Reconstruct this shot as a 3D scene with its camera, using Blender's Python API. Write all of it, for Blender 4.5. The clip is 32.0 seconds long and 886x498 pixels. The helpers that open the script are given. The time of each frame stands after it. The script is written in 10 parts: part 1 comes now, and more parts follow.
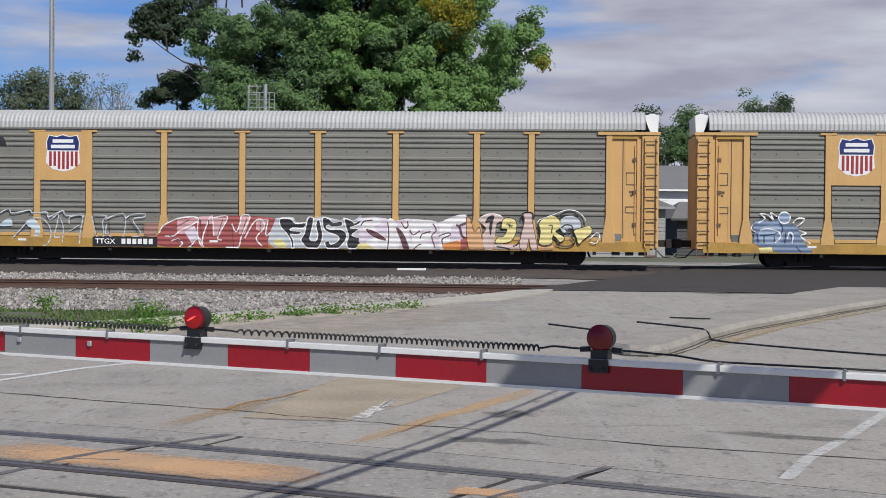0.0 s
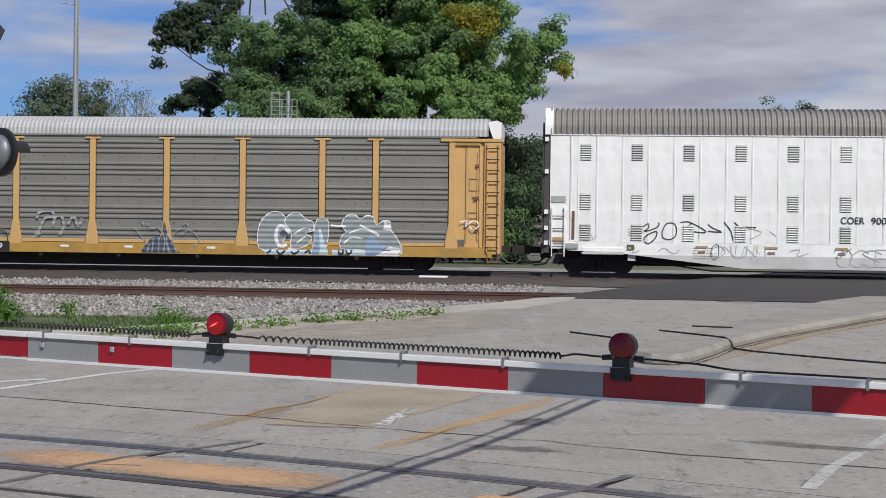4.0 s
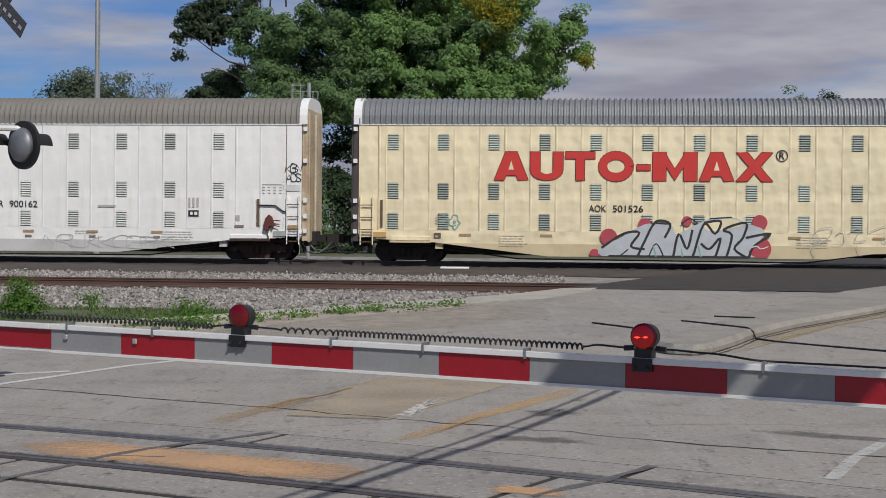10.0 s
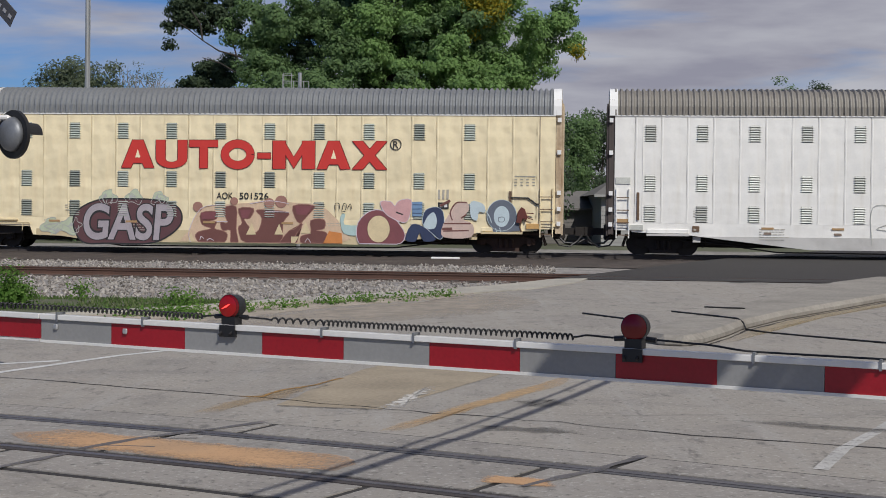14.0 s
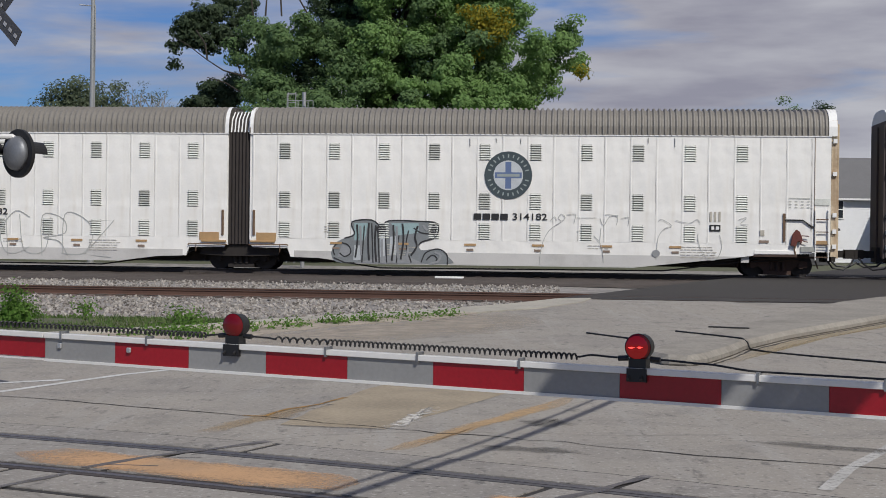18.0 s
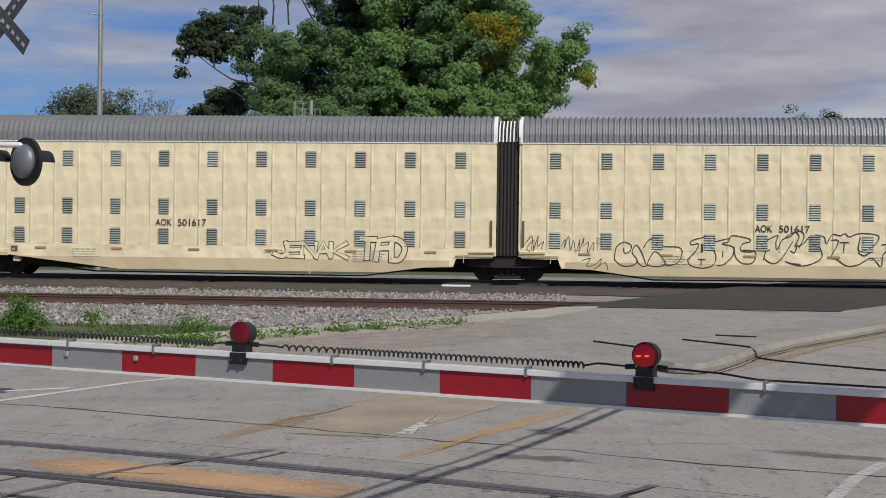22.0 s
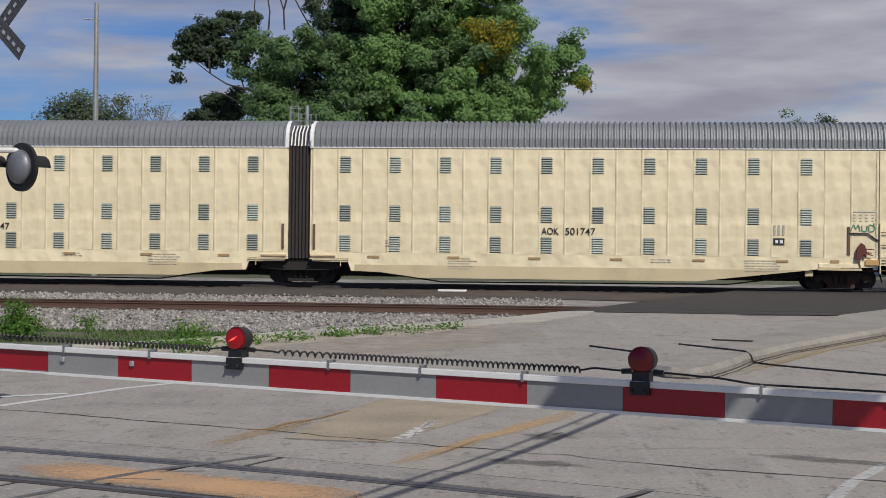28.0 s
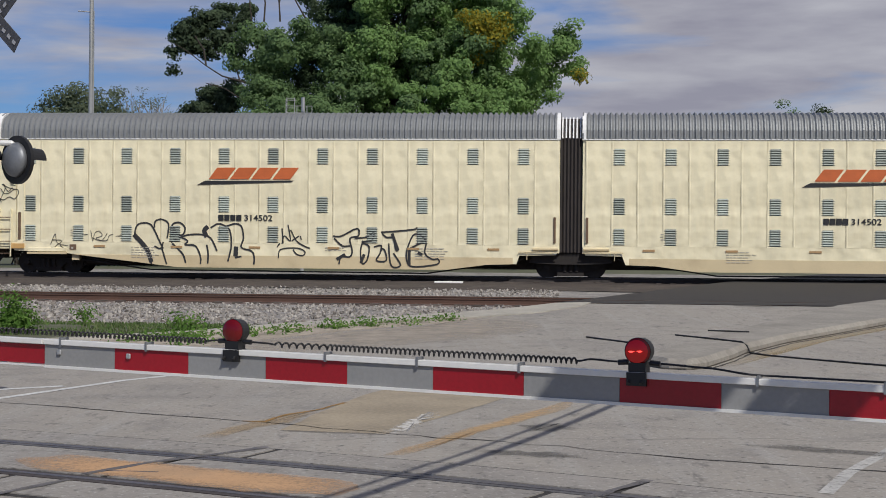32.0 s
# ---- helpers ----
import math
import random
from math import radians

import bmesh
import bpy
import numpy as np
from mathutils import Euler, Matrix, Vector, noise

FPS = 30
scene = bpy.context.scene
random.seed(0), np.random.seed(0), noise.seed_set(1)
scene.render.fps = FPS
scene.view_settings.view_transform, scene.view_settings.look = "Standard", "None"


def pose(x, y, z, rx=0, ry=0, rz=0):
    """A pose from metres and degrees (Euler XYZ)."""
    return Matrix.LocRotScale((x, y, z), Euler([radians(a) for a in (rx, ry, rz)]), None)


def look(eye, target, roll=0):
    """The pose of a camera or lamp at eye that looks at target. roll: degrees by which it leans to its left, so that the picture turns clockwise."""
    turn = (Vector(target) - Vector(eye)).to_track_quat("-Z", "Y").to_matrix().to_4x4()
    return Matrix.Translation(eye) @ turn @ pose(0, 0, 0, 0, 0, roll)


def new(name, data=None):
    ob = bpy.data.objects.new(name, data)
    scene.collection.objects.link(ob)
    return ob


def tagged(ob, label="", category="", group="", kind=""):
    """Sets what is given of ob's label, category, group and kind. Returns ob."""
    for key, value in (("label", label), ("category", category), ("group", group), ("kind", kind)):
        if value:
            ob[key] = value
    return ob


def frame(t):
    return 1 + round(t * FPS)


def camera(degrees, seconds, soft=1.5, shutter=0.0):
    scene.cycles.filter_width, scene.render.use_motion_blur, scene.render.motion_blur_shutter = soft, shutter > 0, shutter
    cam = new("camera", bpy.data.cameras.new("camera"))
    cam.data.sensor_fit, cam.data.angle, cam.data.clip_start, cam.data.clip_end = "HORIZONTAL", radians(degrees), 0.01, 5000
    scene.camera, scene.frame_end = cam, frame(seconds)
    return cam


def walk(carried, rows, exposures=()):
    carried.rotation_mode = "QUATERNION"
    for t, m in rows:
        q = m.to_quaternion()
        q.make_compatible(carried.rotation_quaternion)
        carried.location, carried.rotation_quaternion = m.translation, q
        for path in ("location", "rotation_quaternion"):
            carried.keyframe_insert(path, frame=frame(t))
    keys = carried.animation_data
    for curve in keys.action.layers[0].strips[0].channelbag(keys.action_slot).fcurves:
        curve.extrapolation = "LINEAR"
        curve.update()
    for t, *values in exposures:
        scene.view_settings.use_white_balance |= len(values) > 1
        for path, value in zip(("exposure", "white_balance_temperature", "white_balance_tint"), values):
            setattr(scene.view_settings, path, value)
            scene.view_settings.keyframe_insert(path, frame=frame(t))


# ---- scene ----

from math import cos, sin, pi, tan, atan2, hypot

# ---- camera: held in the hand at one spot, turning a little ----
EYE = (0.0, 0.0, 1.83)
TURNS = [  # seconds, yaw, pitch, roll in degrees
    (0.0, -1.467, -0.748, 0.521),
    (0.5, -1.525, -0.713, 0.403),
    (1.0, -1.481, -0.519, 0.389),
    (1.5, -1.366, -0.444, 0.494),
    (2.0, -1.293, -0.487, 0.498),
    (2.5, -1.149, -0.682, 0.635),
    (3.0, -0.841, -0.637, 0.686),
    (3.5, -0.683, -0.529, 0.666),
    (5.5, -0.395, -0.433, 0.953),
    (6.0, -0.207, -0.496, 0.912),
    (6.5, -0.075, -0.633, 0.889),
    (7.0, 0.020, -0.646, 0.825),
    (7.5, 0.159, -0.567, 0.759),
    (8.0, 0.140, -0.617, 0.780),
    (8.5, 0.276, -0.574, 0.700),
    (9.0, 0.305, -0.638, 0.738),
    (9.5, 0.217, -0.804, 0.600),
    (10.0, 0.187, -0.825, 0.505),
    (10.5, 0.073, -0.821, 0.539),
    (11.0, -0.053, -0.736, 0.605),
    (11.5, -0.082, -0.634, 0.657),
    (12.0, -0.050, -0.737, 0.664),
    (12.5, -0.048, -0.968, 0.630),
    (13.0, 0.000, -0.996, 0.620),
    (13.5, -0.104, -1.109, 0.613),
    (14.0, -0.174, -1.193, 0.617),
    (14.5, -0.206, -1.155, 0.708),
    (16.5, 0.001, -0.543, 0.577),
    (17.0, -0.170, -0.489, 0.524),
    (17.5, -0.090, -0.410, 0.576),
    (18.0, -0.014, -0.451, 0.686),
    (18.5, 0.013, -0.624, 0.702),
    (19.0, 0.132, -0.742, 0.692),
    (19.5, 0.166, -0.572, 0.677),
    (20.0, 0.051, -0.504, 0.571),
    (20.5, 0.142, -0.386, 0.559),
    (21.0, 0.089, -0.419, 0.372),
    (21.5, 0.140, -0.171, 0.486),
    (22.0, 0.250, -0.138, 0.705),
    (22.5, 0.277, -0.058, 0.796),
    (23.0, 0.378, -0.080, 0.841),
    (23.5, 0.310, -0.086, 0.742),
    (24.0, 0.191, -0.103, 0.725),
    (24.5, 0.310, 0.114, 0.630),
    (25.0, 0.263, 0.089, 0.581),
    (25.5, 0.244, 0.094, 0.583),
    (27.5, 0.156, 0.015, 0.639),
    (28.0, 0.105, 0.051, 0.625),
    (28.5, 0.111, 0.082, 0.543),
    (29.0, 0.208, 0.000, 0.481),
    (29.5, 0.234, 0.016, 0.548),
    (30.0, 0.256, -0.076, 0.526),
    (30.5, 0.253, -0.102, 0.607),
    (31.0, 0.139, -0.204, 0.485),
    (31.5, 0.039, -0.286, 0.347),
    (32.0, -0.037, -0.269, 0.463)]
cam = camera(33.0, 32.0, soft=0.9)
walk(cam, [(t, Matrix.Translation(EYE) @ pose(0, 0, 0, 90 + p, 0, y) @ pose(0, 0, 0, 0, 0, r)) for t, y, p, r in TURNS],
     exposures=[(0.0, -0.2, 6150, 10), (3.2, -0.2, 6150, 10), (6.0, -0.55, 6300, 10), (32.0, -0.5, 6350, 10)])

# ---- light: sun behind the camera to its right, sky with broken cloud ----
SUN_DIR = Vector((0.404 * 0.707, -0.914 * 0.707, 0.707))
sun = new("sun", bpy.data.lights.new("sun", "SUN"))
sun.data.energy, sun.data.angle, sun.data.color = 4.5, radians(0.36), (1.0, 0.95, 0.87)
sun.matrix_world = look(SUN_DIR * 100, (0, 0, 0))

world = bpy.data.worlds.new("world")
scene.world = world
world.use_nodes = True


def build_world():
    nt = world.node_tree
    nt.nodes.clear()
    out = nt.nodes.new("ShaderNodeOutputWorld")
    bg = nt.nodes.new("ShaderNodeBackground")
    bg.inputs["Strength"].default_value = 0.084
    sky = nt.nodes.new("ShaderNodeTexSky")
    sky.sky_type, sky.sun_disc = "NISHITA", False
    sky.sun_elevation = radians(45)
    sky.sun_rotation = atan2(SUN_DIR.x, SUN_DIR.y)
    sky.air_density, sky.dust_density, sky.ozone_density = 1.0, 0.3, 2.0
    co = nt.nodes.new("ShaderNodeTexCoord")
    mp = nt.nodes.new("ShaderNodeMapping")
    mp.inputs["Scale"].default_value = (2.4, 2.4, 13.0)
    mp.inputs["Location"].default_value = (CLOUD_X, 0.3, 1.15)
    nz = nt.nodes.new("ShaderNodeTexNoise")
    nz.inputs["Scale"].default_value, nz.inputs["Detail"].default_value = 1.6, 8.0
    nz.inputs["Roughness"].default_value, nz.inputs["Distortion"].default_value = 0.52, 0.25
    ramp = nt.nodes.new("ShaderNodeValToRGB")
    ramp.color_ramp.elements[0].position, ramp.color_ramp.elements[1].position = 0.40, 0.56
    nz2 = nt.nodes.new("ShaderNodeTexNoise")
    nz2.inputs["Scale"].default_value, nz2.inputs["Detail"].default_value = 3.5, 6.0
    tint = nt.nodes.new("ShaderNodeValToRGB")
    tint.color_ramp.elements[0].position, tint.color_ramp.elements[1].position = 0.35, 0.70
    tint.color_ramp.elements[0].color = (4.9, 4.85, 5.85, 1)
    tint.color_ramp.elements[1].color = (8.1, 8.1, 8.7, 1)
    # more cloud towards the right of the view
    sep = nt.nodes.new("ShaderNodeSeparateXYZ")
    grad = nt.nodes.new("ShaderNodeMath")
    grad.operation = "MULTIPLY_ADD"
    grad.inputs[1].default_value, grad.inputs[2].default_value = 0.46, 0.035
    add = nt.nodes.new("ShaderNodeMath")
    add.operation = "ADD"
    mix = nt.nodes.new("ShaderNodeMixRGB")
    ln = nt.links.new
    ln(co.outputs["Generated"], mp.inputs["Vector"])
    ln(mp.outputs["Vector"], nz.inputs["Vector"])
    ln(mp.outputs["Vector"], nz2.inputs["Vector"])
    ln(co.outputs["Generated"], sep.inputs[0])
    ln(sep.outputs["X"], grad.inputs[0])
    ln(nz.outputs["Fac"], add.inputs[0])
    ln(grad.outputs[0], add.inputs[1])
    ln(add.outputs[0], ramp.inputs["Fac"])
    ln(nz2.outputs["Fac"], tint.inputs["Fac"])
    ln(ramp.outputs["Color"], mix.inputs["Fac"])
    deep = nt.nodes.new("ShaderNodeMixRGB")
    deep.blend_type = "MULTIPLY"
    deep.inputs["Fac"].default_value = 1.0
    deep.inputs["Color2"].default_value = (0.48, 0.71, 1.16, 1)
    ln(sky.outputs["Color"], deep.inputs["Color1"])
    ln(deep.outputs["Color"], mix.inputs["Color1"])
    ln(tint.outputs["Color"], mix.inputs["Color2"])
    ln(mix.outputs["Color"], bg.inputs["Color"])
    ln(bg.outputs["Background"], out.inputs["Surface"])


CLOUD_X = 0.6
build_world()

# ---- materials ----


def paint(name, color, rough=0.55, metal=0.0, vary=0.12, scale=3.0, fine=40.0, bump=0.15, dirt=None, dirt_amount=0.0, rnd=0.0, streak=0.0, wave=0.0, cover=None):
    """A worn surface: colour varied at two scales, fine relief, optional dirt patches or upright streaks."""
    m = bpy.data.materials.new(name)
    m.use_nodes = True
    nt, ln = m.node_tree, m.node_tree.links.new
    bsdf = nt.nodes["Principled BSDF"]
    bsdf.inputs["Metallic"].default_value = metal
    co = nt.nodes.new("ShaderNodeTexCoord")
    n1, n2 = nt.nodes.new("ShaderNodeTexNoise"), nt.nodes.new("ShaderNodeTexNoise")
    n1.inputs["Scale"].default_value, n1.inputs["Detail"].default_value = scale, 6
    n2.inputs["Scale"].default_value, n2.inputs["Detail"].default_value = fine, 4
    ln(co.outputs["Object"], n1.inputs["Vector"])
    ln(co.outputs["Object"], n2.inputs["Vector"])
    hsv = nt.nodes.new("ShaderNodeHueSaturation")
    hsv.inputs["Color"].default_value = (*color, 1)
    s = nt.nodes.new("ShaderNodeMath")
    s.operation = "ADD"
    ln(n1.outputs["Fac"], s.inputs[0])
    ln(n2.outputs["Fac"], s.inputs[1])
    v = nt.nodes.new("ShaderNodeMapRange")
    v.inputs["From Min"].default_value, v.inputs["From Max"].default_value = 0.6, 1.4
    v.inputs["To Min"].default_value, v.inputs["To Max"].default_value = 1 - vary, 1 + vary
    ln(s.outputs[0], v.inputs["Value"])
    last = v.outputs[0]
    if rnd:
        info = nt.nodes.new("ShaderNodeObjectInfo")
        r = nt.nodes.new("ShaderNodeMapRange")
        r.inputs["To Min"].default_value, r.inputs["To Max"].default_value = 1 - rnd, 1 + rnd
        ln(info.outputs["Random"], r.inputs["Value"])
        mu = nt.nodes.new("ShaderNodeMath")
        mu.operation = "MULTIPLY"
        ln(last, mu.inputs[0])
        ln(r.outputs[0], mu.inputs[1])
        last = mu.outputs[0]
    ln(last, hsv.inputs["Value"])
    col = hsv.outputs["Color"]
    if dirt:
        mp = nt.nodes.new("ShaderNodeMapping")
        mp.inputs["Scale"].default_value = (2.5, 2.5, 0.25) if streak else (0.7, 0.7, 0.7)
        n3 = nt.nodes.new("ShaderNodeTexNoise")
        n3.inputs["Scale"].default_value, n3.inputs["Detail"].default_value, n3.inputs["Roughness"].default_value = 1.0, 9, 0.62
        rp = nt.nodes.new("ShaderNodeValToRGB")
        rp.color_ramp.elements[0].position, rp.color_ramp.elements[1].position = 0.52, 0.78
        k = nt.nodes.new("ShaderNodeMath")
        k.operation = "MULTIPLY"
        k.inputs[1].default_value = dirt_amount
        mx = nt.nodes.new("ShaderNodeMixRGB")
        mx.inputs["Color2"].default_value = (*dirt, 1)
        ln(co.outputs["Object"], mp.inputs["Vector"])
        ln(mp.outputs["Vector"], n3.inputs["Vector"])
        ln(n3.outputs["Fac"], rp.inputs["Fac"])
        ln(rp.outputs["Color"], k.inputs[0])
        ln(k.outputs[0], mx.inputs["Fac"])
        ln(col, mx.inputs["Color1"])
        col = mx.outputs["Color"]
    ln(col, bsdf.inputs["Base Color"])
    ro = nt.nodes.new("ShaderNodeMapRange")
    ro.inputs["To Min"].default_value, ro.inputs["To Max"].default_value = max(0.05, rough - 0.12), min(1, rough + 0.12)
    ln(n1.outputs["Fac"], ro.inputs["Value"])
    ln(ro.outputs[0], bsdf.inputs["Roughness"])
    if bump:
        b = nt.nodes.new("ShaderNodeBump")
        b.inputs["Strength"].default_value, b.inputs["Distance"].default_value = bump, 0.01
        ln(n2.outputs["Fac"], b.inputs["Height"])
        ln(b.outputs["Normal"], bsdf.inputs["Normal"])
        if wave:
            n4 = nt.nodes.new("ShaderNodeTexNoise")
            n4.inputs["Scale"].default_value, n4.inputs["Detail"].default_value = 1.1, 1.5
            b2 = nt.nodes.new("ShaderNodeBump")
            b2.inputs["Strength"].default_value, b2.inputs["Distance"].default_value = wave, 0.12
            ln(co.outputs["Object"], n4.inputs["Vector"])
            ln(n4.outputs["Fac"], b2.inputs["Height"])
            ln(b2.outputs["Normal"], b.inputs["Normal"])
    if cover:
        # thin worn coating: ragged gaps, fading out where the mesh's own fade value falls
        at = nt.nodes.new("ShaderNodeAttribute")
        at.attribute_name = "fade"
        n5 = nt.nodes.new("ShaderNodeTexNoise")
        n5.inputs["Scale"].default_value, n5.inputs["Detail"].default_value, n5.inputs["Roughness"].default_value = cover[0], 8, 0.7
        ad = nt.nodes.new("ShaderNodeMath")
        ad.operation = "ADD"
        mr = nt.nodes.new("ShaderNodeMapRange")
        mr.inputs["From Min"].default_value, mr.inputs["From Max"].default_value = cover[1], cover[2]
        mr.inputs["To Max"].default_value = cover[3]
        ln(co.outputs["Object"], n5.inputs["Vector"])
        ln(n5.outputs["Fac"], ad.inputs[0])
        ln(at.outputs["Fac"], ad.inputs[1])
        ln(ad.outputs[0], mr.inputs["Value"])
        ln(mr.outputs[0], bsdf.inputs["Alpha"])
    return m


def worn_concrete(name, base):
    """Old road concrete: large stains, blotches, streaks along the traffic, specks and hairline cracks."""
    m = paint(name, base, 0.9, vary=0.10, scale=0.5, fine=28, bump=0.6)
    nt, ln = m.node_tree, m.node_tree.links.new
    bsdf = nt.nodes["Principled BSDF"]
    col = bsdf.inputs["Base Color"].links[0].from_socket
    co = nt.nodes.new("ShaderNodeTexCoord")

    def layer(col, scale, stretch, lo, hi, tone, amount, detail=7.0, turn=0.0):
        mp = nt.nodes.new("ShaderNodeMapping")
        mp.inputs["Scale"].default_value = stretch
        mp.inputs["Rotation"].default_value = (0, 0, turn)
        nz = nt.nodes.new("ShaderNodeTexNoise")
        nz.inputs["Scale"].default_value, nz.inputs["Detail"].default_value, nz.inputs["Roughness"].default_value = scale, detail, 0.65
        mr = nt.nodes.new("ShaderNodeMapRange")
        mr.inputs["From Min"].default_value, mr.inputs["From Max"].default_value, mr.inputs["To Max"].default_value = lo, hi, amount
        mx = nt.nodes.new("ShaderNodeMixRGB")
        mx.inputs["Color2"].default_value = (*tone, 1)
        ln(co.outputs["Object"], mp.inputs["Vector"])
        ln(mp.outputs["Vector"], nz.inputs["Vector"])
        ln(nz.outputs["Fac"], mr.inputs["Value"])
        ln(mr.outputs[0], mx.inputs["Fac"])
        ln(col, mx.inputs["Color1"])
        return mx.outputs["Color"]

    col = layer(col, 0.22, (1, 1, 1), 0.48, 0.70, (0.19, 0.18, 0.17), 0.55)
    col = layer(col, 1.3, (1, 1, 1), 0.52, 0.72, (0.16, 0.15, 0.14), 0.6)
    col = layer(col, 0.8, (3.2, 0.22, 1), 0.52, 0.74, (0.37, 0.36, 0.34), 0.5, turn=radians(24.75))
    col = layer(col, 4.5, (1.0, 0.35, 1), 0.59, 0.68, (0.10, 0.095, 0.09), 0.65, turn=radians(-65))
    col = layer(col, 22.0, (1, 1, 1), 0.56, 0.70, (0.48, 0.465, 0.43), 0.7, 3.0)
    col = layer(col, 14.0, (1, 1, 1), 0.58, 0.70, (0.085, 0.08, 0.072), 0.78, 3.0)
    vo = nt.nodes.new("ShaderNodeTexVoronoi")
    vo.feature = "DISTANCE_TO_EDGE"
    vo.inputs["Scale"].default_value = 0.22
    wn = nt.nodes.new("ShaderNodeTexNoise")
    wn.inputs["Scale"].default_value, wn.inputs["Detail"].default_value = 0.9, 6
    wm = nt.nodes.new("ShaderNodeMixRGB")
    wm.inputs["Fac"].default_value = 0.45
    cr = nt.nodes.new("ShaderNodeMapRange")
    cr.inputs["From Min"].default_value, cr.inputs["From Max"].default_value = 0.0, 0.0035
    cr.inputs["To Min"].default_value, cr.inputs["To Max"].default_value = 0.32, 0.0
    mx = nt.nodes.new("ShaderNodeMixRGB")
    mx.inputs["Color2"].default_value = (0.06, 0.055, 0.05, 1)
    ln(co.outputs["Object"], wn.inputs["Vector"])
    ln(co.outputs["Object"], wm.inputs["Color1"])
    ln(wn.outputs["Color"], wm.inputs["Color2"])
    ln(wm.outputs["Color"], vo.inputs["Vector"])
    ln(vo.outputs["Distance"], cr.inputs["Value"])
    ln(cr.outputs[0], mx.inputs["Fac"])
    ln(col, mx.inputs["Color1"])
    ln(mx.outputs["Color"], bsdf.inputs["Base Color"])
    return m


def glow(name, color, strength, base):
    m = bpy.data.materials.new(name)
    m.use_nodes = True
    b = m.node_tree.nodes["Principled BSDF"]
    b.inputs["Base Color"].default_value = (*base, 1)
    b.inputs["Roughness"].default_value = 0.15
    b.inputs["Emission Color"].default_value = (*color, 1)
    b.inputs["Emission Strength"].default_value = strength
    return m


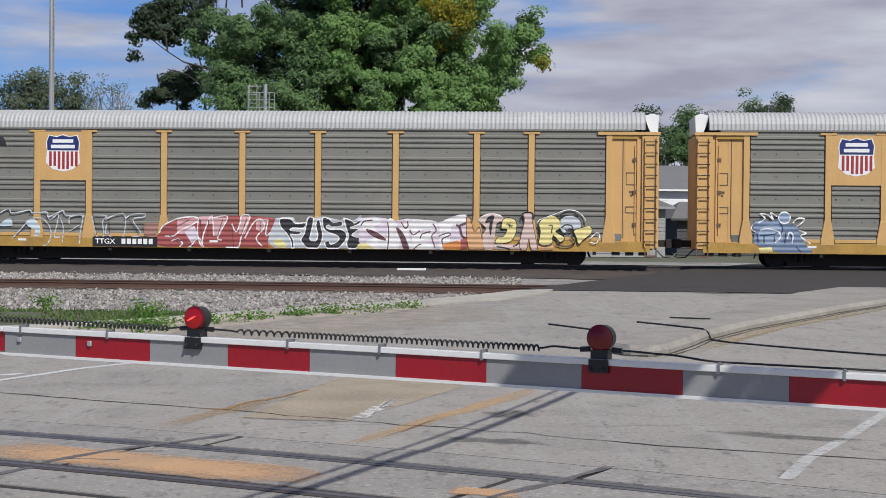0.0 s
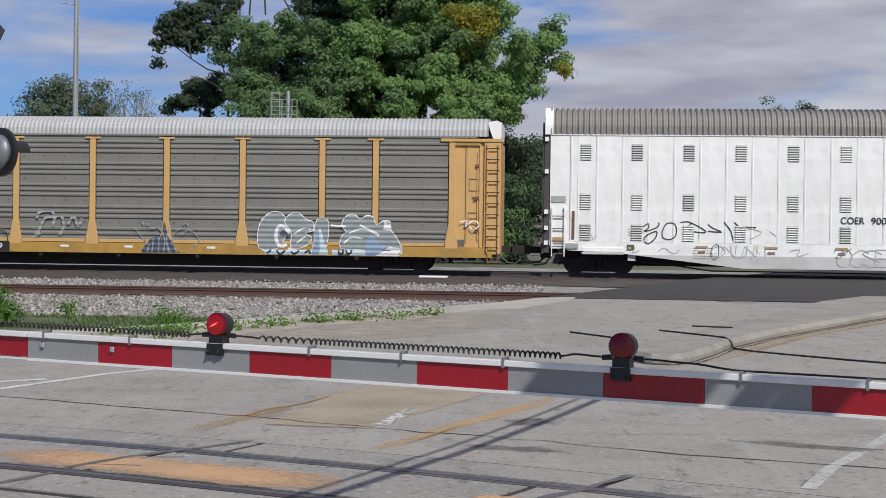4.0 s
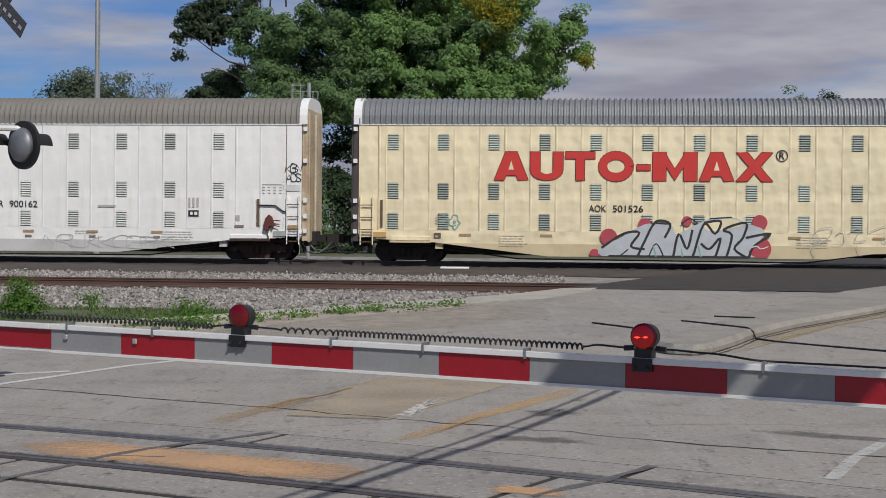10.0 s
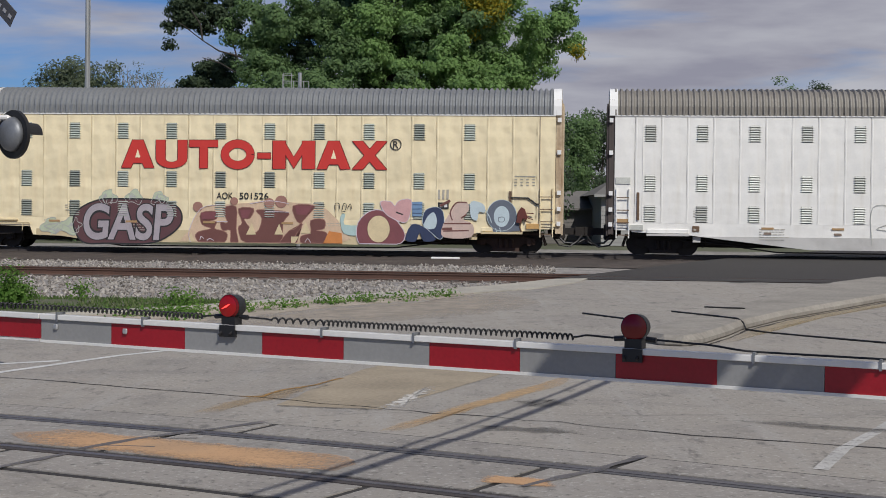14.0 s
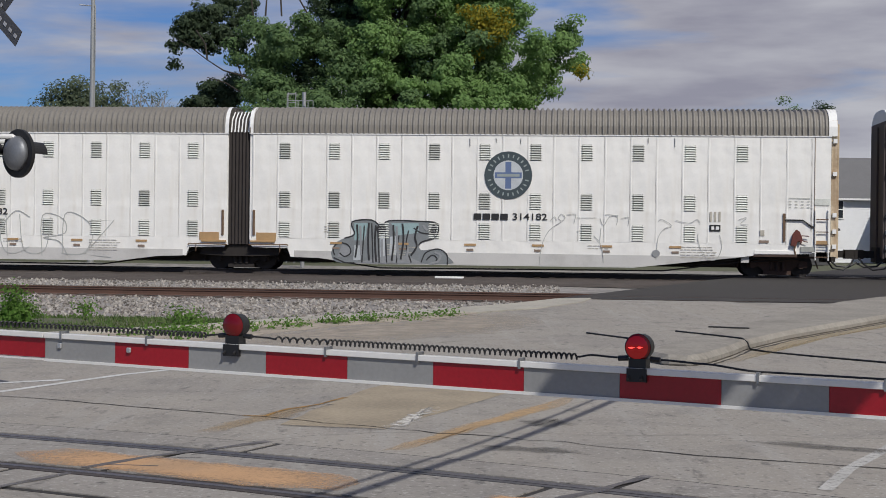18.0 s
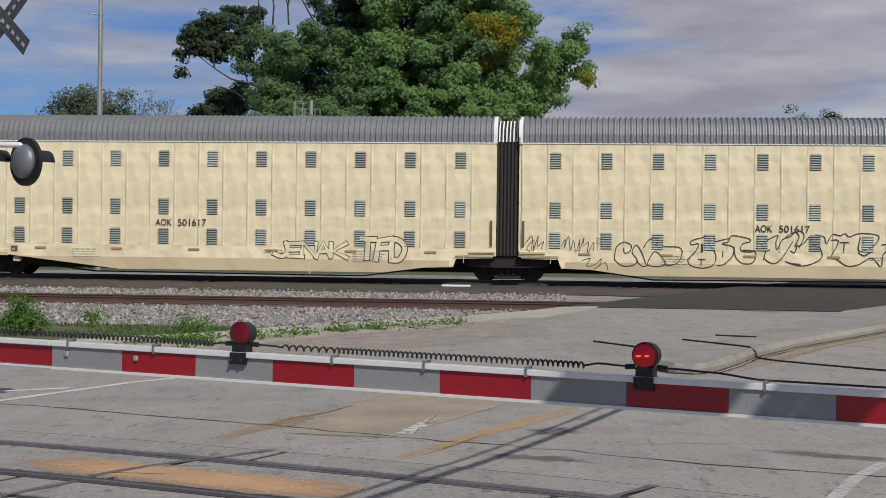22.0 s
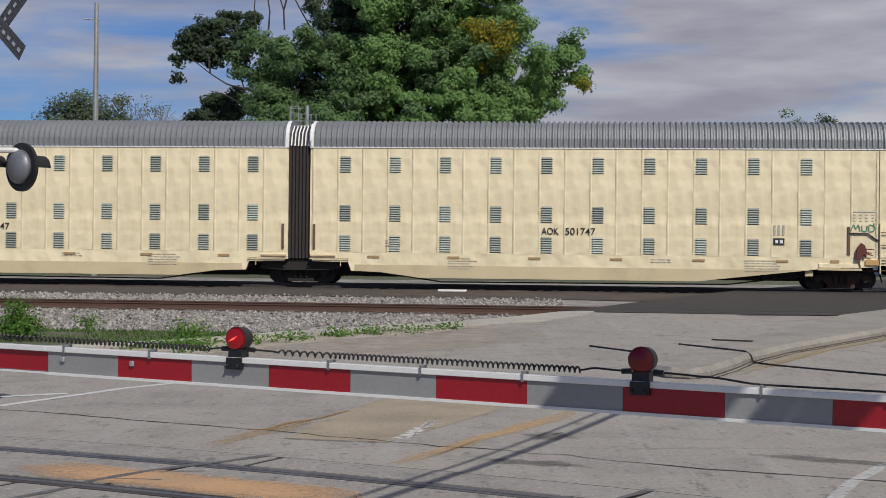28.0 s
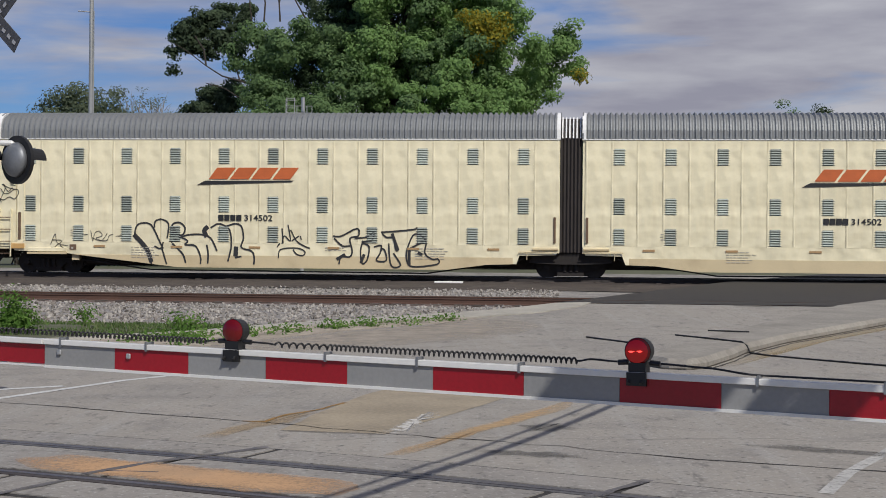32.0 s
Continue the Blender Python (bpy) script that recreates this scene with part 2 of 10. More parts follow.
M = {
    "concrete": worn_concrete("concrete", (0.308, 0.283, 0.247)),
    "panel_concrete": worn_concrete("panel_concrete", (0.28, 0.259, 0.232)),
    "tan_concrete": paint("tan_concrete", (0.40, 0.335, 0.24), 0.92, vary=0.28, scale=1.2, fine=22, bump=0.6, dirt=(0.25, 0.215, 0.165), dirt_amount=0.75, cover=(3.0, 0.5, 1.1, 0.78)),
    "strip_concrete": paint("strip_concrete", (0.40, 0.375, 0.32), 0.92, vary=0.22, scale=0.9, fine=14, bump=0.5, dirt=(0.2, 0.185, 0.16), dirt_amount=0.7),
    "kerb": paint("kerb", (0.275, 0.255, 0.222), 0.92, vary=0.3, scale=0.9, fine=14, bump=0.8, dirt=(0.12, 0.108, 0.09), dirt_amount=0.8),
    "verge_dirt": paint("verge_dirt", (0.36, 0.31, 0.25), 0.98, vary=0.4, scale=1.6, fine=12, bump=0.8, dirt=(0.14, 0.135, 0.08), dirt_amount=0.7),
    "asphalt": paint("asphalt", (0.036, 0.032, 0.03), 0.9, vary=0.4, scale=1.1, fine=20, bump=0.6, dirt=(0.028, 0.025, 0.024), dirt_amount=0.6),
    "joint": paint("joint", (0.035, 0.032, 0.03), 0.95, vary=0.3, scale=2),
    "orange_stain": paint("orange_stain", (0.57, 0.345, 0.18), 0.95, vary=0.18, scale=2.5, fine=60, bump=0.2, dirt=(0.36, 0.28, 0.2), dirt_amount=0.6, cover=(26.0, 0.80, 1.25, 0.85)),
    "orange_stripe": paint("orange_stripe", (0.56, 0.37, 0.18), 0.95, vary=0.18, scale=2.5, fine=60, bump=0.2, dirt=(0.40, 0.33, 0.24), dirt_amount=0.7, cover=(9.0, 0.7, 1.45, 0.75)),
    "ochre_stain": paint("ochre_stain", (0.40, 0.28, 0.14), 0.95, vary=0.2, scale=2.5, fine=60, bump=0.2, cover=(12.0, 0.75, 1.45, 0.5)),
    "ochre_crack": paint("ochre_crack", (0.30, 0.17, 0.05), 0.95, vary=0.4, scale=6, fine=60, bump=0.3, cover=(9.0, 1.25, 1.5, 0.9)),
    "joint_pale": paint("joint_pale", (0.17, 0.15, 0.125), 0.95, vary=0.3, scale=4, cover=(6.0, 1.2, 1.5, 0.8)),
    "joint_worn": paint("joint_worn", (0.135, 0.127, 0.13), 0.9, vary=0.3, scale=4, cover=(6.0, 1.15, 1.5, 0.8)),
    "road_smear": paint("road_smear", (0.10, 0.095, 0.088), 0.9, vary=0.3, scale=4, cover=(3.5, 0.75, 1.5, 0.6)),
    "road_dust": paint("road_dust", (0.42, 0.365, 0.295), 0.95, vary=0.3, scale=2, fine=20, cover=(2.2, 0.7, 1.5, 0.75)),
    "scuff_white": paint("scuff_white", (0.66, 0.64, 0.59), 0.9, vary=0.2, scale=5, fine=40, cover=(11.0, 1.12, 1.35, 0.9)),
    "yellow_line": paint("yellow_line", (0.44, 0.34, 0.18), 0.9, vary=0.2, scale=2, fine=40, cover=(4.0, 0.55, 1.2, 0.36)),
    "road_white": paint("road_white", (0.62, 0.62, 0.60), 0.8, vary=0.2, scale=3, fine=40, dirt=(0.35, 0.34, 0.32), dirt_amount=0.7, cover=(13.0, 1.12, 1.42, 0.92)),
    "road_speckle": paint("road_speckle", (0.55, 0.54, 0.51), 0.8, vary=0.2, scale=3, fine=40, dirt=(0.35, 0.34, 0.32), dirt_amount=0.7, cover=(16.0, 1.2, 1.5, 0.8)),
    "gravel": paint("gravel", (0.25, 0.235, 0.22), 0.95, vary=0.55, scale=2.0, fine=14, bump=0.9, dirt=(0.2, 0.17, 0.15), dirt_amount=0.5),
    "earth": paint("earth", (0.10, 0.105, 0.062), 0.98, vary=0.35, scale=0.5, fine=12, bump=0.6, dirt=(0.09, 0.12, 0.04), dirt_amount=0.8),
    "stone": paint("stone", (0.42, 0.405, 0.39), 0.95, vary=0.3, scale=4, fine=30, rnd=0.0),
    "rust_rail": paint("rust_rail", (0.105, 0.058, 0.043), 0.85, 0.1, vary=0.25, scale=1.5, fine=25),
    "spur_rail": paint("spur_rail", (0.13, 0.125, 0.125), 0.55, 0.4, vary=0.3, scale=2, fine=30),
    "spur_dark": paint("spur_dark", (0.065, 0.055, 0.052), 0.8, 0.1, vary=0.3, scale=2, fine=30),
    "spur_head": paint("spur_head", (0.15, 0.14, 0.145), 0.5, 0.5, vary=0.35, scale=2, fine=30),
    "dark_rail": paint("dark_rail", (0.055, 0.047, 0.045), 0.8, 0.1, vary=0.25, scale=1.5, fine=25),
    "rail_head": paint("rail_head", (0.36, 0.35, 0.35), 0.35, 0.9, vary=0.1),
    "tie": paint("tie", (0.085, 0.07, 0.06), 0.95, vary=0.3, scale=3, fine=20, rnd=0.25),
    "white_paint": paint("white_paint", (0.87, 0.86, 0.82), 0.45, vary=0.04, scale=0.8, fine=12, bump=0.05, dirt=(0.66, 0.62, 0.54), dirt_amount=0.4, streak=1, rnd=0.02, wave=0.7),
    "cream_paint": paint("cream_paint", (0.87, 0.755, 0.50), 0.4, vary=0.05, scale=0.8, fine=12, bump=0.05, dirt=(0.66, 0.52, 0.31), dirt_amount=0.35, streak=1, rnd=0.025, wave=1.5),
    "lemon_paint": paint("lemon_paint", (0.85, 0.775, 0.54), 0.4, vary=0.05, scale=0.8, fine=12, bump=0.05, dirt=(0.62, 0.54, 0.36), dirt_amount=0.35, streak=1, rnd=0.02, wave=1.5),
    "dull_white_sill": paint("dull_white_sill", (0.56, 0.55, 0.53), 0.7, vary=0.1, scale=1.2, dirt=(0.3, 0.29, 0.27), dirt_amount=0.6),
    "dull_cream_sill": paint("dull_cream_sill", (0.64, 0.53, 0.33), 0.7, vary=0.1, scale=1.2, dirt=(0.42, 0.32, 0.19), dirt_amount=0.6),
    "galvanised": paint("galvanised", (0.36, 0.37, 0.37), 0.5, 0.35, vary=0.1, scale=0.7, fine=8, bump=0.05, dirt=(0.24, 0.23, 0.22), dirt_amount=0.4, streak=1),
    "grey_roof": paint("grey_roof", (0.25, 0.26, 0.265), 0.5, 0.35, vary=0.1, scale=0.7, fine=8, bump=0.05, dirt=(0.17, 0.165, 0.16), dirt_amount=0.4, streak=1),
    "brown_roof": paint("brown_roof", (0.25, 0.235, 0.21), 0.6, 0.25, vary=0.1, scale=0.7, fine=8, bump=0.05, dirt=(0.2, 0.18, 0.15), dirt_amount=0.5, streak=1),
    "rack_metal": paint("rack_metal", (0.212, 0.207, 0.180), 0.6, 0.12, vary=0.12, scale=0.8, fine=18, bump=0.1, dirt=(0.20, 0.17, 0.13), dirt_amount=0.5, rnd=0.04),
    "rack_yellow": paint("rack_yellow", (0.60, 0.365, 0.135), 0.5, vary=0.08, scale=1.0, fine=15, bump=0.05, dirt=(0.42, 0.25, 0.1), dirt_amount=0.45, streak=1),
    "rack_ochre": paint("rack_ochre", (0.43, 0.255, 0.055), 0.6, vary=0.2, scale=1.5, fine=15, bump=0.1, dirt=(0.20, 0.12, 0.05), dirt_amount=0.7),
    "rack_roof": paint("rack_roof", (0.43, 0.43, 0.42), 0.6, 0.1, vary=0.1, scale=0.7, fine=8, bump=0.05, dirt=(0.30, 0.29, 0.27), dirt_amount=0.4, streak=1),
    "white_trim": paint("white_trim", (0.82, 0.82, 0.80), 0.5, vary=0.05),
    "brown_door": paint("brown_door", (0.075, 0.06, 0.055), 0.7, vary=0.2, scale=1.5, dirt=(0.12, 0.09, 0.07), dirt_amount=0.5),
    "tan_door": paint("tan_door", (0.30, 0.20, 0.10), 0.7, vary=0.2, scale=1.5, dirt=(0.3, 0.2, 0.1), dirt_amount=0.5),
    "bellows": paint("bellows", (0.045, 0.038, 0.036), 0.75, vary=0.25, scale=3),
    "vent": paint("vent", (0.50, 0.51, 0.47), 0.6, 0.1, vary=0.25, scale=3, rnd=0.3),
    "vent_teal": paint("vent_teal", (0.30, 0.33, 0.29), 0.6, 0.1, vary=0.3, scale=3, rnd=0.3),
    # teal-dark vent back, with the shade between the slats put in
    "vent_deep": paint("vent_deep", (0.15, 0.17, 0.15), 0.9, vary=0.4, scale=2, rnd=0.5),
    "weathered_door": paint("weathered_door", (0.56, 0.47, 0.34), 0.8, vary=0.3, scale=1.2, fine=10, bump=0.3, dirt=(0.30, 0.17, 0.075), dirt_amount=0.95, streak=1),
    "stake_brown": paint("stake_brown", (0.15, 0.095, 0.06), 0.85, vary=0.25, scale=4),
    "stake_faded": paint("stake_faded", (0.25, 0.19, 0.15), 0.85, vary=0.25, scale=4),
    "brake_red": paint("brake_red", (0.13, 0.035, 0.028), 0.8, vary=0.3, scale=6),
    "reflector": paint("reflector", (0.42, 0.27, 0.13), 0.7, vary=0.2, scale=4),
    "faint_grey": paint("faint_grey", (0.46, 0.43, 0.37), 0.8, vary=0.2, scale=5),
    "oily_bed": paint("oily_bed", (0.066, 0.053, 0.046), 0.95, vary=0.5, scale=1.5, fine=12, bump=0.9, dirt=(0.04, 0.034, 0.03), dirt_amount=0.7),
    "rusty_bed": paint("rusty_bed", (0.14, 0.105, 0.09), 0.95, vary=0.5, scale=1.5, fine=12, bump=0.9, dirt=(0.06, 0.045, 0.04), dirt_amount=0.6),
    "lane_gravel": paint("lane_gravel", (0.25, 0.235, 0.215), 0.95, vary=0.6, scale=1.4, fine=6, bump=0.9, dirt=(0.25, 0.23, 0.2), dirt_amount=0.5),
    # flat dark tone for the shade in gaps and behind louvres
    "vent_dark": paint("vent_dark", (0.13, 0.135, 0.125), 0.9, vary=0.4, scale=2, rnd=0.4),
    "truck": paint("truck", (0.026, 0.022, 0.020), 0.9, vary=0.4, scale=4),
    "rusty_truck": paint("rusty_truck", (0.06, 0.036, 0.027), 0.9, vary=0.4, scale=3, dirt=(0.03, 0.022, 0.018), dirt_amount=0.7),
    "wheel": paint("wheel", (0.028, 0.024, 0.022), 0.7, 0.2, vary=0.3, scale=4),
    "black": paint("black", (0.012, 0.012, 0.013), 0.5, vary=0.2),
    "red_sheet": paint("red_sheet", (0.29, 0.008, 0.016), 0.35, vary=0.16, scale=3, fine=60, bump=0.05, dirt=(0.28, 0.02, 0.02), dirt_amount=0.3),
    "grey_sheet": paint("grey_sheet", (0.26, 0.26, 0.256), 0.4, vary=0.1, scale=3, fine=60, bump=0.05, dirt=(0.16, 0.16, 0.158), dirt_amount=0.6),
    "aluminium": paint("aluminium", (0.74, 0.73, 0.70), 0.4, 0.1, vary=0.06, scale=6, bump=0.05),
    "strip_grey": paint("strip_grey", (0.42, 0.42, 0.43), 0.5, vary=0.1),
    "lamp_grey": paint("lamp_grey", (0.20, 0.21, 0.225), 0.45, 0.3, vary=0.15, scale=8),
    "steel_grey": paint("steel_grey", (0.42, 0.43, 0.44), 0.45, 0.5, vary=0.1, scale=5),
    "ink": paint("ink", (0.02, 0.02, 0.022), 0.6),
    "logo_red": paint("logo_red", (0.60, 0.045, 0.035), 0.5, vary=0.06),
    "logo_edge": paint("logo_edge", (0.10, 0.012, 0.012), 0.5, vary=0.06),
    "bark": paint("bark", (0.05, 0.042, 0.034), 0.95, vary=0.3, scale=3, fine=15, bump=0.8),
    "roof_shingle": paint("roof_shingle", (0.155, 0.155, 0.158), 0.9, vary=0.12, scale=1.5, fine=12),
    "roof_brown": paint("roof_brown", (0.155, 0.148, 0.14), 0.9, vary=0.15, scale=1.5, fine=12),
    "siding_grey": paint("siding_grey", (0.32, 0.32, 0.31), 0.8, vary=0.06),
    "siding_brown": paint("siding_brown", (0.17, 0.16, 0.15), 0.8, vary=0.08),
    "siding_white": paint("siding_white", (0.78, 0.79, 0.80), 0.7, vary=0.05),
    "siding_dark": paint("siding_dark", (0.07, 0.07, 0.072), 0.85, vary=0.15),
    "glass_dark": paint("glass_dark", (0.03, 0.035, 0.04), 0.1, vary=0.1, bump=0),
}


def leafy(name, colors):
    m = bpy.data.materials.new(name)
    m.use_nodes = True
    nt, ln = m.node_tree, m.node_tree.links.new
    b = nt.nodes["Principled BSDF"]
    g = nt.nodes.new("ShaderNodeNewGeometry")
    r = nt.nodes.new("ShaderNodeValToRGB")
    els = r.color_ramp.elements
    els[0].position, els[0].color = 0.0, (*colors[0], 1)
    els[1].position, els[1].color = 1.0, (*colors[-1], 1)
    for i, c in enumerate(colors[1:-1]):
        e = els.new((i + 1) / (len(colors) - 1))
        e.color = (*c, 1)
    ln(g.outputs["Random Per Island"], r.inputs["Fac"])
    ln(r.outputs["Color"], b.inputs["Base Color"])
    b.inputs["Roughness"].default_value = 0.75
    b.inputs["Specular IOR Level"].default_value = 0.15
    if name.startswith(("leaf", "weed")):
        # light passes through the leaves
        tr = nt.nodes.new("ShaderNodeBsdfTranslucent")
        mix = nt.nodes.new("ShaderNodeMixShader")
        mix.inputs[0].default_value = 0.46
        ln(r.outputs["Color"], tr.inputs["Color"])
        ln(b.outputs[0], mix.inputs[1])
        ln(tr.outputs[0], mix.inputs[2])
        ln(mix.outputs[0], nt.nodes["Material Output"].inputs["Surface"])
    return m


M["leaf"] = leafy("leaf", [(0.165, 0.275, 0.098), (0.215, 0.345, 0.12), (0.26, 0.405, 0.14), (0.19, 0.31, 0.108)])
# next three: dimmer copies of leaf, with shade put into the colour
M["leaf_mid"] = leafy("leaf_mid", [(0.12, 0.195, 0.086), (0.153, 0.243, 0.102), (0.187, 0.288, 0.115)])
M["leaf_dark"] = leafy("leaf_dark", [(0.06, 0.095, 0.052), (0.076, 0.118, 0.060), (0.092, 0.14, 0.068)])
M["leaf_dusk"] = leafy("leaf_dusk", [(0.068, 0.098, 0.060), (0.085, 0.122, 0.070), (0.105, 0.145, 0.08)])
M["leaf_yellow"] = leafy("leaf_yellow", [(0.16, 0.19, 0.03), (0.32, 0.27, 0.03), (0.40, 0.33, 0.04), (0.14, 0.20, 0.05)])
M["leaf_far"] = leafy("leaf_far", [(0.12, 0.155, 0.10), (0.15, 0.19, 0.12), (0.18, 0.21, 0.13)])
M["weed"] = leafy("weed", [(0.075, 0.16, 0.03), (0.12, 0.24, 0.045), (0.18, 0.29, 0.075)])
M["dry_grass"] = leafy("dry_grass", [(0.075, 0.125, 0.04), (0.065, 0.12, 0.03), (0.13, 0.15, 0.07), (0.09, 0.15, 0.045)])
M["lens_red"] = glow("lens_red", (1.0, 0.01, 0.01), 0.01, (0.13, 0.004, 0.006))
M["lens_glow"] = glow("lens_glow", (1.0, 0.006, 0.008), 0.09, (0.22, 0.006, 0.008))
M["lens_bright"] = glow("lens_bright", (1.0, 0.012, 0.012), 0.15, (0.20, 0.005, 0.006))
M["lens_lit"] = glow("lens_lit", (1.0, 0.05, 0.04), 3.6, (0.6, 0.02, 0.02))

# ---- mesh helpers ----


class Geo:
    """Collects verts and faces of one part."""

    def __init__(self):
        self.v, self.f = [], []

    def add(self, verts, faces):
        o = len(self.v)
        self.v += [tuple(p) for p in verts]
        self.f += [tuple(i + o for i in f) for f in faces]
        return self

    def box(self, x0, x1, y0, y1, z0, z1):
        return self.add([(x0, y0, z0), (x1, y0, z0), (x1, y1, z0), (x0, y1, z0), (x0, y0, z1), (x1, y0, z1), (x1, y1, z1), (x0, y1, z1)],
                        [(0, 3, 2, 1), (4, 5, 6, 7), (0, 1, 5, 4), (1, 2, 6, 5), (2, 3, 7, 6), (3, 0, 4, 7)])

    def bar(self, p, q, w, h=None, up=(0, 0, 1)):
        """A bar of section w x h from p to q."""
        h = w if h is None else h
        p, q = Vector(p), Vector(q)
        d = (q - p).normalized()
        s = d.cross(Vector(up))
        s = s.normalized() if s.length > 1e-4 else Vector((1, 0, 0))
        t = s.cross(d)
        vs = [c + s * (i * w / 2) + t * (j * h / 2) for c in (p, q) for i, j in ((-1, -1), (1, -1), (1, 1), (-1, 1))]
        return self.add(vs, [(3, 2, 1, 0), (4, 5, 6, 7), (0, 1, 5, 4), (1, 2, 6, 5), (2, 3, 7, 6), (3, 0, 4, 7)])

    def tube(self, pts, radii, n=10, cap=True):
        pts = [Vector(p) for p in pts]
        radii = radii if isinstance(radii, (list, tuple)) else [radii] * len(pts)
        vs, fs = [], []
        for i, p in enumerate(pts):
            d = (pts[min(i + 1, len(pts) - 1)] - pts[max(i - 1, 0)]).normalized()
            s = d.cross(Vector((0, 0, 1)) if abs(d.z) < 0.95 else Vector((1, 0, 0))).normalized()
            t = s.cross(d)
            vs += [p + (s * cos(2 * pi * k / n) + t * sin(2 * pi * k / n)) * radii[i] for k in range(n)]
        for i in range(len(pts) - 1):
            for k in range(n):
                a, b = i * n + k, i * n + (k + 1) % n
                fs.append((a, b, b + n, a + n))
        if cap:
            fs += [tuple(range(n - 1, -1, -1)), tuple(range((len(pts) - 1) * n, len(pts) * n))]
        return self.add(vs, fs)

    def prism(self, poly, y0, y1):
        """An outline in x, z carried from y0 to y1."""
        n = len(poly)
        vs = [(x, y0, z) for x, z in poly] + [(x, y1, z) for x, z in poly]
        return self.add(vs, [tuple(range(n)), tuple(range(2 * n - 1, n - 1, -1))] + [(i, i + n, (i + 1) % n + n, (i + 1) % n) for i in range(n)])

    def slab(self, poly, z0, z1):
        """An outline in x, y carried from z0 to z1; z may be a function of x, y."""
        f0 = z0 if callable(z0) else (lambda x, y: z0)
        f1 = z1 if callable(z1) else (lambda x, y: z1)
        n = len(poly)
        vs = [(x, y, f0(x, y)) for x, y in poly] + [(x, y, f1(x, y)) for x, y in poly]
        return self.add(vs, [tuple(range(n - 1, -1, -1)), tuple(range(n, 2 * n))] + [(i, (i + 1) % n, (i + 1) % n + n, i + n) for i in range(n)])

    def mesh(self, name, smooth=False):
        me = bpy.data.meshes.new(name)
        me.from_pydata(self.v, [], self.f)
        if smooth:
            me.polygons.foreach_set("use_smooth", [True] * len(me.polygons))
        me.update()
        return me

    def make(self, name, mat, parent=None, label="", smooth=False, bevel=0.0):
        me = self.mesh(name, smooth)
        if bevel:
            bm = bmesh.new()
            bm.from_mesh(me)
            bmesh.ops.bevel(bm, geom=bm.edges[:], offset=bevel, segments=1, affect="EDGES")
            bm.to_mesh(me)
            bm.free()
        me.materials.append(M[mat])
        ob = new(name, me)
        ob.parent = parent
        return tagged(ob, label)


def share(name, me, parent, m, mat=None):
    """One more object on a mesh that is there already."""
    ob = new(name, me)
    ob.parent = parent
    ob.matrix_basis = m
    return ob


def empty(name, m=None):
    ob = new(name)
    ob.empty_display_size = 0.2
    if m is not None:
        ob.matrix_basis = m
    return ob

# ---- plan: main tracks run at 5.6 degrees, the road and the spur cross them askew ----
SKEW = radians(5.6)
U = Vector((cos(SKEW), -sin(SKEW)))      # along the main tracks
N = Vector((sin(SKEW), cos(SKEW)))       # away from the camera
ROAD = Vector((0.419, 0.908))            # along the road
ARM = Vector((0.908, -0.419))            # along the gate arm


def sn(x, y):
    return x * U.x + y * U.y, x * N.x + y * N.y


def xy(s, n):
    return s * U.x + n * N.x, s * U.y + n * N.y


def rise(n):
    """The road climbs gently to the main tracks."""
    return min(max(0.0, n - 23.0) * 0.0138, 0.47)


def road_z(x, y):
    return rise(sn(x, y)[1])


def ground_z(x, y):
    s, n = sn(x, y)
    drop = 0.07 if n < 30 else min(0.28, 0.07 + (n - 30) * 0.055)
    if n > 60:
        drop = max(0.05, 0.28 - (n - 60) * 0.03)
    return rise(n) - drop


def sheet(name, rows, mat, zf, parent=None, label=""):
    """Rows of (n, s values), all of one length, laid at the height zf(x, y)."""
    g = Geo()
    w = len(rows[0][1])
    vs = [(*xy(s, n), zf(*xy(s, n))) for n, ss in rows for s in ss]
    fs = [(i * w + j, i * w + j + 1, (i + 1) * w + j + 1, (i + 1) * w + j) for i in range(len(rows) - 1) for j in range(w - 1)]
    return g.add(vs, fs).make(name, mat, parent, label)


# ground to the horizon
SS = [-3000, -800, -300, -120, -60, -40, -25, -15, -8, 0, 8, 16, 30, 60, 120, 300, 800, 3000]
NS = [-300, -60, -20, 0, 10, 18, 23, 26, 28, 30, 32, 34.5, 38, 44, 50, 57, 60, 62, 64, 66, 70, 80, 100, 140, 220, 400, 900, 3500]
tagged(sheet("ground", [(n, SS) for n in NS], "earth", ground_z), "patchy dry grass and earth beside the railway", "ground", kind="stuff")

# road: concrete up to the main tracks, its left kerb line curving away
LEFT = sorted((sn(x, y)[1], sn(x, y)[0]) for x, y in
              ((-60, -20), (-40, 6), (-20, 13), (-12, 18.0), (-7.04, 22.6), (-4.57, 24.73), (-3.78, 25.77), (-3.06, 27.14), (-1.66, 29.52), (-0.06, 31.44), (0.8, 33.3), (2.3, 35.3), (3.6, 38.2), (4.0, 40.2)))
LN, LS = [p[0] for p in LEFT], [p[1] for p in LEFT]


def left_edge(n):
    return float(np.interp(n, LN, LS))


road_rows = []
for n in [-20, -8, 0, 4, 8, 12, 16, 20, 22, 23, 24, 25, 26, 27, 28, 29, 30, 31, 32, 33, 34, 35, 36, 37, 38, 39, 39.8]:
    l = left_edge(n)
    road_rows.append((n, [l + (60 - l) * k / 8 for k in range(9)]))
tagged(sheet("road", road_rows, "concrete", road_z), "worn pale grey concrete road with stains and cracks", "road", kind="structure")

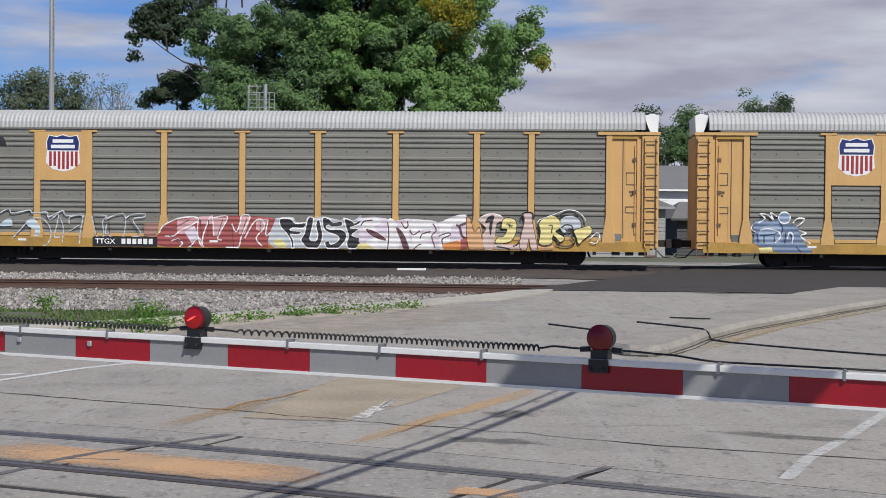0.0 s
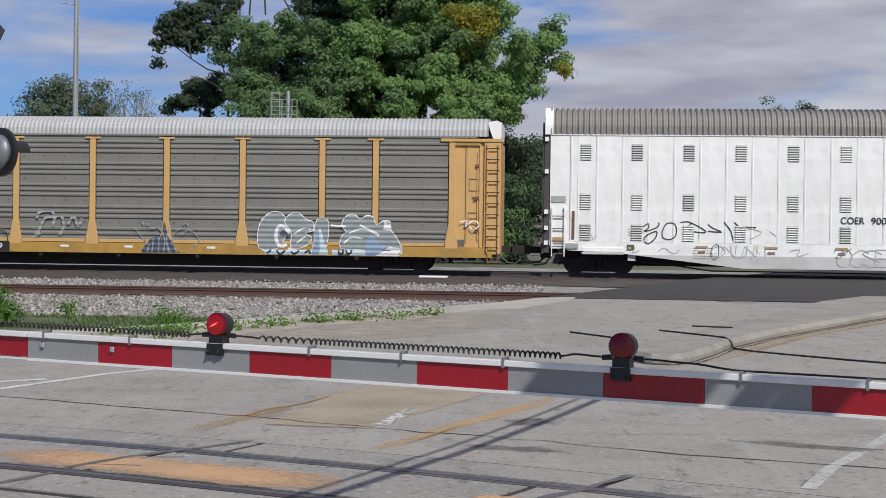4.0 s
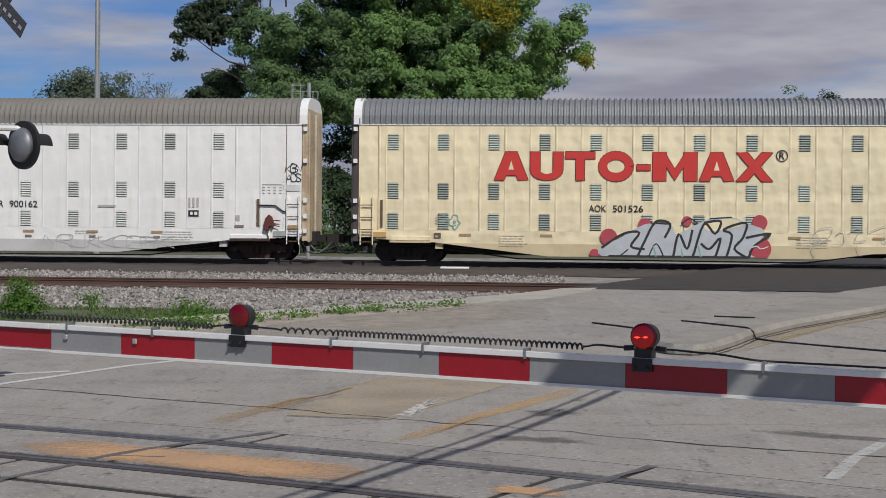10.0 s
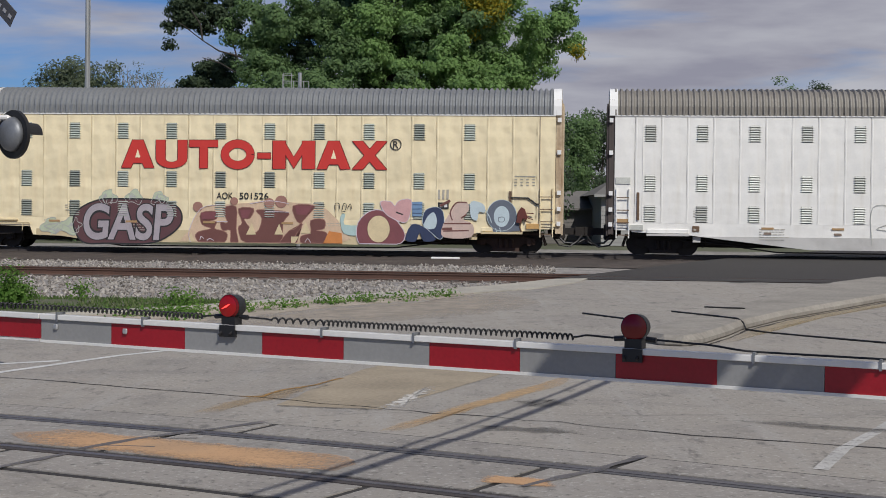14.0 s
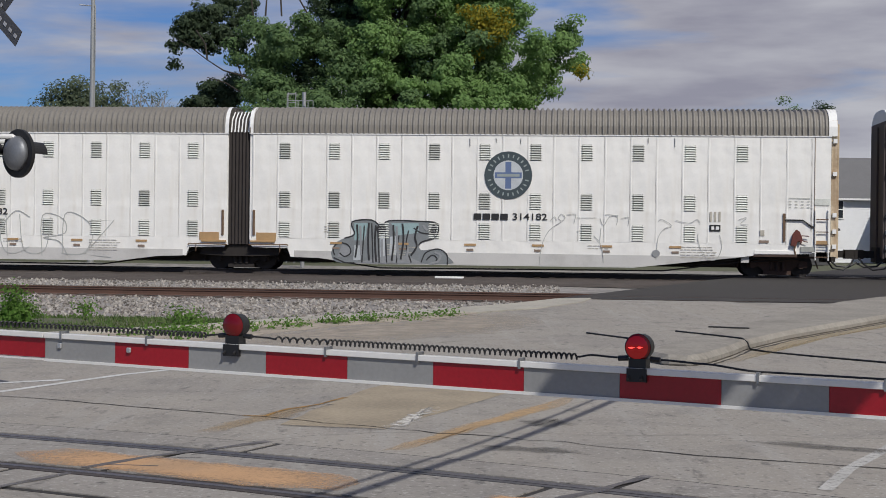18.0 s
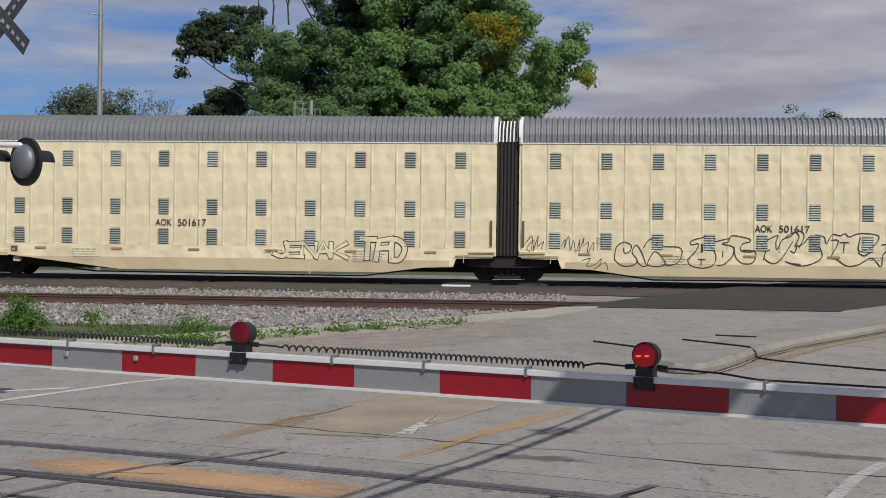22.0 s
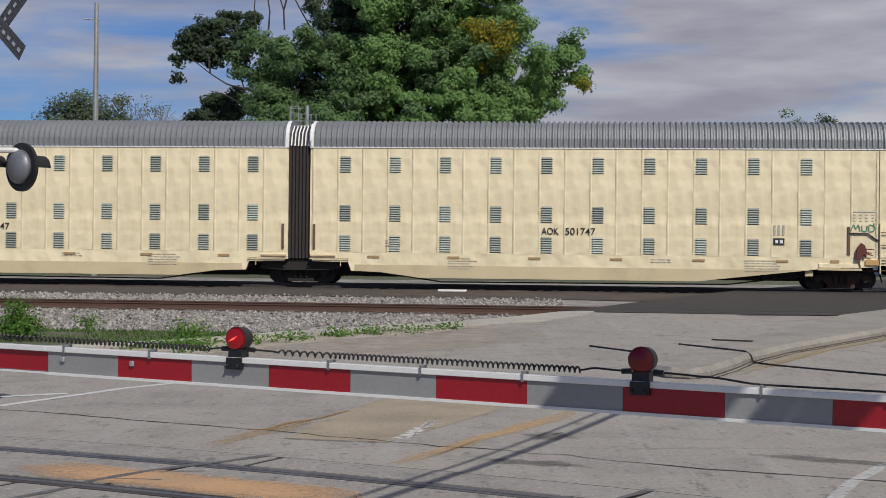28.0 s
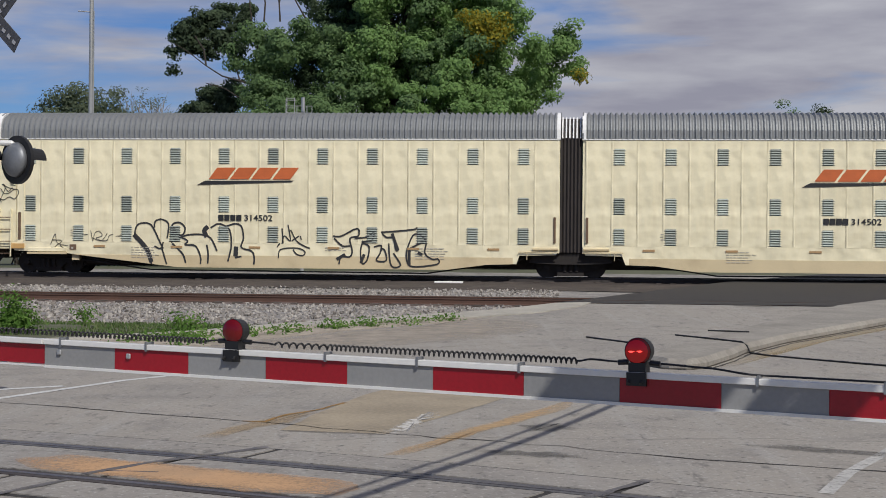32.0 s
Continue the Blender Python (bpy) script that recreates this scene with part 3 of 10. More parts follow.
# dark asphalt over the main tracks
arows = []
for n in [39.8, 41, 43, 46, 50, 54, 58, 62, 66, 75, 95]:
    l = sn(4.0, 40.2)[0] + (n - 39.8) * tan(radians(20.5)) - 0.9
    arows.append((n, [l, l + 9, l + 18, l + 27]))
tagged(sheet("asphalt_crossing", arows, "asphalt", lambda x, y: road_z(x, y) + (0.012 if sn(x, y)[1] < 56 else 0.0)),
       "dark asphalt laid between the main tracks", "asphalt", kind="structure")

# raised median with a worn kerb
MEDIAN = [(3.05, 22.4), (3.25, 21.8), (3.62, 21.65), (3.95, 22.1), (4.58, 23.5), (5.02, 24.6), (6.2, 26.8), (9.42, 31.75), (13.2, 37.0), (14.4, 39.0), (11.6, 39.6), (9.67, 36.71), (5.52, 28.19), (3.55, 23.9)]
tagged(Geo().slab(MEDIAN, lambda x, y: road_z(x, y) - 0.05, lambda x, y: road_z(x, y) + 0.16).make("median", "kerb", bevel=0.075),
       "raised worn concrete median with a rounded kerb", "median", kind="structure")

# concrete strip along the left road edge
FRONT = [(-12.3, 18.6), (-8.4, 23.4), (-5.94, 26.68), (-4.53, 28.29), (-3.24, 29.72), (-1.75, 31.14), (-0.06, 33.09), (0.8, 33.5)]
VERGE = [(-12.2, 17.9), (-7.04, 22.6), (-4.57, 24.73), (-3.78, 25.77), (-3.06, 27.14), (-1.66, 29.52), (-0.06, 31.44), (0.8, 33.3)]
STRIP = FRONT + [(2.3, 35.3), (3.6, 38.2), (4.0, 40.0), (3.0, 39.5), (1.9, 37.4), (0.96, 35.9), (-0.07, 34.71), (-1.83, 32.57), (-3.37, 30.85), (-4.65, 29.01), (-6.08, 27.5), (-7.76, 26.02), (-9.6, 24.0), (-13.0, 19.4)]
tagged(Geo().slab(STRIP, lambda x, y: ground_z(x, y) - 0.05, lambda x, y: road_z(x, y) + 0.02).make("kerb_strip", "strip_concrete"),
       "cracked pale concrete strip along the road edge", "kerb", kind="structure")
tagged(Geo().slab(VERGE + FRONT[::-1], lambda x, y: ground_z(x, y) - 0.05, lambda x, y: road_z(x, y) + 0.005).make("verge", "verge_dirt"),
       "bare brown dirt between the kerb strip and the road", "dirt", kind="stuff")

# ballast under the main tracks
brows = []
for i in range(64):
    n = 32.0 + i * 0.5
    n = n if i < 60 else 62.0 + (i - 60) * 3.0
    brows.append((n, [-330, -120, -60, -40] + [-34 + k * 0.8 for k in range(60)] + [40, 80, 150, 330]))


def ballast_z(x, y):
    s, n = sn(x, y)
    edge = min(1.0, max(0.0, (n - 32.3 - 0.7 * noise.noise((s * 0.3, 0, 3))) / 1.3))
    lift = noise.noise((s * 1.3, n * 1.3, 0)) * 0.02
    if sn(4.0, 40.2)[0] + (n - 39.8) * 0.374 - 1.2 < s:
        lift -= 0.12
    return rise(n) - 0.36 + 0.175 * edge + lift


tagged(sheet("gravel_lane", [(n, SS) for n in (60.5, 62, 64, 66, 67.5)], "lane_gravel", lambda x, y: max(ground_z(x, y), rise(sn(x, y)[1]) - 0.185) + 0.045), "pale gravel lane beyond the tracks", "gravel lane", kind="structure")
for bed, n0, n1 in (("oily_bed", 50.4, 60.6), ("rusty_bed", 40.35, 43.7)):
    rows_in = [(n0 + (n1 - n0) * k / 14, [-330, -120, -60] + [-34 + q * 0.8 for q in range(60)] + [40, 120, 330]) for k in range(15)]
    tagged(sheet("track_bed", rows_in, bed, lambda x, y: ballast_z(x, y) + (0.075 if n0 > 45 else 0.02) + 0.05 * noise.noise((x * 2.1, y * 2.1, 5)) - (0.06 if min(sn(x, y)[1] - n0, n1 - sn(x, y)[1]) < 0.3 else 0)), "dark oily gravel between the rails", "gravel", kind="stuff")
tagged(sheet("ballast", brows, "gravel", ballast_z), "grey crushed stone ballast", "gravel", kind="stuff")


def stones():
    """Loose crushed stones over the ballast that faces the road."""
    rng = random.Random(5)
    g = Geo()
    base = [(1, 0, 0), (-1, 0, 0), (0, 1, 0), (0, -1, 0), (0, 0, 1), (0, 0, -0.6)]
    fs = [(0, 2, 4), (2, 1, 4), (1, 3, 4), (3, 0, 4), (2, 0, 5), (1, 2, 5), (3, 1, 5), (0, 3, 5)]
    for _ in range(24000):
        n = 32.7 + 18.4 * rng.random() ** 1.4
        if 40.5 < n < 43.6 and rng.random() < 0.8:
            continue
        s = -24 + 34 * rng.random()
        if s > sn(4.0, 40.2)[0] + (n - 39.8) * 0.374 - 1.3 or s > left_edge(min(n, 39.5)) - 0.9:
            continue
        x, y = xy(s, n)
        r = 0.025 + 0.045 * rng.random() ** 2
        e = Euler((rng.random() * 6, rng.random() * 6, rng.random() * 6)).to_matrix()
        z = ballast_z(x, y) + r * 0.3
        g.add([e @ Vector((a * r * rng.uniform(0.7, 1.3), b * r * rng.uniform(0.7, 1.3), c * r)) + Vector((x, y, z)) for a, b, c in base], fs)
    return g.make("ballast_stones", "stone")


M["stone"] = leafy("stone_mix", [(0.11, 0.098, 0.086), (0.29, 0.27, 0.243), (0.44, 0.412, 0.375), (0.19, 0.167, 0.147)])
tagged(stones(), "loose grey and white crushed stones", "gravel", kind="stuff")


def rail_profile():
    return [(-0.07, 0), (0.07, 0), (0.07, 0.015), (0.012, 0.04), (0.012, 0.13), (0.036, 0.14), (0.036, 0.172), (-0.036, 0.172), (-0.036, 0.14), (-0.012, 0.13), (-0.012, 0.04), (-0.07, 0.015)]


def track(name, n0, top, mat, label, s0=-330, s1=330, tie0=-26, tie1=16):
    """A track along the main line: two rails with polished heads and its sleepers; n0 is its middle."""
    base = empty(name, Matrix.Translation((*xy(0, n0), top)) @ pose(0, 0, 0, 0, 0, -5.6))
    tagged(base, label, "track", kind="structure")
    for side in (-0.752, 0.752):
        g = Geo()
        pr = rail_profile()
        k = len(pr)
        g.add([(x, side + a, b - 0.174) for x in (s0, s1) for a, b in pr], [(i, (i + 1) % k, (i + 1) % k + k, i + k) for i in range(k)])
        rail = g.make("rail", mat, base)
        Geo().box(s0, s1, side - 0.03, side + 0.03, -0.004, 0.001).make("rail_head", "rail_head" if mat == "dark_rail" else "spur_dark", rail)
    me = Geo().box(-0.11, 0.11, -1.3, 1.3, -0.33, -0.165).mesh("tie")
    me.materials.append(M["tie"])
    rng = random.Random(n0)
    x = tie0
    while x < tie1:
        share("tie", me, base, pose(x, rng.uniform(-0.05, 0.05), rng.uniform(-0.01, 0.012), 0, 0, rng.uniform(-1.5, 1.5)))
        x += 0.56
    return base


TRAIN_N = sn(0, 55.96)[1]
track("main_track", TRAIN_N + 1.55, 0.525, "dark_rail", "main line track with dark worn rails on ballast")
track("siding_track", 42.1, 0.27, "rust_rail", "second track with rusty brown rails on ballast")


# the spur set into the road
def spur(x):
    xc = max(-6.0, min(5.0, x))
    y = 11.51 - 0.55 * xc - 0.0177 * xc * xc
    return y + (-0.55 - 0.0354 * xc) * (x - xc)


def spur_point(x, off):
    """A point on the line that lies off metres beyond the far rail."""
    xc = max(-6.0, min(5.0, x))
    d = Vector((1, -0.55 - 0.0354 * xc)).normalized()
    return x - d.y * off, spur(x) + d.x * off


def ribbon(xs, off0, off1, z0, z1):
    g = Geo()
    vs = []
    for x in xs:
        a, b = spur_point(x, off0), spur_point(x, off1)
        vs += [(*a, z0), (*b, z0), (*b, z1), (*a, z1)]
    fs = [(0, 1, 2, 3), tuple(len(vs) - 4 + i for i in (3, 2, 1, 0))]
    for i in range(len(xs) - 1):
        o = 4 * i
        for k in range(4):
            a, b = o + k, o + (k + 1) % 4
            fs.append((a, a + 4, b + 4, b))
    return g.add(vs, fs)


spur_track = tagged(empty("spur_track", pose(0, 0, 0)), "rails of a spur set into concrete road panels", "track", kind="structure")
XS = [-14 + 0.5 * i for i in range(53)]
ribbon(XS, -2.19, 0.77, -0.03, 0.003).make("track_bed", "joint", spur_track, "dark joints and grooves round the panels")
GA = 1.36
for off, mat in ((0.0, "spur_rail"), (-GA, "spur_dark")):
    ribbon(XS, off - 0.10, off + 0.10, 0.0, 0.010).make("rail", mat, spur_track, "worn steel rail with its filler flush with the road")
    ribbon(XS, off - 0.03, off + 0.035, 0.0, 0.015).make("rail_head", "spur_head", spur_track, "worn steel rail head")
STATIONS = [-13.3, -10.4, -7.5, -4.6, -1.68, 1.25, 4.15, 7.05, 9.95]
for row, (o0, o1, shift) in enumerate(((0.14, 0.70, 0.0), (-GA + 0.15, -0.14, -0.35), (-2.12, -GA - 0.14, -0.95))):
    for a, b in zip(STATIONS, STATIONS[1:]):
        xs = [a + shift + (b - a - 0.07) * k / 4 for k in range(5)]
        ribbon(xs, o0, o1, -0.02, 0.012).make("crossing_panel", "panel_concrete", spur_track)


def fade(ob, values):
    at = ob.data.attributes.new("fade", "FLOAT", "POINT")
    at.data.foreach_set("value", values)
    return ob


def crack(pts, w, mat="joint", seed=1, z=0.004, wob=0.05, name="crack", even=False):
    """A thin uneven line on the road through plan points."""
    rng = random.Random(seed)
    g, vs = Geo(), []
    path = []
    for p, q in zip(pts, pts[1:]):
        m = max(2, int(hypot(q[0] - p[0], q[1] - p[1]) / 0.25))
        path += [(p[0] + (q[0] - p[0]) * k / m, p[1] + (q[1] - p[1]) * k / m) for k in range(m)]
    path.append(pts[-1])
    for i, (x, y) in enumerate(path):
        a, b = path[max(0, i - 1)], path[min(len(path) - 1, i + 1)]
        d = Vector((b[0] - a[0], b[1] - a[1])).normalized()
        o = rng.uniform(-wob, wob)
        h = w * (1.0 if even else rng.uniform(0.35, 1.0)) / 2
        x, y = x - d.y * o, y + d.x * o
        zz = road_z(x, y) + z
        vs += [(x - d.y * h, y + d.x * h, zz), (x + d.y * h, y - d.x * h, zz)]
    fs = [(2 * i + 1, 2 * i + 3, 2 * i + 2, 2 * i) for i in range(len(path) - 1)]
    return fade(g.add(vs, fs).make(name, mat), [1.0] * len(vs))


def patch(pts, mat, name, seed=1, z=0.004, rough=0.12, zf=road_z, parts=5, edge=0.0):
    """A flat irregular stain or paint patch on the road."""
    rng = random.Random(seed)
    out = []
    k = len(pts)
    for i in range(k):
        p, q = pts[i], pts[(i + 1) % k]
        for j in range(parts):
            t = j / parts
            out.append((p[0] + (q[0] - p[0]) * t + rng.uniform(-rough, rough), p[1] + (q[1] - p[1]) * t + rng.uniform(-rough, rough)))
    cx, cy = sum(p[0] for p in out) / len(out), sum(p[1] for p in out) / len(out)
    n = len(out)
    mid = [(x + (cx - x) * 0.45, y + (cy - y) * 0.45) for x, y in out]
    vs = [(x, y, zf(x, y) + z) for x, y in out + mid] + [(cx, cy, zf(cx, cy) + z)]
    fs = [(i, (i + 1) % n, (i + 1) % n + n, i + n) for i in range(n)] + [(i + n, (i + 1) % n + n, 2 * n) for i in range(n)]
    return fade(Geo().add(vs, fs).make(name, mat), [edge] * n + [max(0.75, edge)] * n + [0.85])


road_ob = bpy.data.objects["road"]
for ob in (
    crack([(-12, 20.0), (-4.97, 16.68), (-3.54, 15.95), (-2.04, 15.11), (-1.78, 15.09)], 0.045, seed=2, name="crack"),
    crack([(-1.78, 15.09), (-0.9, 14.45), (-0.01, 13.97), (1.09, 13.42), (2.44, 12.56), (3.58, 12.11), (8, 9.9)], 0.04, seed=32, name="crack"),
    patch([(-1.54, 14.43), (-1.22, 16.35), (-0.87, 17.99), (-0.5, 18.9), (0.3, 19.2), (0.75, 17.55), (0.02, 15.64), (-0.52, 14.2)], "tan_concrete", "tan_patch", 3, rough=0.02, edge=0.6),
    patch([(-0.5, 12.75), (-0.01, 14.0), (0.75, 15.75), (1.62, 17.66), (1.36, 16.4), (0.36, 14.28), (0.05, 13.61), (-0.3, 12.8)], "orange_stripe", "orange_stripe", 4, rough=0.03, edge=0.4),
    patch([(-2.4, 13.6), (-2.05, 14.92), (-1.32, 16.5), (-1.18, 16.2), (-1.45, 15.07), (-1.85, 14.3), (-2.2, 13.5)], "ochre_stain", "ochre_streak", 5, rough=0.05),
    crack([(-2.0, 15.11), (-1.78, 15.09), (-1.58, 15.71), (-1.3, 16.22), (-1.05, 16.9)], 0.075, "ochre_crack", 51, wob=0.03, name="ochre_crack", z=0.006),
    crack([(-1.54, 14.36), (-0.52, 14.14)], 0.05, "joint_pale", 52, wob=0.01, name="seam", z=0.006),
    crack([(-5.6, 15.7), (-5.07, 17.03), (-4.12, 19.36), (-3.6, 20.2)], 0.12, "road_white", 6, even=True, wob=0.0, name="white_line"),
    crack([(-7.4, 16.6), (-5.38, 18.05), (-4.69, 18.58)], 0.15, "road_white", 7, even=True, wob=0.0, name="white_line"),
    crack([(2.84, 11.0), (3.28, 12.01), (3.93, 13.19), (6.2, 17.6)], 0.115, "road_speckle", 8, even=True, wob=0.0, name="white_line"),
    patch([(2.5, 13.7), (3.02, 13.75), (3.86, 13.3), (4.4, 13.0), (3.86, 12.9), (3.09, 13.2)], "road_smear", "road_smear", 53, rough=0.06),
    patch([(-4.2, 24.3), (-2.7, 23.8), (-0.98, 25.5), (0.92, 27.6), (2.2, 30.5), (1.5, 34.0), (0.8, 33.2), (-0.06, 31.5), (-1.66, 29.6), (-3.06, 27.2), (-3.9, 25.7)], "road_dust", "dust", 56, rough=0.1, z=0.007, edge=0.35),
    patch([(0.6, 15.0), (1.2, 15.2), (1.5, 14.6), (0.9, 14.4)], "road_smear", "road_smear", 54, rough=0.1),
    patch([(0.2, 13.25), (1.2, 13.0), (1.4, 12.6), (0.3, 12.8)], "road_smear", "road_smear", 55, rough=0.1),
):
    ob.parent = road_ob
patch([(-3.5, 12.3), (-3.12, 12.6), (-2.14, 12.06), (-1.4, 11.7), (-0.72, 11.36), (-0.55, 10.95), (-0.75, 10.66), (-1.45, 10.8), (-2.2, 11.28), (-3.22, 11.8)], "orange_stain", "orange_stain", 9, z=0.017, rough=0.035, edge=0.45).parent = spur_track
patch([(0.2, 10.25), (0.85, 10.0), (0.85, 10.4), (0.35, 10.62)], "orange_stain", "orange_stain", 10, z=0.017, rough=0.03).parent = spur_track
# worn joints across the crossing panels, and scratches on them
for k, pts in enumerate((((-2.75, 11.55), (-2.37, 12.17), (-2.03, 12.52), (-1.52, 13.16)), ((-3.2, 10.5), (-2.95, 11.0), (-2.8, 11.29)), ((0.6, 10.1), (0.9, 10.5), (1.16, 10.8), (1.6, 11.48)), ((-2.3, 12.1), (-1.95, 12.16)), ((-2.62, 11.72), (-2.2, 11.68)))):
    crack(pts, 0.12 if k < 3 else 0.035, "joint_worn", 60 + k, z=0.018, wob=0.012, name="panel_joint").parent = spur_track
patch([(-0.62, 14.1), (-0.4, 14.05), (-0.12, 15.3), (0.05, 16.1), (-0.1, 16.2), (-0.35, 15.2)], "scuff_white", "scuff", 41, z=0.008, rough=0.05, edge=0.55).parent = road_ob
crack([(7.6, 38.9), (9.0, 38.85), (10.4, 39.0), (12.2, 39.1)], 0.30, "asphalt", 58, z=0.006, wob=0.12, name="broken_edge").parent = road_ob
# seam and yellow paint along the median's kerb, a pale board on the ballast
crack([(3.98, 22.0), (4.64, 23.45), (5.08, 24.55), (6.26, 26.75), (9.48, 31.7), (13.2, 36.9)], 0.07, seed=21, wob=0.015, name="seam").parent = road_ob
patch([(4.1, 21.9), (4.8, 23.3), (5.3, 24.5), (6.5, 26.7), (9.66, 31.6), (13.2, 36.6), (12.9, 36.6), (9.3, 31.6), (6.15, 26.8), (5.0, 24.65), (4.55, 23.5), (3.9, 22.0)], "yellow_line", "yellow_stripe", 22, z=0.003, rough=0.02, parts=3).parent = road_ob
board_m = Matrix.Translation((*xy(sn(0.28, 54.6)[0], sn(0.28, 54.6)[1]), 0.36)) @ pose(0, 0, 0, 6, 0, -6)
plank = Geo().box(-0.55, 0.5, -0.12, 0.12, -0.02, 0.03).make("plank", "white_trim", bevel=0.008)
plank.matrix_basis = board_m
tagged(plank, "pale weathered board lying on the ballast", "board")

# ---- the train: local x along the track, y away from the camera from its near side, z up from the rail top ----
TRAIN = Matrix.Translation((*xy(0, TRAIN_N), 0.525)) @ pose(0, 0, 0, 0, 0, -5.6)
SPEED = 9.02
SLIP = [0.381, 0.287, 0.219, 0.18, 0.163, 0.17, 0.199, 0.241, 0.243, 0.198, 0.123, 0.046, -0.014, -0.05, -0.084, -0.133, -0.194, -0.258, -0.315, -0.369, -0.422, -0.463, -0.479, -0.468, -0.436, -0.4, -0.368, -0.335, -0.294, -0.242, -0.171, -0.089, -0.013]  # second by second, against an even pace
CARS, WHEELS = [], []
UL = 21.61      # length of one unit's body
PITCH = 1.893   # from vent to vent


def roof_mesh(name, length, z0, z1, ribs, amp, mat, width=3.1, over=0.0):
    """An arched sheet roof with cross corrugation along its length."""
    k = ribs * 4
    prof = []
    for i in range(15):
        a = pi * i / 14
        prof.append((width / 2 - (width / 2 + over) * (abs(cos(a)) ** 0.55) * (1 if cos(a) > 0 else -1), z0 + (z1 - z0) * (sin(a) ** 0.75)))
    vs, fs = [], []
    for i in range(k + 1):
        x = length * i / k
        d = amp * (1 if i % 4 in (0, 1) else -1) * 0.5
        for y, z in prof:
            s = (z - z0) / (z1 - z0)
            vs.append((x, y + d * (1 - s) * (-1 if y < width / 2 else 1), z + d * s))
    w = len(prof)
    for i in range(k):
        for j in range(w - 1):
            a = i * w + j
            fs.append((a, a + w, a + w + 1, a + 1))
    fs += [tuple(range(w)), tuple(range(k * w + w - 1, k * w - 1, -1))]
    me = Geo().add(vs, fs).mesh(name)
    me.materials.append(M[mat])
    return me


def vent_mesh(slat, back):
    """A louvred vent with notched sides."""
    g = Geo()
    # flat backing plate whose dark colour is the shade between the slats
    g.add([(-0.185, -0.003, -0.3), (0.185, -0.003, -0.3), (0.185, -0.003, 0.31), (-0.185, -0.003, 0.31)], [(0, 1, 2, 3)])
    for i in range(7):
        z = -0.295 + i * 0.087
        w0, w1 = (0.155, 0.24)
        g.add([(-w1, -0.012, z + 0.012), (w1, -0.012, z + 0.012), (w0, -0.036, z + 0.03), (-w0, -0.036, z + 0.03), (-w0, -0.006, z + 0.078), (w0, -0.006, z + 0.078)],
              [(0, 3, 2, 1), (3, 4, 5, 2), (0, 4, 3), (1, 2, 5)])
    me = g.mesh("vent")
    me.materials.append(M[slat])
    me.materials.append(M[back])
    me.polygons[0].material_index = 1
    return me


def wheelset_mesh():
    g = Geo()
    for y in (0.83, 2.27):
        for r, y0, y1 in ((0.42, y - 0.06, y + 0.06), (0.45, y + (0.06 if y < 1.5 else -0.09), y + (0.09 if y < 1.5 else -0.06))):
            n = 24
            vs = [(r * cos(2 * pi * i / n), yy - 1.55, r * sin(2 * pi * i / n)) for yy in (y0, y1) for i in range(n)]
            g.add(vs, [tuple(range(n)), tuple(range(2 * n - 1, n - 1, -1))] + [(i, i + n, (i + 1) % n + n, (i + 1) % n) for i in range(n)])
    g.tube([(0, -0.95, 0), (0, 0.95, 0)], 0.09, 12)
    for y in (-1.0, 1.0):
        for k in range(3):
            a = 2 * pi * k / 3
            g.box(0.05 * cos(a) - 0.02, 0.05 * cos(a) + 0.02, y - 0.03, y + 0.03, 0.05 * sin(a) - 0.02, 0.05 * sin(a) + 0.02)
    me = g.mesh("wheelset")
    me.materials.append(M["wheel"])
    return me


def side_frame_mesh(base):
    """The cast side frame of a two-axle truck with its journals and springs, about its own middle line."""
    g = Geo()
    h = base / 2
    g.prism([(-h - 0.22, 0.33), (-h - 0.22, 0.55), (-h + 0.2, 0.62), (-0.45, 0.80), (0.45, 0.80), (h - 0.2, 0.62), (h + 0.22, 0.55), (h + 0.22, 0.33), (h - 0.2, 0.36), (0.45, 0.18), (-0.45, 0.18), (-h + 0.2, 0.36)], -0.07, 0.07)
    for x in (-h, h):
        g.tube([(x, -0.16, 0.42), (x, 0.1, 0.42)], 0.13, 12)
    for k in (-0.22, 0, 0.22):
        g.tube([(k, -0.1, 0.22), (k, -0.1, 0.52)], 0.075, 8)
    # spring plank and brake shoes between the wheels
    g.prism([(-0.5, 0.07), (0.5, 0.07), (0.5, 0.2), (-0.5, 0.2)], -0.12, 0.06)
    for x in (-h + 0.44, h - 0.44):
        g.prism([(x - 0.06, 0.1), (x + 0.06, 0.1), (x + 0.09, 0.55), (x - 0.03, 0.55)], -0.06, 0.1)
    g.bar((-h - 0.5, -0.12, 0.72), (h + 0.5, -0.12, 0.72), 0.07)
    g.bar((-h - 0.45, -0.1, 0.74), (-h - 0.6, -0.1, 0.3), 0.05).bar((h + 0.45, -0.1, 0.74), (h + 0.6, -0.1, 0.3), 0.05)
    me = g.mesh("side_frame")
    me.materials.append(M["truck"])
    return me


def truck_mesh(base):
    """Bolster and brake gear as one dark block, added to fill the underside's shade."""
    h = base / 2
    g = Geo()
    o = [(-h - 0.35, 0.9), (-h - 0.35, 0.62), (-h - 0.2, 0.6), (-h - 0.2, 0.05), (h + 0.2, 0.05), (h + 0.2, 0.6), (h + 0.35, 0.62), (h + 0.35, 0.9)]
    g.prism(o, -0.52, 0.52)
    me = g.mesh("truck")
    me.materials.append(M["truck"])
    return me


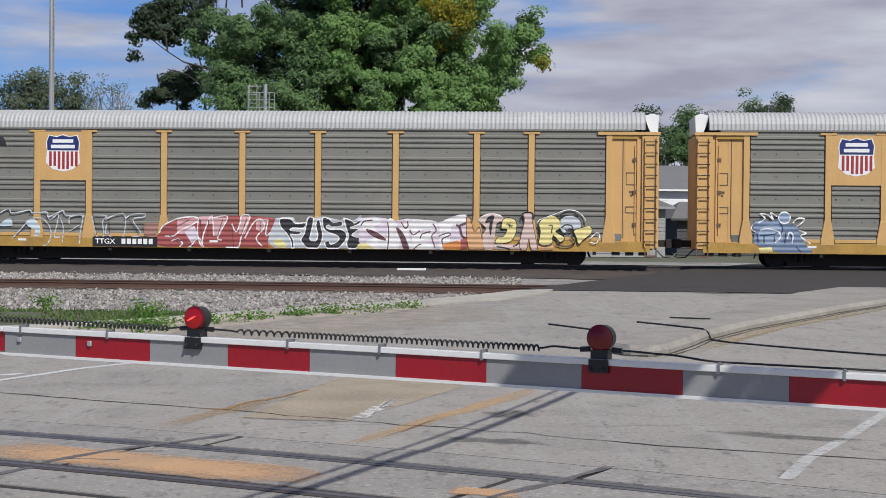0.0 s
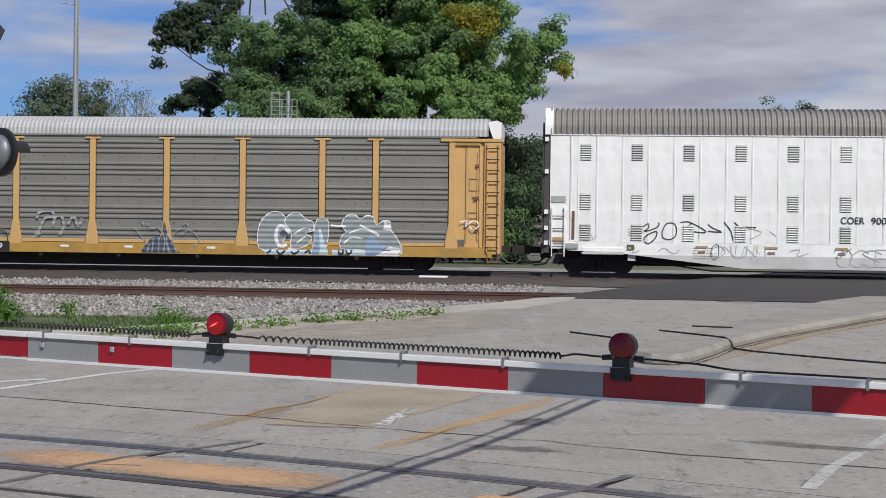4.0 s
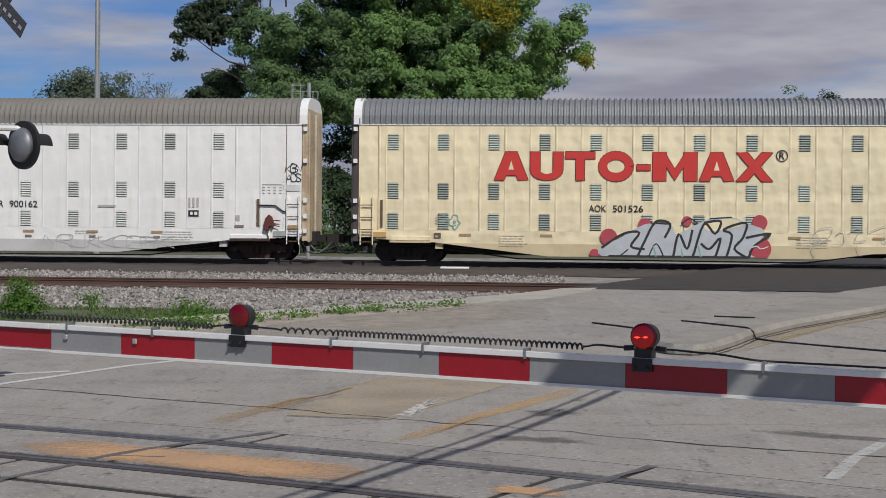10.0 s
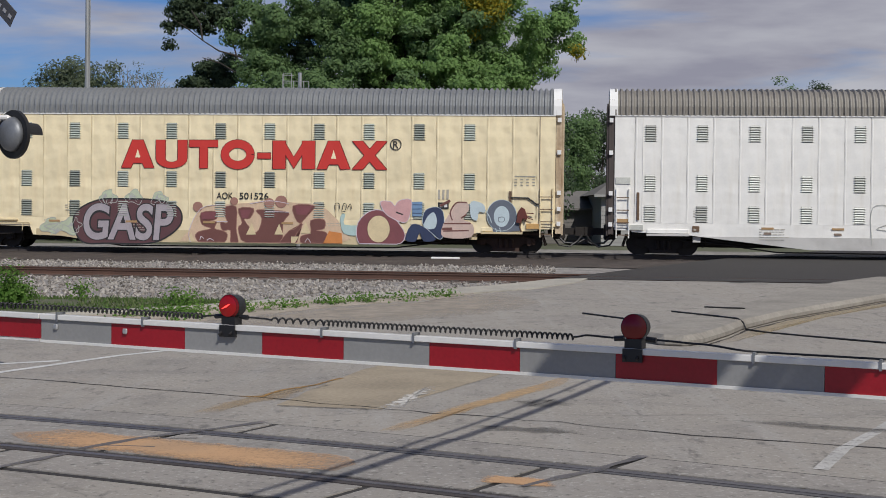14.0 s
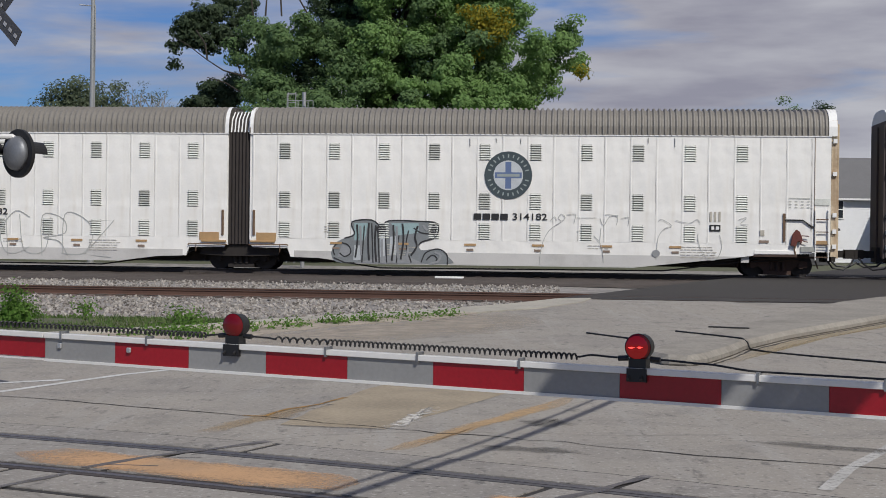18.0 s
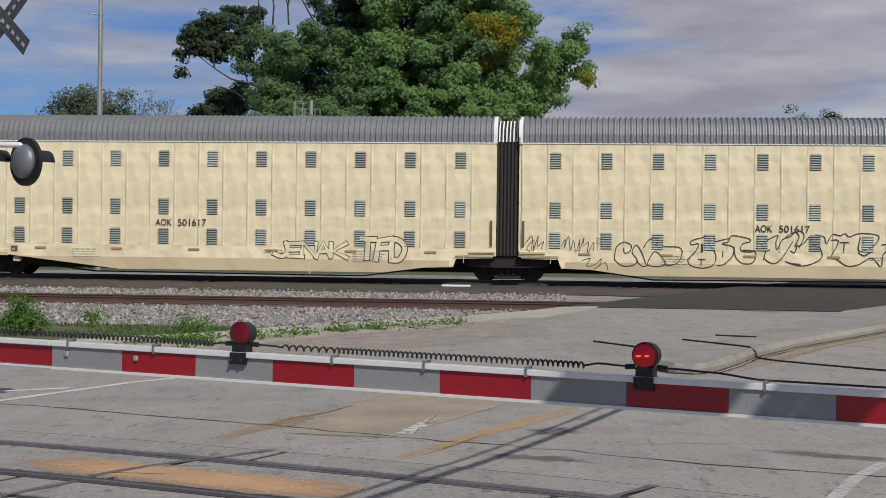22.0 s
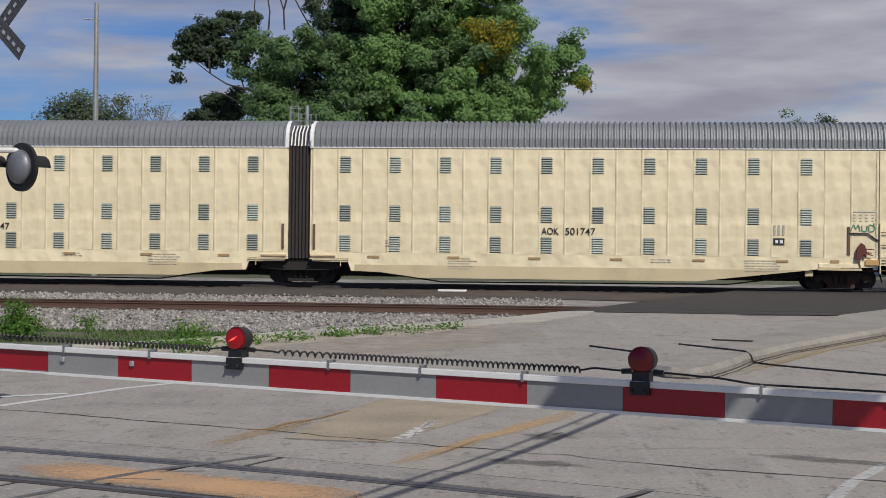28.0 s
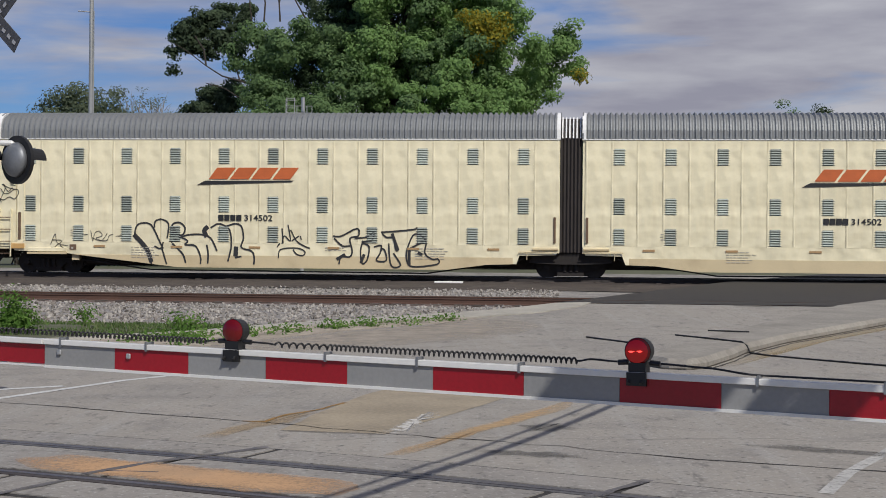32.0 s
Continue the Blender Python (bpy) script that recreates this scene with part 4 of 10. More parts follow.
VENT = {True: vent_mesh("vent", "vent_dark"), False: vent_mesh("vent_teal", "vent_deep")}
WHEELSET, TRUCK, SIDE_FRAME = wheelset_mesh(), truck_mesh(1.75), side_frame_mesh(1.75)
RUSTY_FRAME = SIDE_FRAME.copy()
RUSTY_FRAME.materials[0] = M["rusty_truck"]
ROOFS = {m: roof_mesh("roof", UL, 5.16, 6.2, 104, 0.085, m) for m in ("grey_roof", "brown_roof")}
PANEL = {}


HINGE = Geo().box(-0.07, 0.07, -0.06, 0.06, -0.08, 0.08).mesh("door_hinge")
HINGE.materials.append(M["white_trim"])
RUNG_BAR = Geo().box(-0.23, 0.23, -0.014, 0.014, -0.016, 0.016).mesh("ladder_rung")
RUNG_BAR.materials.append(M["stake_brown"])


def add_truck(car, x, rusty=False):
    t = share("truck", TRUCK, car, pose(x, 1.55, 0))
    for y in (-0.93, 0.93):
        share("side_frame", RUSTY_FRAME if rusty else SIDE_FRAME, t, pose(0, y, 0))
    for dx in (-0.875, 0.875):
        WHEELS.append((share("wheelset", WHEELSET, t, pose(dx, 0, 0.42)), dx))
    return t


def ladder(car, x, z0, z1, mat, w=0.42, step=0.42):
    g = Geo()
    for xx in (x - w / 2, x + w / 2):
        g.box(xx - 0.02, xx + 0.02, -0.10, -0.05, z0, z1)
        g.box(xx - 0.03, xx + 0.03, -0.06, 0.01, z0 + 0.4, z0 + 0.5)
        g.box(xx - 0.03, xx + 0.03, -0.06, 0.01, z1 - 0.1, z1)
    ob = g.make("ladder", mat, car)
    z = z0 + 0.12
    while z < z1:
        share("ladder_rung", RUNG_BAR, ob, pose(x, -0.09, z))
        z += step
    return ob


def bars(parent, x, z, widths, h, mat, gap=0.06, slant=0.0, y=-0.035, name="lettering", label=""):
    """A line of writing as plain bars, one for each letter."""
    g = Geo()
    for w in widths:
        if w > 0:
            g.prism([(x, z), (x + w, z), (x + w + slant * h, z + h), (x + slant * h, z + h)], y, y + 0.006)
        x += abs(w) + gap
    return g.make(name, mat, parent, label)


def auto_unit(car, x0, side, colour, sill, roof, columns):
    """One unit of a twin car. side: -1 where the bellows are at its right end, 1 at its left."""
    x1 = x0 + UL
    inner, outer = (x1, x0) if side < 0 else (x0, x1)
    # body shell behind the panels
    Geo().box(x0 + 0.02, x1 - 0.02, 0.05, 3.08, 0.92, 5.17).make("body", colour, car)
    # deep sill: shallow over the trucks, deep between
    e, i = (x0, x1) if side < 0 else (x1, x0)
    sg = 1 if side < 0 else -1
    poly = [(e + sg * 0.0, 1.02), (e + sg * 0.62, 1.02), (e + sg * 0.66, 0.86), (e + sg * 2.75, 0.76), (e + sg * 7.1, 0.27), (i - sg * 4.2, 0.27), (i - sg * 2.7, 0.47), (i - sg * 1.62, 0.5), (i - sg * 1.5, 0.82), (i - sg * 0.15, 0.84), (i - sg * 0.05, 1.02), (i - sg * 0.05, 1.186), (e, 1.186)]
    Geo().prism(poly if side < 0 else poly[::-1], 0.0, 0.12).make("side_sill", colour, car)
    Geo().prism(poly if side < 0 else poly[::-1], 2.98, 3.07).make("side_sill", colour, car)
    low = [(e + sg * 3.05, 0.72), (e + sg * 7.12, 0.265), (i - sg * 4.22, 0.265), (i - sg * 2.72, 0.465), (i - sg * 1.75, 0.495), (i - sg * 1.75, 0.74)]
    Geo().prism(low if side < 0 else low[::-1], -0.006, 0.0).make("sill_band", sill, car)
    Geo().box(x0 + 0.7, x1 - 0.7, 1.1, 2.0, 0.3, 0.92).make("centre_sill", "truck", car)
    # upright panels with narrow seams
    wide = PITCH / 2
    k = int(UL / wide)
    w = wide
    key = (colour,)
    if key not in PANEL:
        g = Geo().prism([(0.006, 0), (w - 0.006, 0), (w - 0.006, 3.96), (0.006, 3.96)], 0.0, 0.04)
        g.add([(0.02, 0, 0.0), (0.05, -0.008, 0.05), (0.05, -0.008, 3.85), (0.02, 0, 3.92)], [(0, 1, 2, 3)])
        g.add([(0.05, -0.008, 0.05), (0.08, 0, 0.0), (0.08, 0, 3.92), (0.05, -0.008, 3.85)], [(0, 1, 2, 3)])
        PANEL[key] = g.mesh("panel")
        PANEL[key].materials.append(M[colour])
    for j in range(k):
        share("panel", PANEL[key], car, pose(inner + sg * -0.039 - (0 if side > 0 else w) + (j * w + 0.078 if side > 0 else -j * w), 0.0, 1.19))
    rest = UL - 0.05 - k * w
    g = Geo().prism([(0.006, 0), (rest - 0.01, 0), (rest - 0.01, 3.96), (0.006, 3.96)], 0.0, 0.04).make("panel", colour, car)
    g.matrix_basis = pose(outer - (rest if side > 0 else 0.0), 0.0, 1.19)
    # roof, eave strip, end trims
    share("roof", ROOFS[roof], car, pose(x0, 0, 0))
    Geo().box(x0, x1, -0.03, 0.02, 5.125, 5.165).make("eave_strip", "white_trim", car)
    d = -1 if side < 0 else 1
    for a, b in (sorted((outer - d * 0.10, outer + d * 0.20)), sorted((inner, inner + d * 0.14))):
        g = Geo()
        vs = []
        prof = [(3.1 / 2 - (3.1 / 2 + 0.035) * (abs(cos(pi * q / 14)) ** 0.55) * (1 if cos(pi * q / 14) > 0 else -1), 5.15 + 1.08 * (sin(pi * q / 14) ** 0.75)) for q in range(15)]
        vs = [(xx, y, z) for xx in (a, b) for y, z in prof]
        fs = [(q, q + 15, q + 16, q + 1) for q in range(14)]
        g.add(vs, fs + [tuple(range(15)), tuple(range(29, 14, -1))]).make("roof_end_trim", "white_trim", car)
    # end doors on the outer end; left ones have shade put into their brown
    g = Geo()
    a, b = sorted((outer, outer + d * 0.22))
    g.box(a, b, 0.06, 3.0, 0.75, 5.75)
    g.box(*sorted((outer + d * 0.22, outer + d * 0.29)), 0.1, 0.35, 0.7, 5.6)
    g.box(*sorted((outer + d * 0.22, outer + d * 0.29)), 1.45, 1.65, 0.7, 5.6)
    door = g.make("end_door", "brown_door" if side < 0 else "weathered_door", car, bevel=0.01)
    for z in (1.05, 1.6, 2.2, 3.7, 4.9):
        share("door_hinge", HINGE, door, pose(outer + d * 0.13, 0.02, z + 0.08))
    # louvred vents in three rows
    for c in columns:
        for z in (4.49, 2.66, 1.53):
            share("vent", VENT[colour == "white_paint"], car, pose(c, -0.004, z))
    # ladder, yellow step, grab irons
    lx = outer - d * 0.32
    ladder(car, lx, 0.62, 2.45, colour, 0.46, 0.46)
    st = Geo()
    st.box(outer - d * 0.82 - 0.25, outer - d * 0.82 + 0.25, -0.06, 0.03, 0.93, 1.12)
    st.make("step_plate", "rack_yellow" if colour != "white_paint" else "vent", car)
    # placards and stencil blocks
    rng = random.Random(int(abs(x0) * 10) + len(car.name))
    for j in range(6):
        px = outer - d * (5.6 + 2.53 * j if colour == "white_paint" else 4.04 + 3.02 * j)
        Geo().box(px - 0.22, px + 0.22, -0.03, -0.02, 1.0, 1.08).make("reflector", "reflector", car)
        if colour == "white_paint":
            Geo().box(px - 0.13, px + 0.13, -0.03, -0.02, 0.81, 0.89).make("stencil_plate", "stake_faded", car)
    for sx, sw, sz, rows in ((5.3, 0.95, 0.62, 5), (16.2, 1.3, 0.66, 5), (2.9, 0.5, 1.45, 3), (12.8, 0.8, 0.95, 2)):
        g = Geo()
        for j in range(rows):
            q = x0 + sx
            while q < x0 + sx + sw * rng.uniform(0.75, 1.0):
                l = rng.uniform(0.05, 0.2)
                g.box(q, q + l, -0.024, -0.019, sz + j * 0.095, sz + 0.022 + j * 0.095)
                q += l + 0.04
        tagged(g.make("stencil_block", "faint_grey", car), kind="stuff")
    Geo().box(i - sg * 0.2 - 0.04, i - sg * 0.2 + 0.04, -0.05, 0.01, 1.3, 2.25).make("stake", "stake_brown", car)
    # a rust-brown stake by the ladder, tab plates and a small dark data plate
    vx = lx - d * (0.56 if side < 0 else 1.35)
    Geo().box(vx - 0.045, vx + 0.045, -0.05, 0.01, 1.3, 2.32).make("stake", "stake_brown", car)
    Geo().box(lx - d * 1.66 - 0.78, lx - d * 1.66 + 0.78, -0.10, 0.01, 0.72, 0.80).make("step_board", "rusty_truck" if colour == "white_paint" and side > 0 else sill, car, bevel=0.008)
    Geo().box(lx - d * 1.66 - 0.76, lx - d * 1.66 + 0.76, -0.045, 0.01, 0.82, 0.97).make("tab_plate", colour, car, bevel=0.01)
    if side < 0:
        dp = Geo().box(lx + 2.68 - 0.13, lx + 2.68 + 0.13, -0.03, -0.02, 0.9, 1.1).make("data_plate", "stake_brown", car)
        Geo().box(lx + 2.6, lx + 2.7, -0.034, -0.031, 0.93, 1.0).make("data_mark", "faint_grey", dp)
    elif colour == "white_paint":
        Geo().box(lx - 2.22, lx - 2.06, -0.03, -0.02, 1.5, 1.7).make("data_plate", "faint_grey", car)
        Geo().box(lx - 2.25, lx - 1.9, -0.03, -0.02, 1.24, 1.33).make("stencil_plate", "stake_faded", car)
    else:
        Geo().box(lx - 2.0, lx - 1.68, -0.03, -0.02, 1.0, 1.1).make("reflector", "reflector", car)
    if colour == "white_paint":
        Geo().box(lx - 0.27, lx + 0.27, -0.03, -0.02, 2.63, 2.87).make("placard", "vent", car)
        Geo().box(lx - 0.2, lx + 0.2, -0.05, -0.02, 1.2, 1.34).make("foot_plate", "reflector", car)
    if side > 0:
        dp = Geo().box(lx - 4.05, lx - 3.65, -0.03, -0.02, 1.64, 1.88).make("data_plate", "ink", car)
        Geo().box(lx - 3.98, lx - 3.88, -0.035, -0.031, 1.70, 1.82).make("data_mark", "white_trim", dp)
        Geo().box(lx - 3.82, lx - 3.70, -0.035, -0.031, 1.70, 1.82).make("data_mark", "white_trim", dp)
        for q in range(3):
            Geo().box(lx - 4.05 + 0.16 * q, lx - 3.97 + 0.16 * q, -0.025, -0.02, 2.0, 2.36).make("stencil_mark", "faint_grey", car)
    # drip line along one panel seam near the end, reservoir and rods under the slope
    sx = lx - d * (0.27 if side > 0 else 0.72)
    Geo().box(sx - 0.012, sx + 0.012, -0.02, 0.0, 1.2, 5.1).make("seam_strip", "stake_faded" if side > 0 else colour, car)
    Geo().tube([(e + sg * 3.4, 0.5, 0.55), (e + sg * 4.7, 0.5, 0.5)], 0.17, 12).make("air_reservoir", "truck", car)
    Geo().tube([(i - sg * 2.3, 0.6, 0.6), (i - sg * 3.3, 0.6, 0.55)], 0.15, 12).make("air_reservoir", "truck", car)
    for yy, zz in ((0.25, 0.62), (0.4, 0.5), (1.0, 0.42)):
        Geo().tube([(e + sg * 1.2, yy, zz + 0.15), (e + sg * 3.2, yy - 0.05, zz), (e + sg * 5.2, yy, 0.36 + yy * 0.05)], 0.022, 6).make("brake_rod", "truck", car)
    Geo().box(e + sg * 3.05 - 0.14, e + sg * 3.05 + 0.14, 0.12, 0.4, 0.5, 0.72).make("valve_box", sill, car)
    # hoses and pipe under the sill
    Geo().tube([(e + sg * 3.0, 0.3, 0.55), (e + sg * 6.0, 0.3, 0.16), (i - sg * 5.0, 0.3, 0.12), (i - sg * 2.0, 0.3, 0.55)], 0.03, 6).make("brake_pipe", "truck", car)
    if side > 0:
        Geo().tube([(lx - 1.33, -0.05, 2.09), (lx - 0.68, -0.05, 2.08), (lx - 0.38, -0.05, 1.86), (lx - 0.27, -0.05, 1.85)], 0.028, 6).make("brake_rigging", "ink", car)
        wx = lx - 0.86
        wg = Geo().prism([(wx - 0.26, 1.16), (wx - 0.1, 1.12), (wx - 0.02, 1.3), (wx + 0.06, 1.3), (wx + 0.1, 1.2), (wx + 0.16, 1.38), (wx + 0.06, 1.66), (wx - 0.06, 1.74), (wx - 0.2, 1.56)], -0.16, -0.03)
        wg.bar((wx, -0.1, 1.52), (wx + 0.4, -0.12, 1.5), 0.035).bar((wx, -0.1, 1.38), (wx + 0.36, -0.12, 1.28), 0.035)
        wg.make("hand_brake", "brake_red", car, "rusty dark red hand brake", bevel=0.01)
        Geo().tube([(wx - 0.05, -0.06, 1.25), (wx - 0.12, -0.06, 1.0), (wx - 0.05, -0.04, 0.75)], 0.03, 6).make("brake_chain", "stake_brown", car)
        ph = Geo()
        for q in range(4):
            for r in range(4 if q < 3 else 1):
                ph.box(lx - 1.2 + 0.22 * r, lx - 1.2 + 0.22 * r + (0.1 if q < 3 else 0.78), -0.026, -0.02, 2.54 + 0.11 * q, 2.565 + 0.11 * q)
        tagged(ph.make("stencil_block", "vent", car), kind="stuff")


def twin_car(name, c, colour, sill, roof, label):
    """A twin articulated rack car; c is the place of its bellows on the train."""
    car = tagged(empty(name), label, "rail car", "twin rack cars of the train")
    gap = 0.40
    auto_unit(car, -gap - UL, -1, colour, sill, roof, [-1.77 - PITCH * i for i in range(11)])
    auto_unit(car, gap, 1, colour, sill, roof, [1.77 + PITCH * i for i in range(10)])
    # bellows
    n = 13
    zig = [(-gap + 2 * gap * i / (n - 1), 0.10 + 0.09 * (i % 2)) for i in range(n)]
    g = Geo().slab(zig + [(gap, 2.95), (-gap, 2.95)], 0.95, 5.2)
    g.make("bellows", "bellows", car, "ribbed dark rubber bellows between the units")
    g = Geo()
    for i in range(6):
        xa = -gap + 0.04 + 2 * gap * i / 6
        g.add([(xa, 0.12, 5.2), (xa + 0.05, 0.12, 5.2), (xa + 0.05, 0.3, 5.7), (xa, 0.3, 5.7), (xa + 0.05, 0.75, 6.02), (xa, 0.75, 6.02), (xa + 0.05, 1.55, 6.1), (xa, 1.55, 6.1)], [(0, 1, 2, 3), (3, 2, 4, 5), (5, 4, 6, 7)])
    g.make("bellows_rib", "white_trim", car, "white ribs of the bellows roof")
    Geo().add([(-gap, 0.2, 5.2), (gap, 0.2, 5.2), (gap, 0.38, 5.7), (-gap, 0.38, 5.7), (gap, 0.8, 5.98), (-gap, 0.8, 5.98), (gap, 2.9, 5.98), (-gap, 2.9, 5.98)], [(0, 1, 2, 3), (3, 2, 4, 5), (5, 4, 6, 7)]).make("bellows_top", "bellows", car)
    Geo().prism([(-1.55, 0.55), (-1.45, 0.78), (-0.9, 0.95), (0.9, 0.95), (1.45, 0.78), (1.55, 0.55), (0.5, 0.5), (-0.5, 0.5)], 0.25, 2.85).make("articulation", "truck", car)
    add_truck(car, 0.0)
    plain_tone = "reflector" if colour == "white_paint" else sill
    for s in (-1, 1):
        Geo().box(*sorted((s * (gap + 0.06), s * 1.42)), -0.09, 0.02, 1.03, 1.10).make("foot_board", plain_tone, car, bevel=0.006)
        Geo().tube([(s * 0.42, -0.06, 0.93), (s * 1.1, -0.07, 0.95), (s * 1.9, -0.07, 0.96), (s * 1.93, -0.07, 0.9)], 0.022, 6).make("grab_rod", "stake_brown" if colour == "white_paint" else sill, car)
        Geo().tube([(s * 1.62, -0.06, 0.95), (s * 1.62, -0.06, 0.66)], 0.016, 6).make("rod_hanger", "stake_brown" if colour == "white_paint" else sill, car)
        Geo().tube([(s * 1.75, 0.2, 0.72), (s * 2.3, 0.15, 0.46), (s * 2.6, 0.15, 0.42), (s * 3.1, 0.2, 0.5)], 0.03, 6).make("brake_hose", "black", car)
    for s in (-1, 1):
        add_truck(car, s * (UL + gap - 1.84), s > 0)
        xe = s * (UL + gap)
        cg = Geo().box(*sorted((xe - s * 0.3, xe + s * 1.08)), 1.42, 1.68, 0.72, 0.98)
        cg.box(*sorted((xe + s * 0.75, xe + s * 1.1)), 1.3, 1.8, 0.68, 1.02)
        cg.make("coupler", "truck", car)
        Geo().tube([(xe, 0.9, 0.75), (xe + s * 0.35, 0.85, 0.42), (xe + s * 0.8, 0.9, 0.38), (xe + s * 1.1, 1.0, 0.55)], 0.04, 6).make("air_hose", "black", car)
        Geo().tube([(xe - s * 0.2, 0.4, 0.8), (xe + s * 0.15, 0.4, 0.34), (xe + s * 0.55, 0.5, 0.28), (xe + s * 0.85, 0.7, 0.5), (xe + s * 1.0, 0.9, 0.7)], 0.035, 6).make("air_hose", "black", car)
        Geo().bar((xe - s * 0.1, 0.15, 0.72), (xe + s * 0.3, 1.2, 0.55), 0.06).make("uncoupling_rod", "truck", car)
        Geo().box(*sorted((xe - s * 0.1, xe + s * 0.35)), 1.0, 2.1, 0.55, 1.12).make("striker", "truck", car, bevel=0.03)
    CARS.append((car, c))
    return car


def up_car(name, c, label):
    """A single rack car with grey corrugated sides and yellow posts; local x from its left end, 28.3 m long."""
    car = tagged(empty(name), label, "rail car", "grey and yellow rack cars of the train")
    L = 28.3
    posts = [1.86, 4.82, 6.83, 9.72, 12.72, 15.60, 18.53, 21.57, 23.60, 26.47]
    # inner body coloured dark, as the shade in the gaps beside the posts
    Geo().box(1.9, L - 1.9, 0.06, 2.95, 0.7, 5.06).make("inner_body", "vent_dark", car)
    # corrugated side panels
    for a, b in zip(posts, posts[1:]):
        g = Geo()
        z = 1.0
        i = 0
        prof = []
        while z < 5.02:
            if i % 4 == 3:
                prof += [(z, 0.0), (z + 0.26, 0.0)]
                z += 0.26
            else:
                prof += [(z, 0.0), (z + 0.04, -0.045), (z + 0.10, -0.045), (z + 0.14, 0.0)]
                z += 0.19
            i += 1
        prof.append((5.05, 0.0))
        vs = [(x, 0.045 + y, zz) for x in (a + 0.15, b - 0.15) for zz, y in prof]
        k = len(prof)
        g.add(vs, [(q, q + k, q + k + 1, q + 1) for q in range(k - 1)])
        sp = g.make("side_panel", "rack_metal", car)
        bolts = Geo()
        for zf in (1.0 + 0.57 + 0.83 * k for k in range(5)):
            for q in range(4):
                xq = a + 0.3 + (b - a - 0.6) * q / 3
                bolts.box(xq - 0.02, xq + 0.02, 0.03, 0.05, zf + 0.11, zf + 0.15)
        tagged(bolts.make("bolt", "tie", sp), kind="stuff")
    for p in posts:
        g = Geo().box(p - 0.11, p + 0.11, -0.02, 0.1, 1.6, 4.92)
        g.prism([(p - 0.24, 0.86), (p + 0.24, 0.86), (p + 0.24, 1.05), (p + 0.12, 1.75), (p - 0.12, 1.75), (p - 0.24, 1.05)], -0.032, 0.09)
        g.box(p - 0.30, p + 0.30, -0.03, 0.1, 4.88, 4.95)
        g.make("post", "rack_yellow", car, bevel=0.008)
    # logo panel with a plain shield
    x0, x1 = posts[1] + 0.11, posts[2] - 0.11
    lp = Geo().box(x0, x1, -0.015, 0.05, 3.05, 4.88).make("logo_panel", "rack_yellow", car)
    cx, w, zt, zb = (x0 + x1) / 2, 0.66, 4.78, 3.38

    def shield(k, top, bot):
        return [(cx - w * k, bot + 0.32), (cx - w * 0.6 * k, bot + 0.08), (cx, bot), (cx + w * 0.6 * k, bot + 0.08), (cx + w * k, bot + 0.32), (cx + w * 0.95 * k, top - 0.65), (cx + w * k, top - 0.3), (cx + w * 0.85 * k, top), (cx + w * 0.4 * k, top - 0.07), (cx, top + 0.02), (cx - w * 0.4 * k, top - 0.07), (cx - w * 0.85 * k, top), (cx - w * k, top - 0.3), (cx - w * 0.95 * k, top - 0.65)]
    Geo().prism(shield(1.0, zt, zb), -0.022, -0.016).make("shield", "white_trim", lp)
    for k in range(7):
        xx = cx - 0.53 + k * 0.167
        Geo().box(xx, xx + 0.1, -0.028, -0.0225, zb + (0.09 if k in (2, 3, 4) else 0.2), zt - 0.64).make("shield_stripe", "shield_red", lp)
    Geo().prism([(cx - 0.6, zt - 0.6), (cx + 0.6, zt - 0.6), (cx + 0.62, zt - 0.28), (cx + 0.53, zt - 0.04), (cx + 0.25, zt - 0.1), (cx, zt - 0.02), (cx - 0.25, zt - 0.1), (cx - 0.53, zt - 0.04), (cx - 0.62, zt - 0.28)], -0.028, -0.0225).make("shield_field", "logo_blue", lp)
    bars(lp, cx - 0.40, zt - 0.31, [0.8], 0.13, "white_trim", y=-0.034, name="shield_bar")
    bars(lp, cx - 0.46, zt - 0.52, [0.92], 0.13, "white_trim", y=-0.034, name="shield_bar")
    # sill and underframe
    Geo().box(0.3, L - 0.3, -0.03, 0.1, 0.53, 0.92).make("side_sill", "rack_ochre", car)
    for a, b in zip(posts, posts[1:]):
        Geo().box(a + 0.26, b - 0.26, -0.026, 0.1, 0.935, 1.06).make("ledge", "rack_yellow", car, bevel=0.006)
    Geo().prism([(2.6, 0.66), (L - 2.6, 0.66), (L - 4.4, 0.08), (4.4, 0.08)][::-1], 0.55, 2.6).make("underframe", "truck", car)
    Geo().box(0.2, L - 0.2, 0.02, 3.0, 0.62, 0.665).make("deck", "truck", car)
    # roof
    me = UP_ROOF
    share("roof", me, car, pose(0.5, 0, 0))
    Geo().box(0.9, L - 0.9, -0.01, 0.11, 5.0, 5.07).make("eave_beam", "rack_metal", car)
    # end bays: door leaf, ladder column, cap beam, white roof end
    for e, sg in ((0.0, 1), (L, -1)):
        def bx(a, b):
            return sorted((e + sg * a, e + sg * b))
        Geo().box(*bx(0.6, 1.95), 0.07, 0.12, 0.66, 4.9).make("end_bay", "rack_yellow", car)
        g = Geo().box(*bx(0.74, 0.80), 0.02, 0.1, 0.95, 4.85)
        g.box(*bx(1.2, 1.26), 0.06, 0.1, 0.95, 4.85)
        g.make("end_bay_rib", "rack_yellow", car)
        Geo().box(*bx(0.0, 0.62), -0.02, 0.05, 0.66, 4.85).make("end_door", "rack_yellow", car, bevel=0.01)
        Geo().box(*bx(0.0, 0.12), 0.05, 3.0, 0.66, 4.85).make("end_wall", "rack_yellow", car)
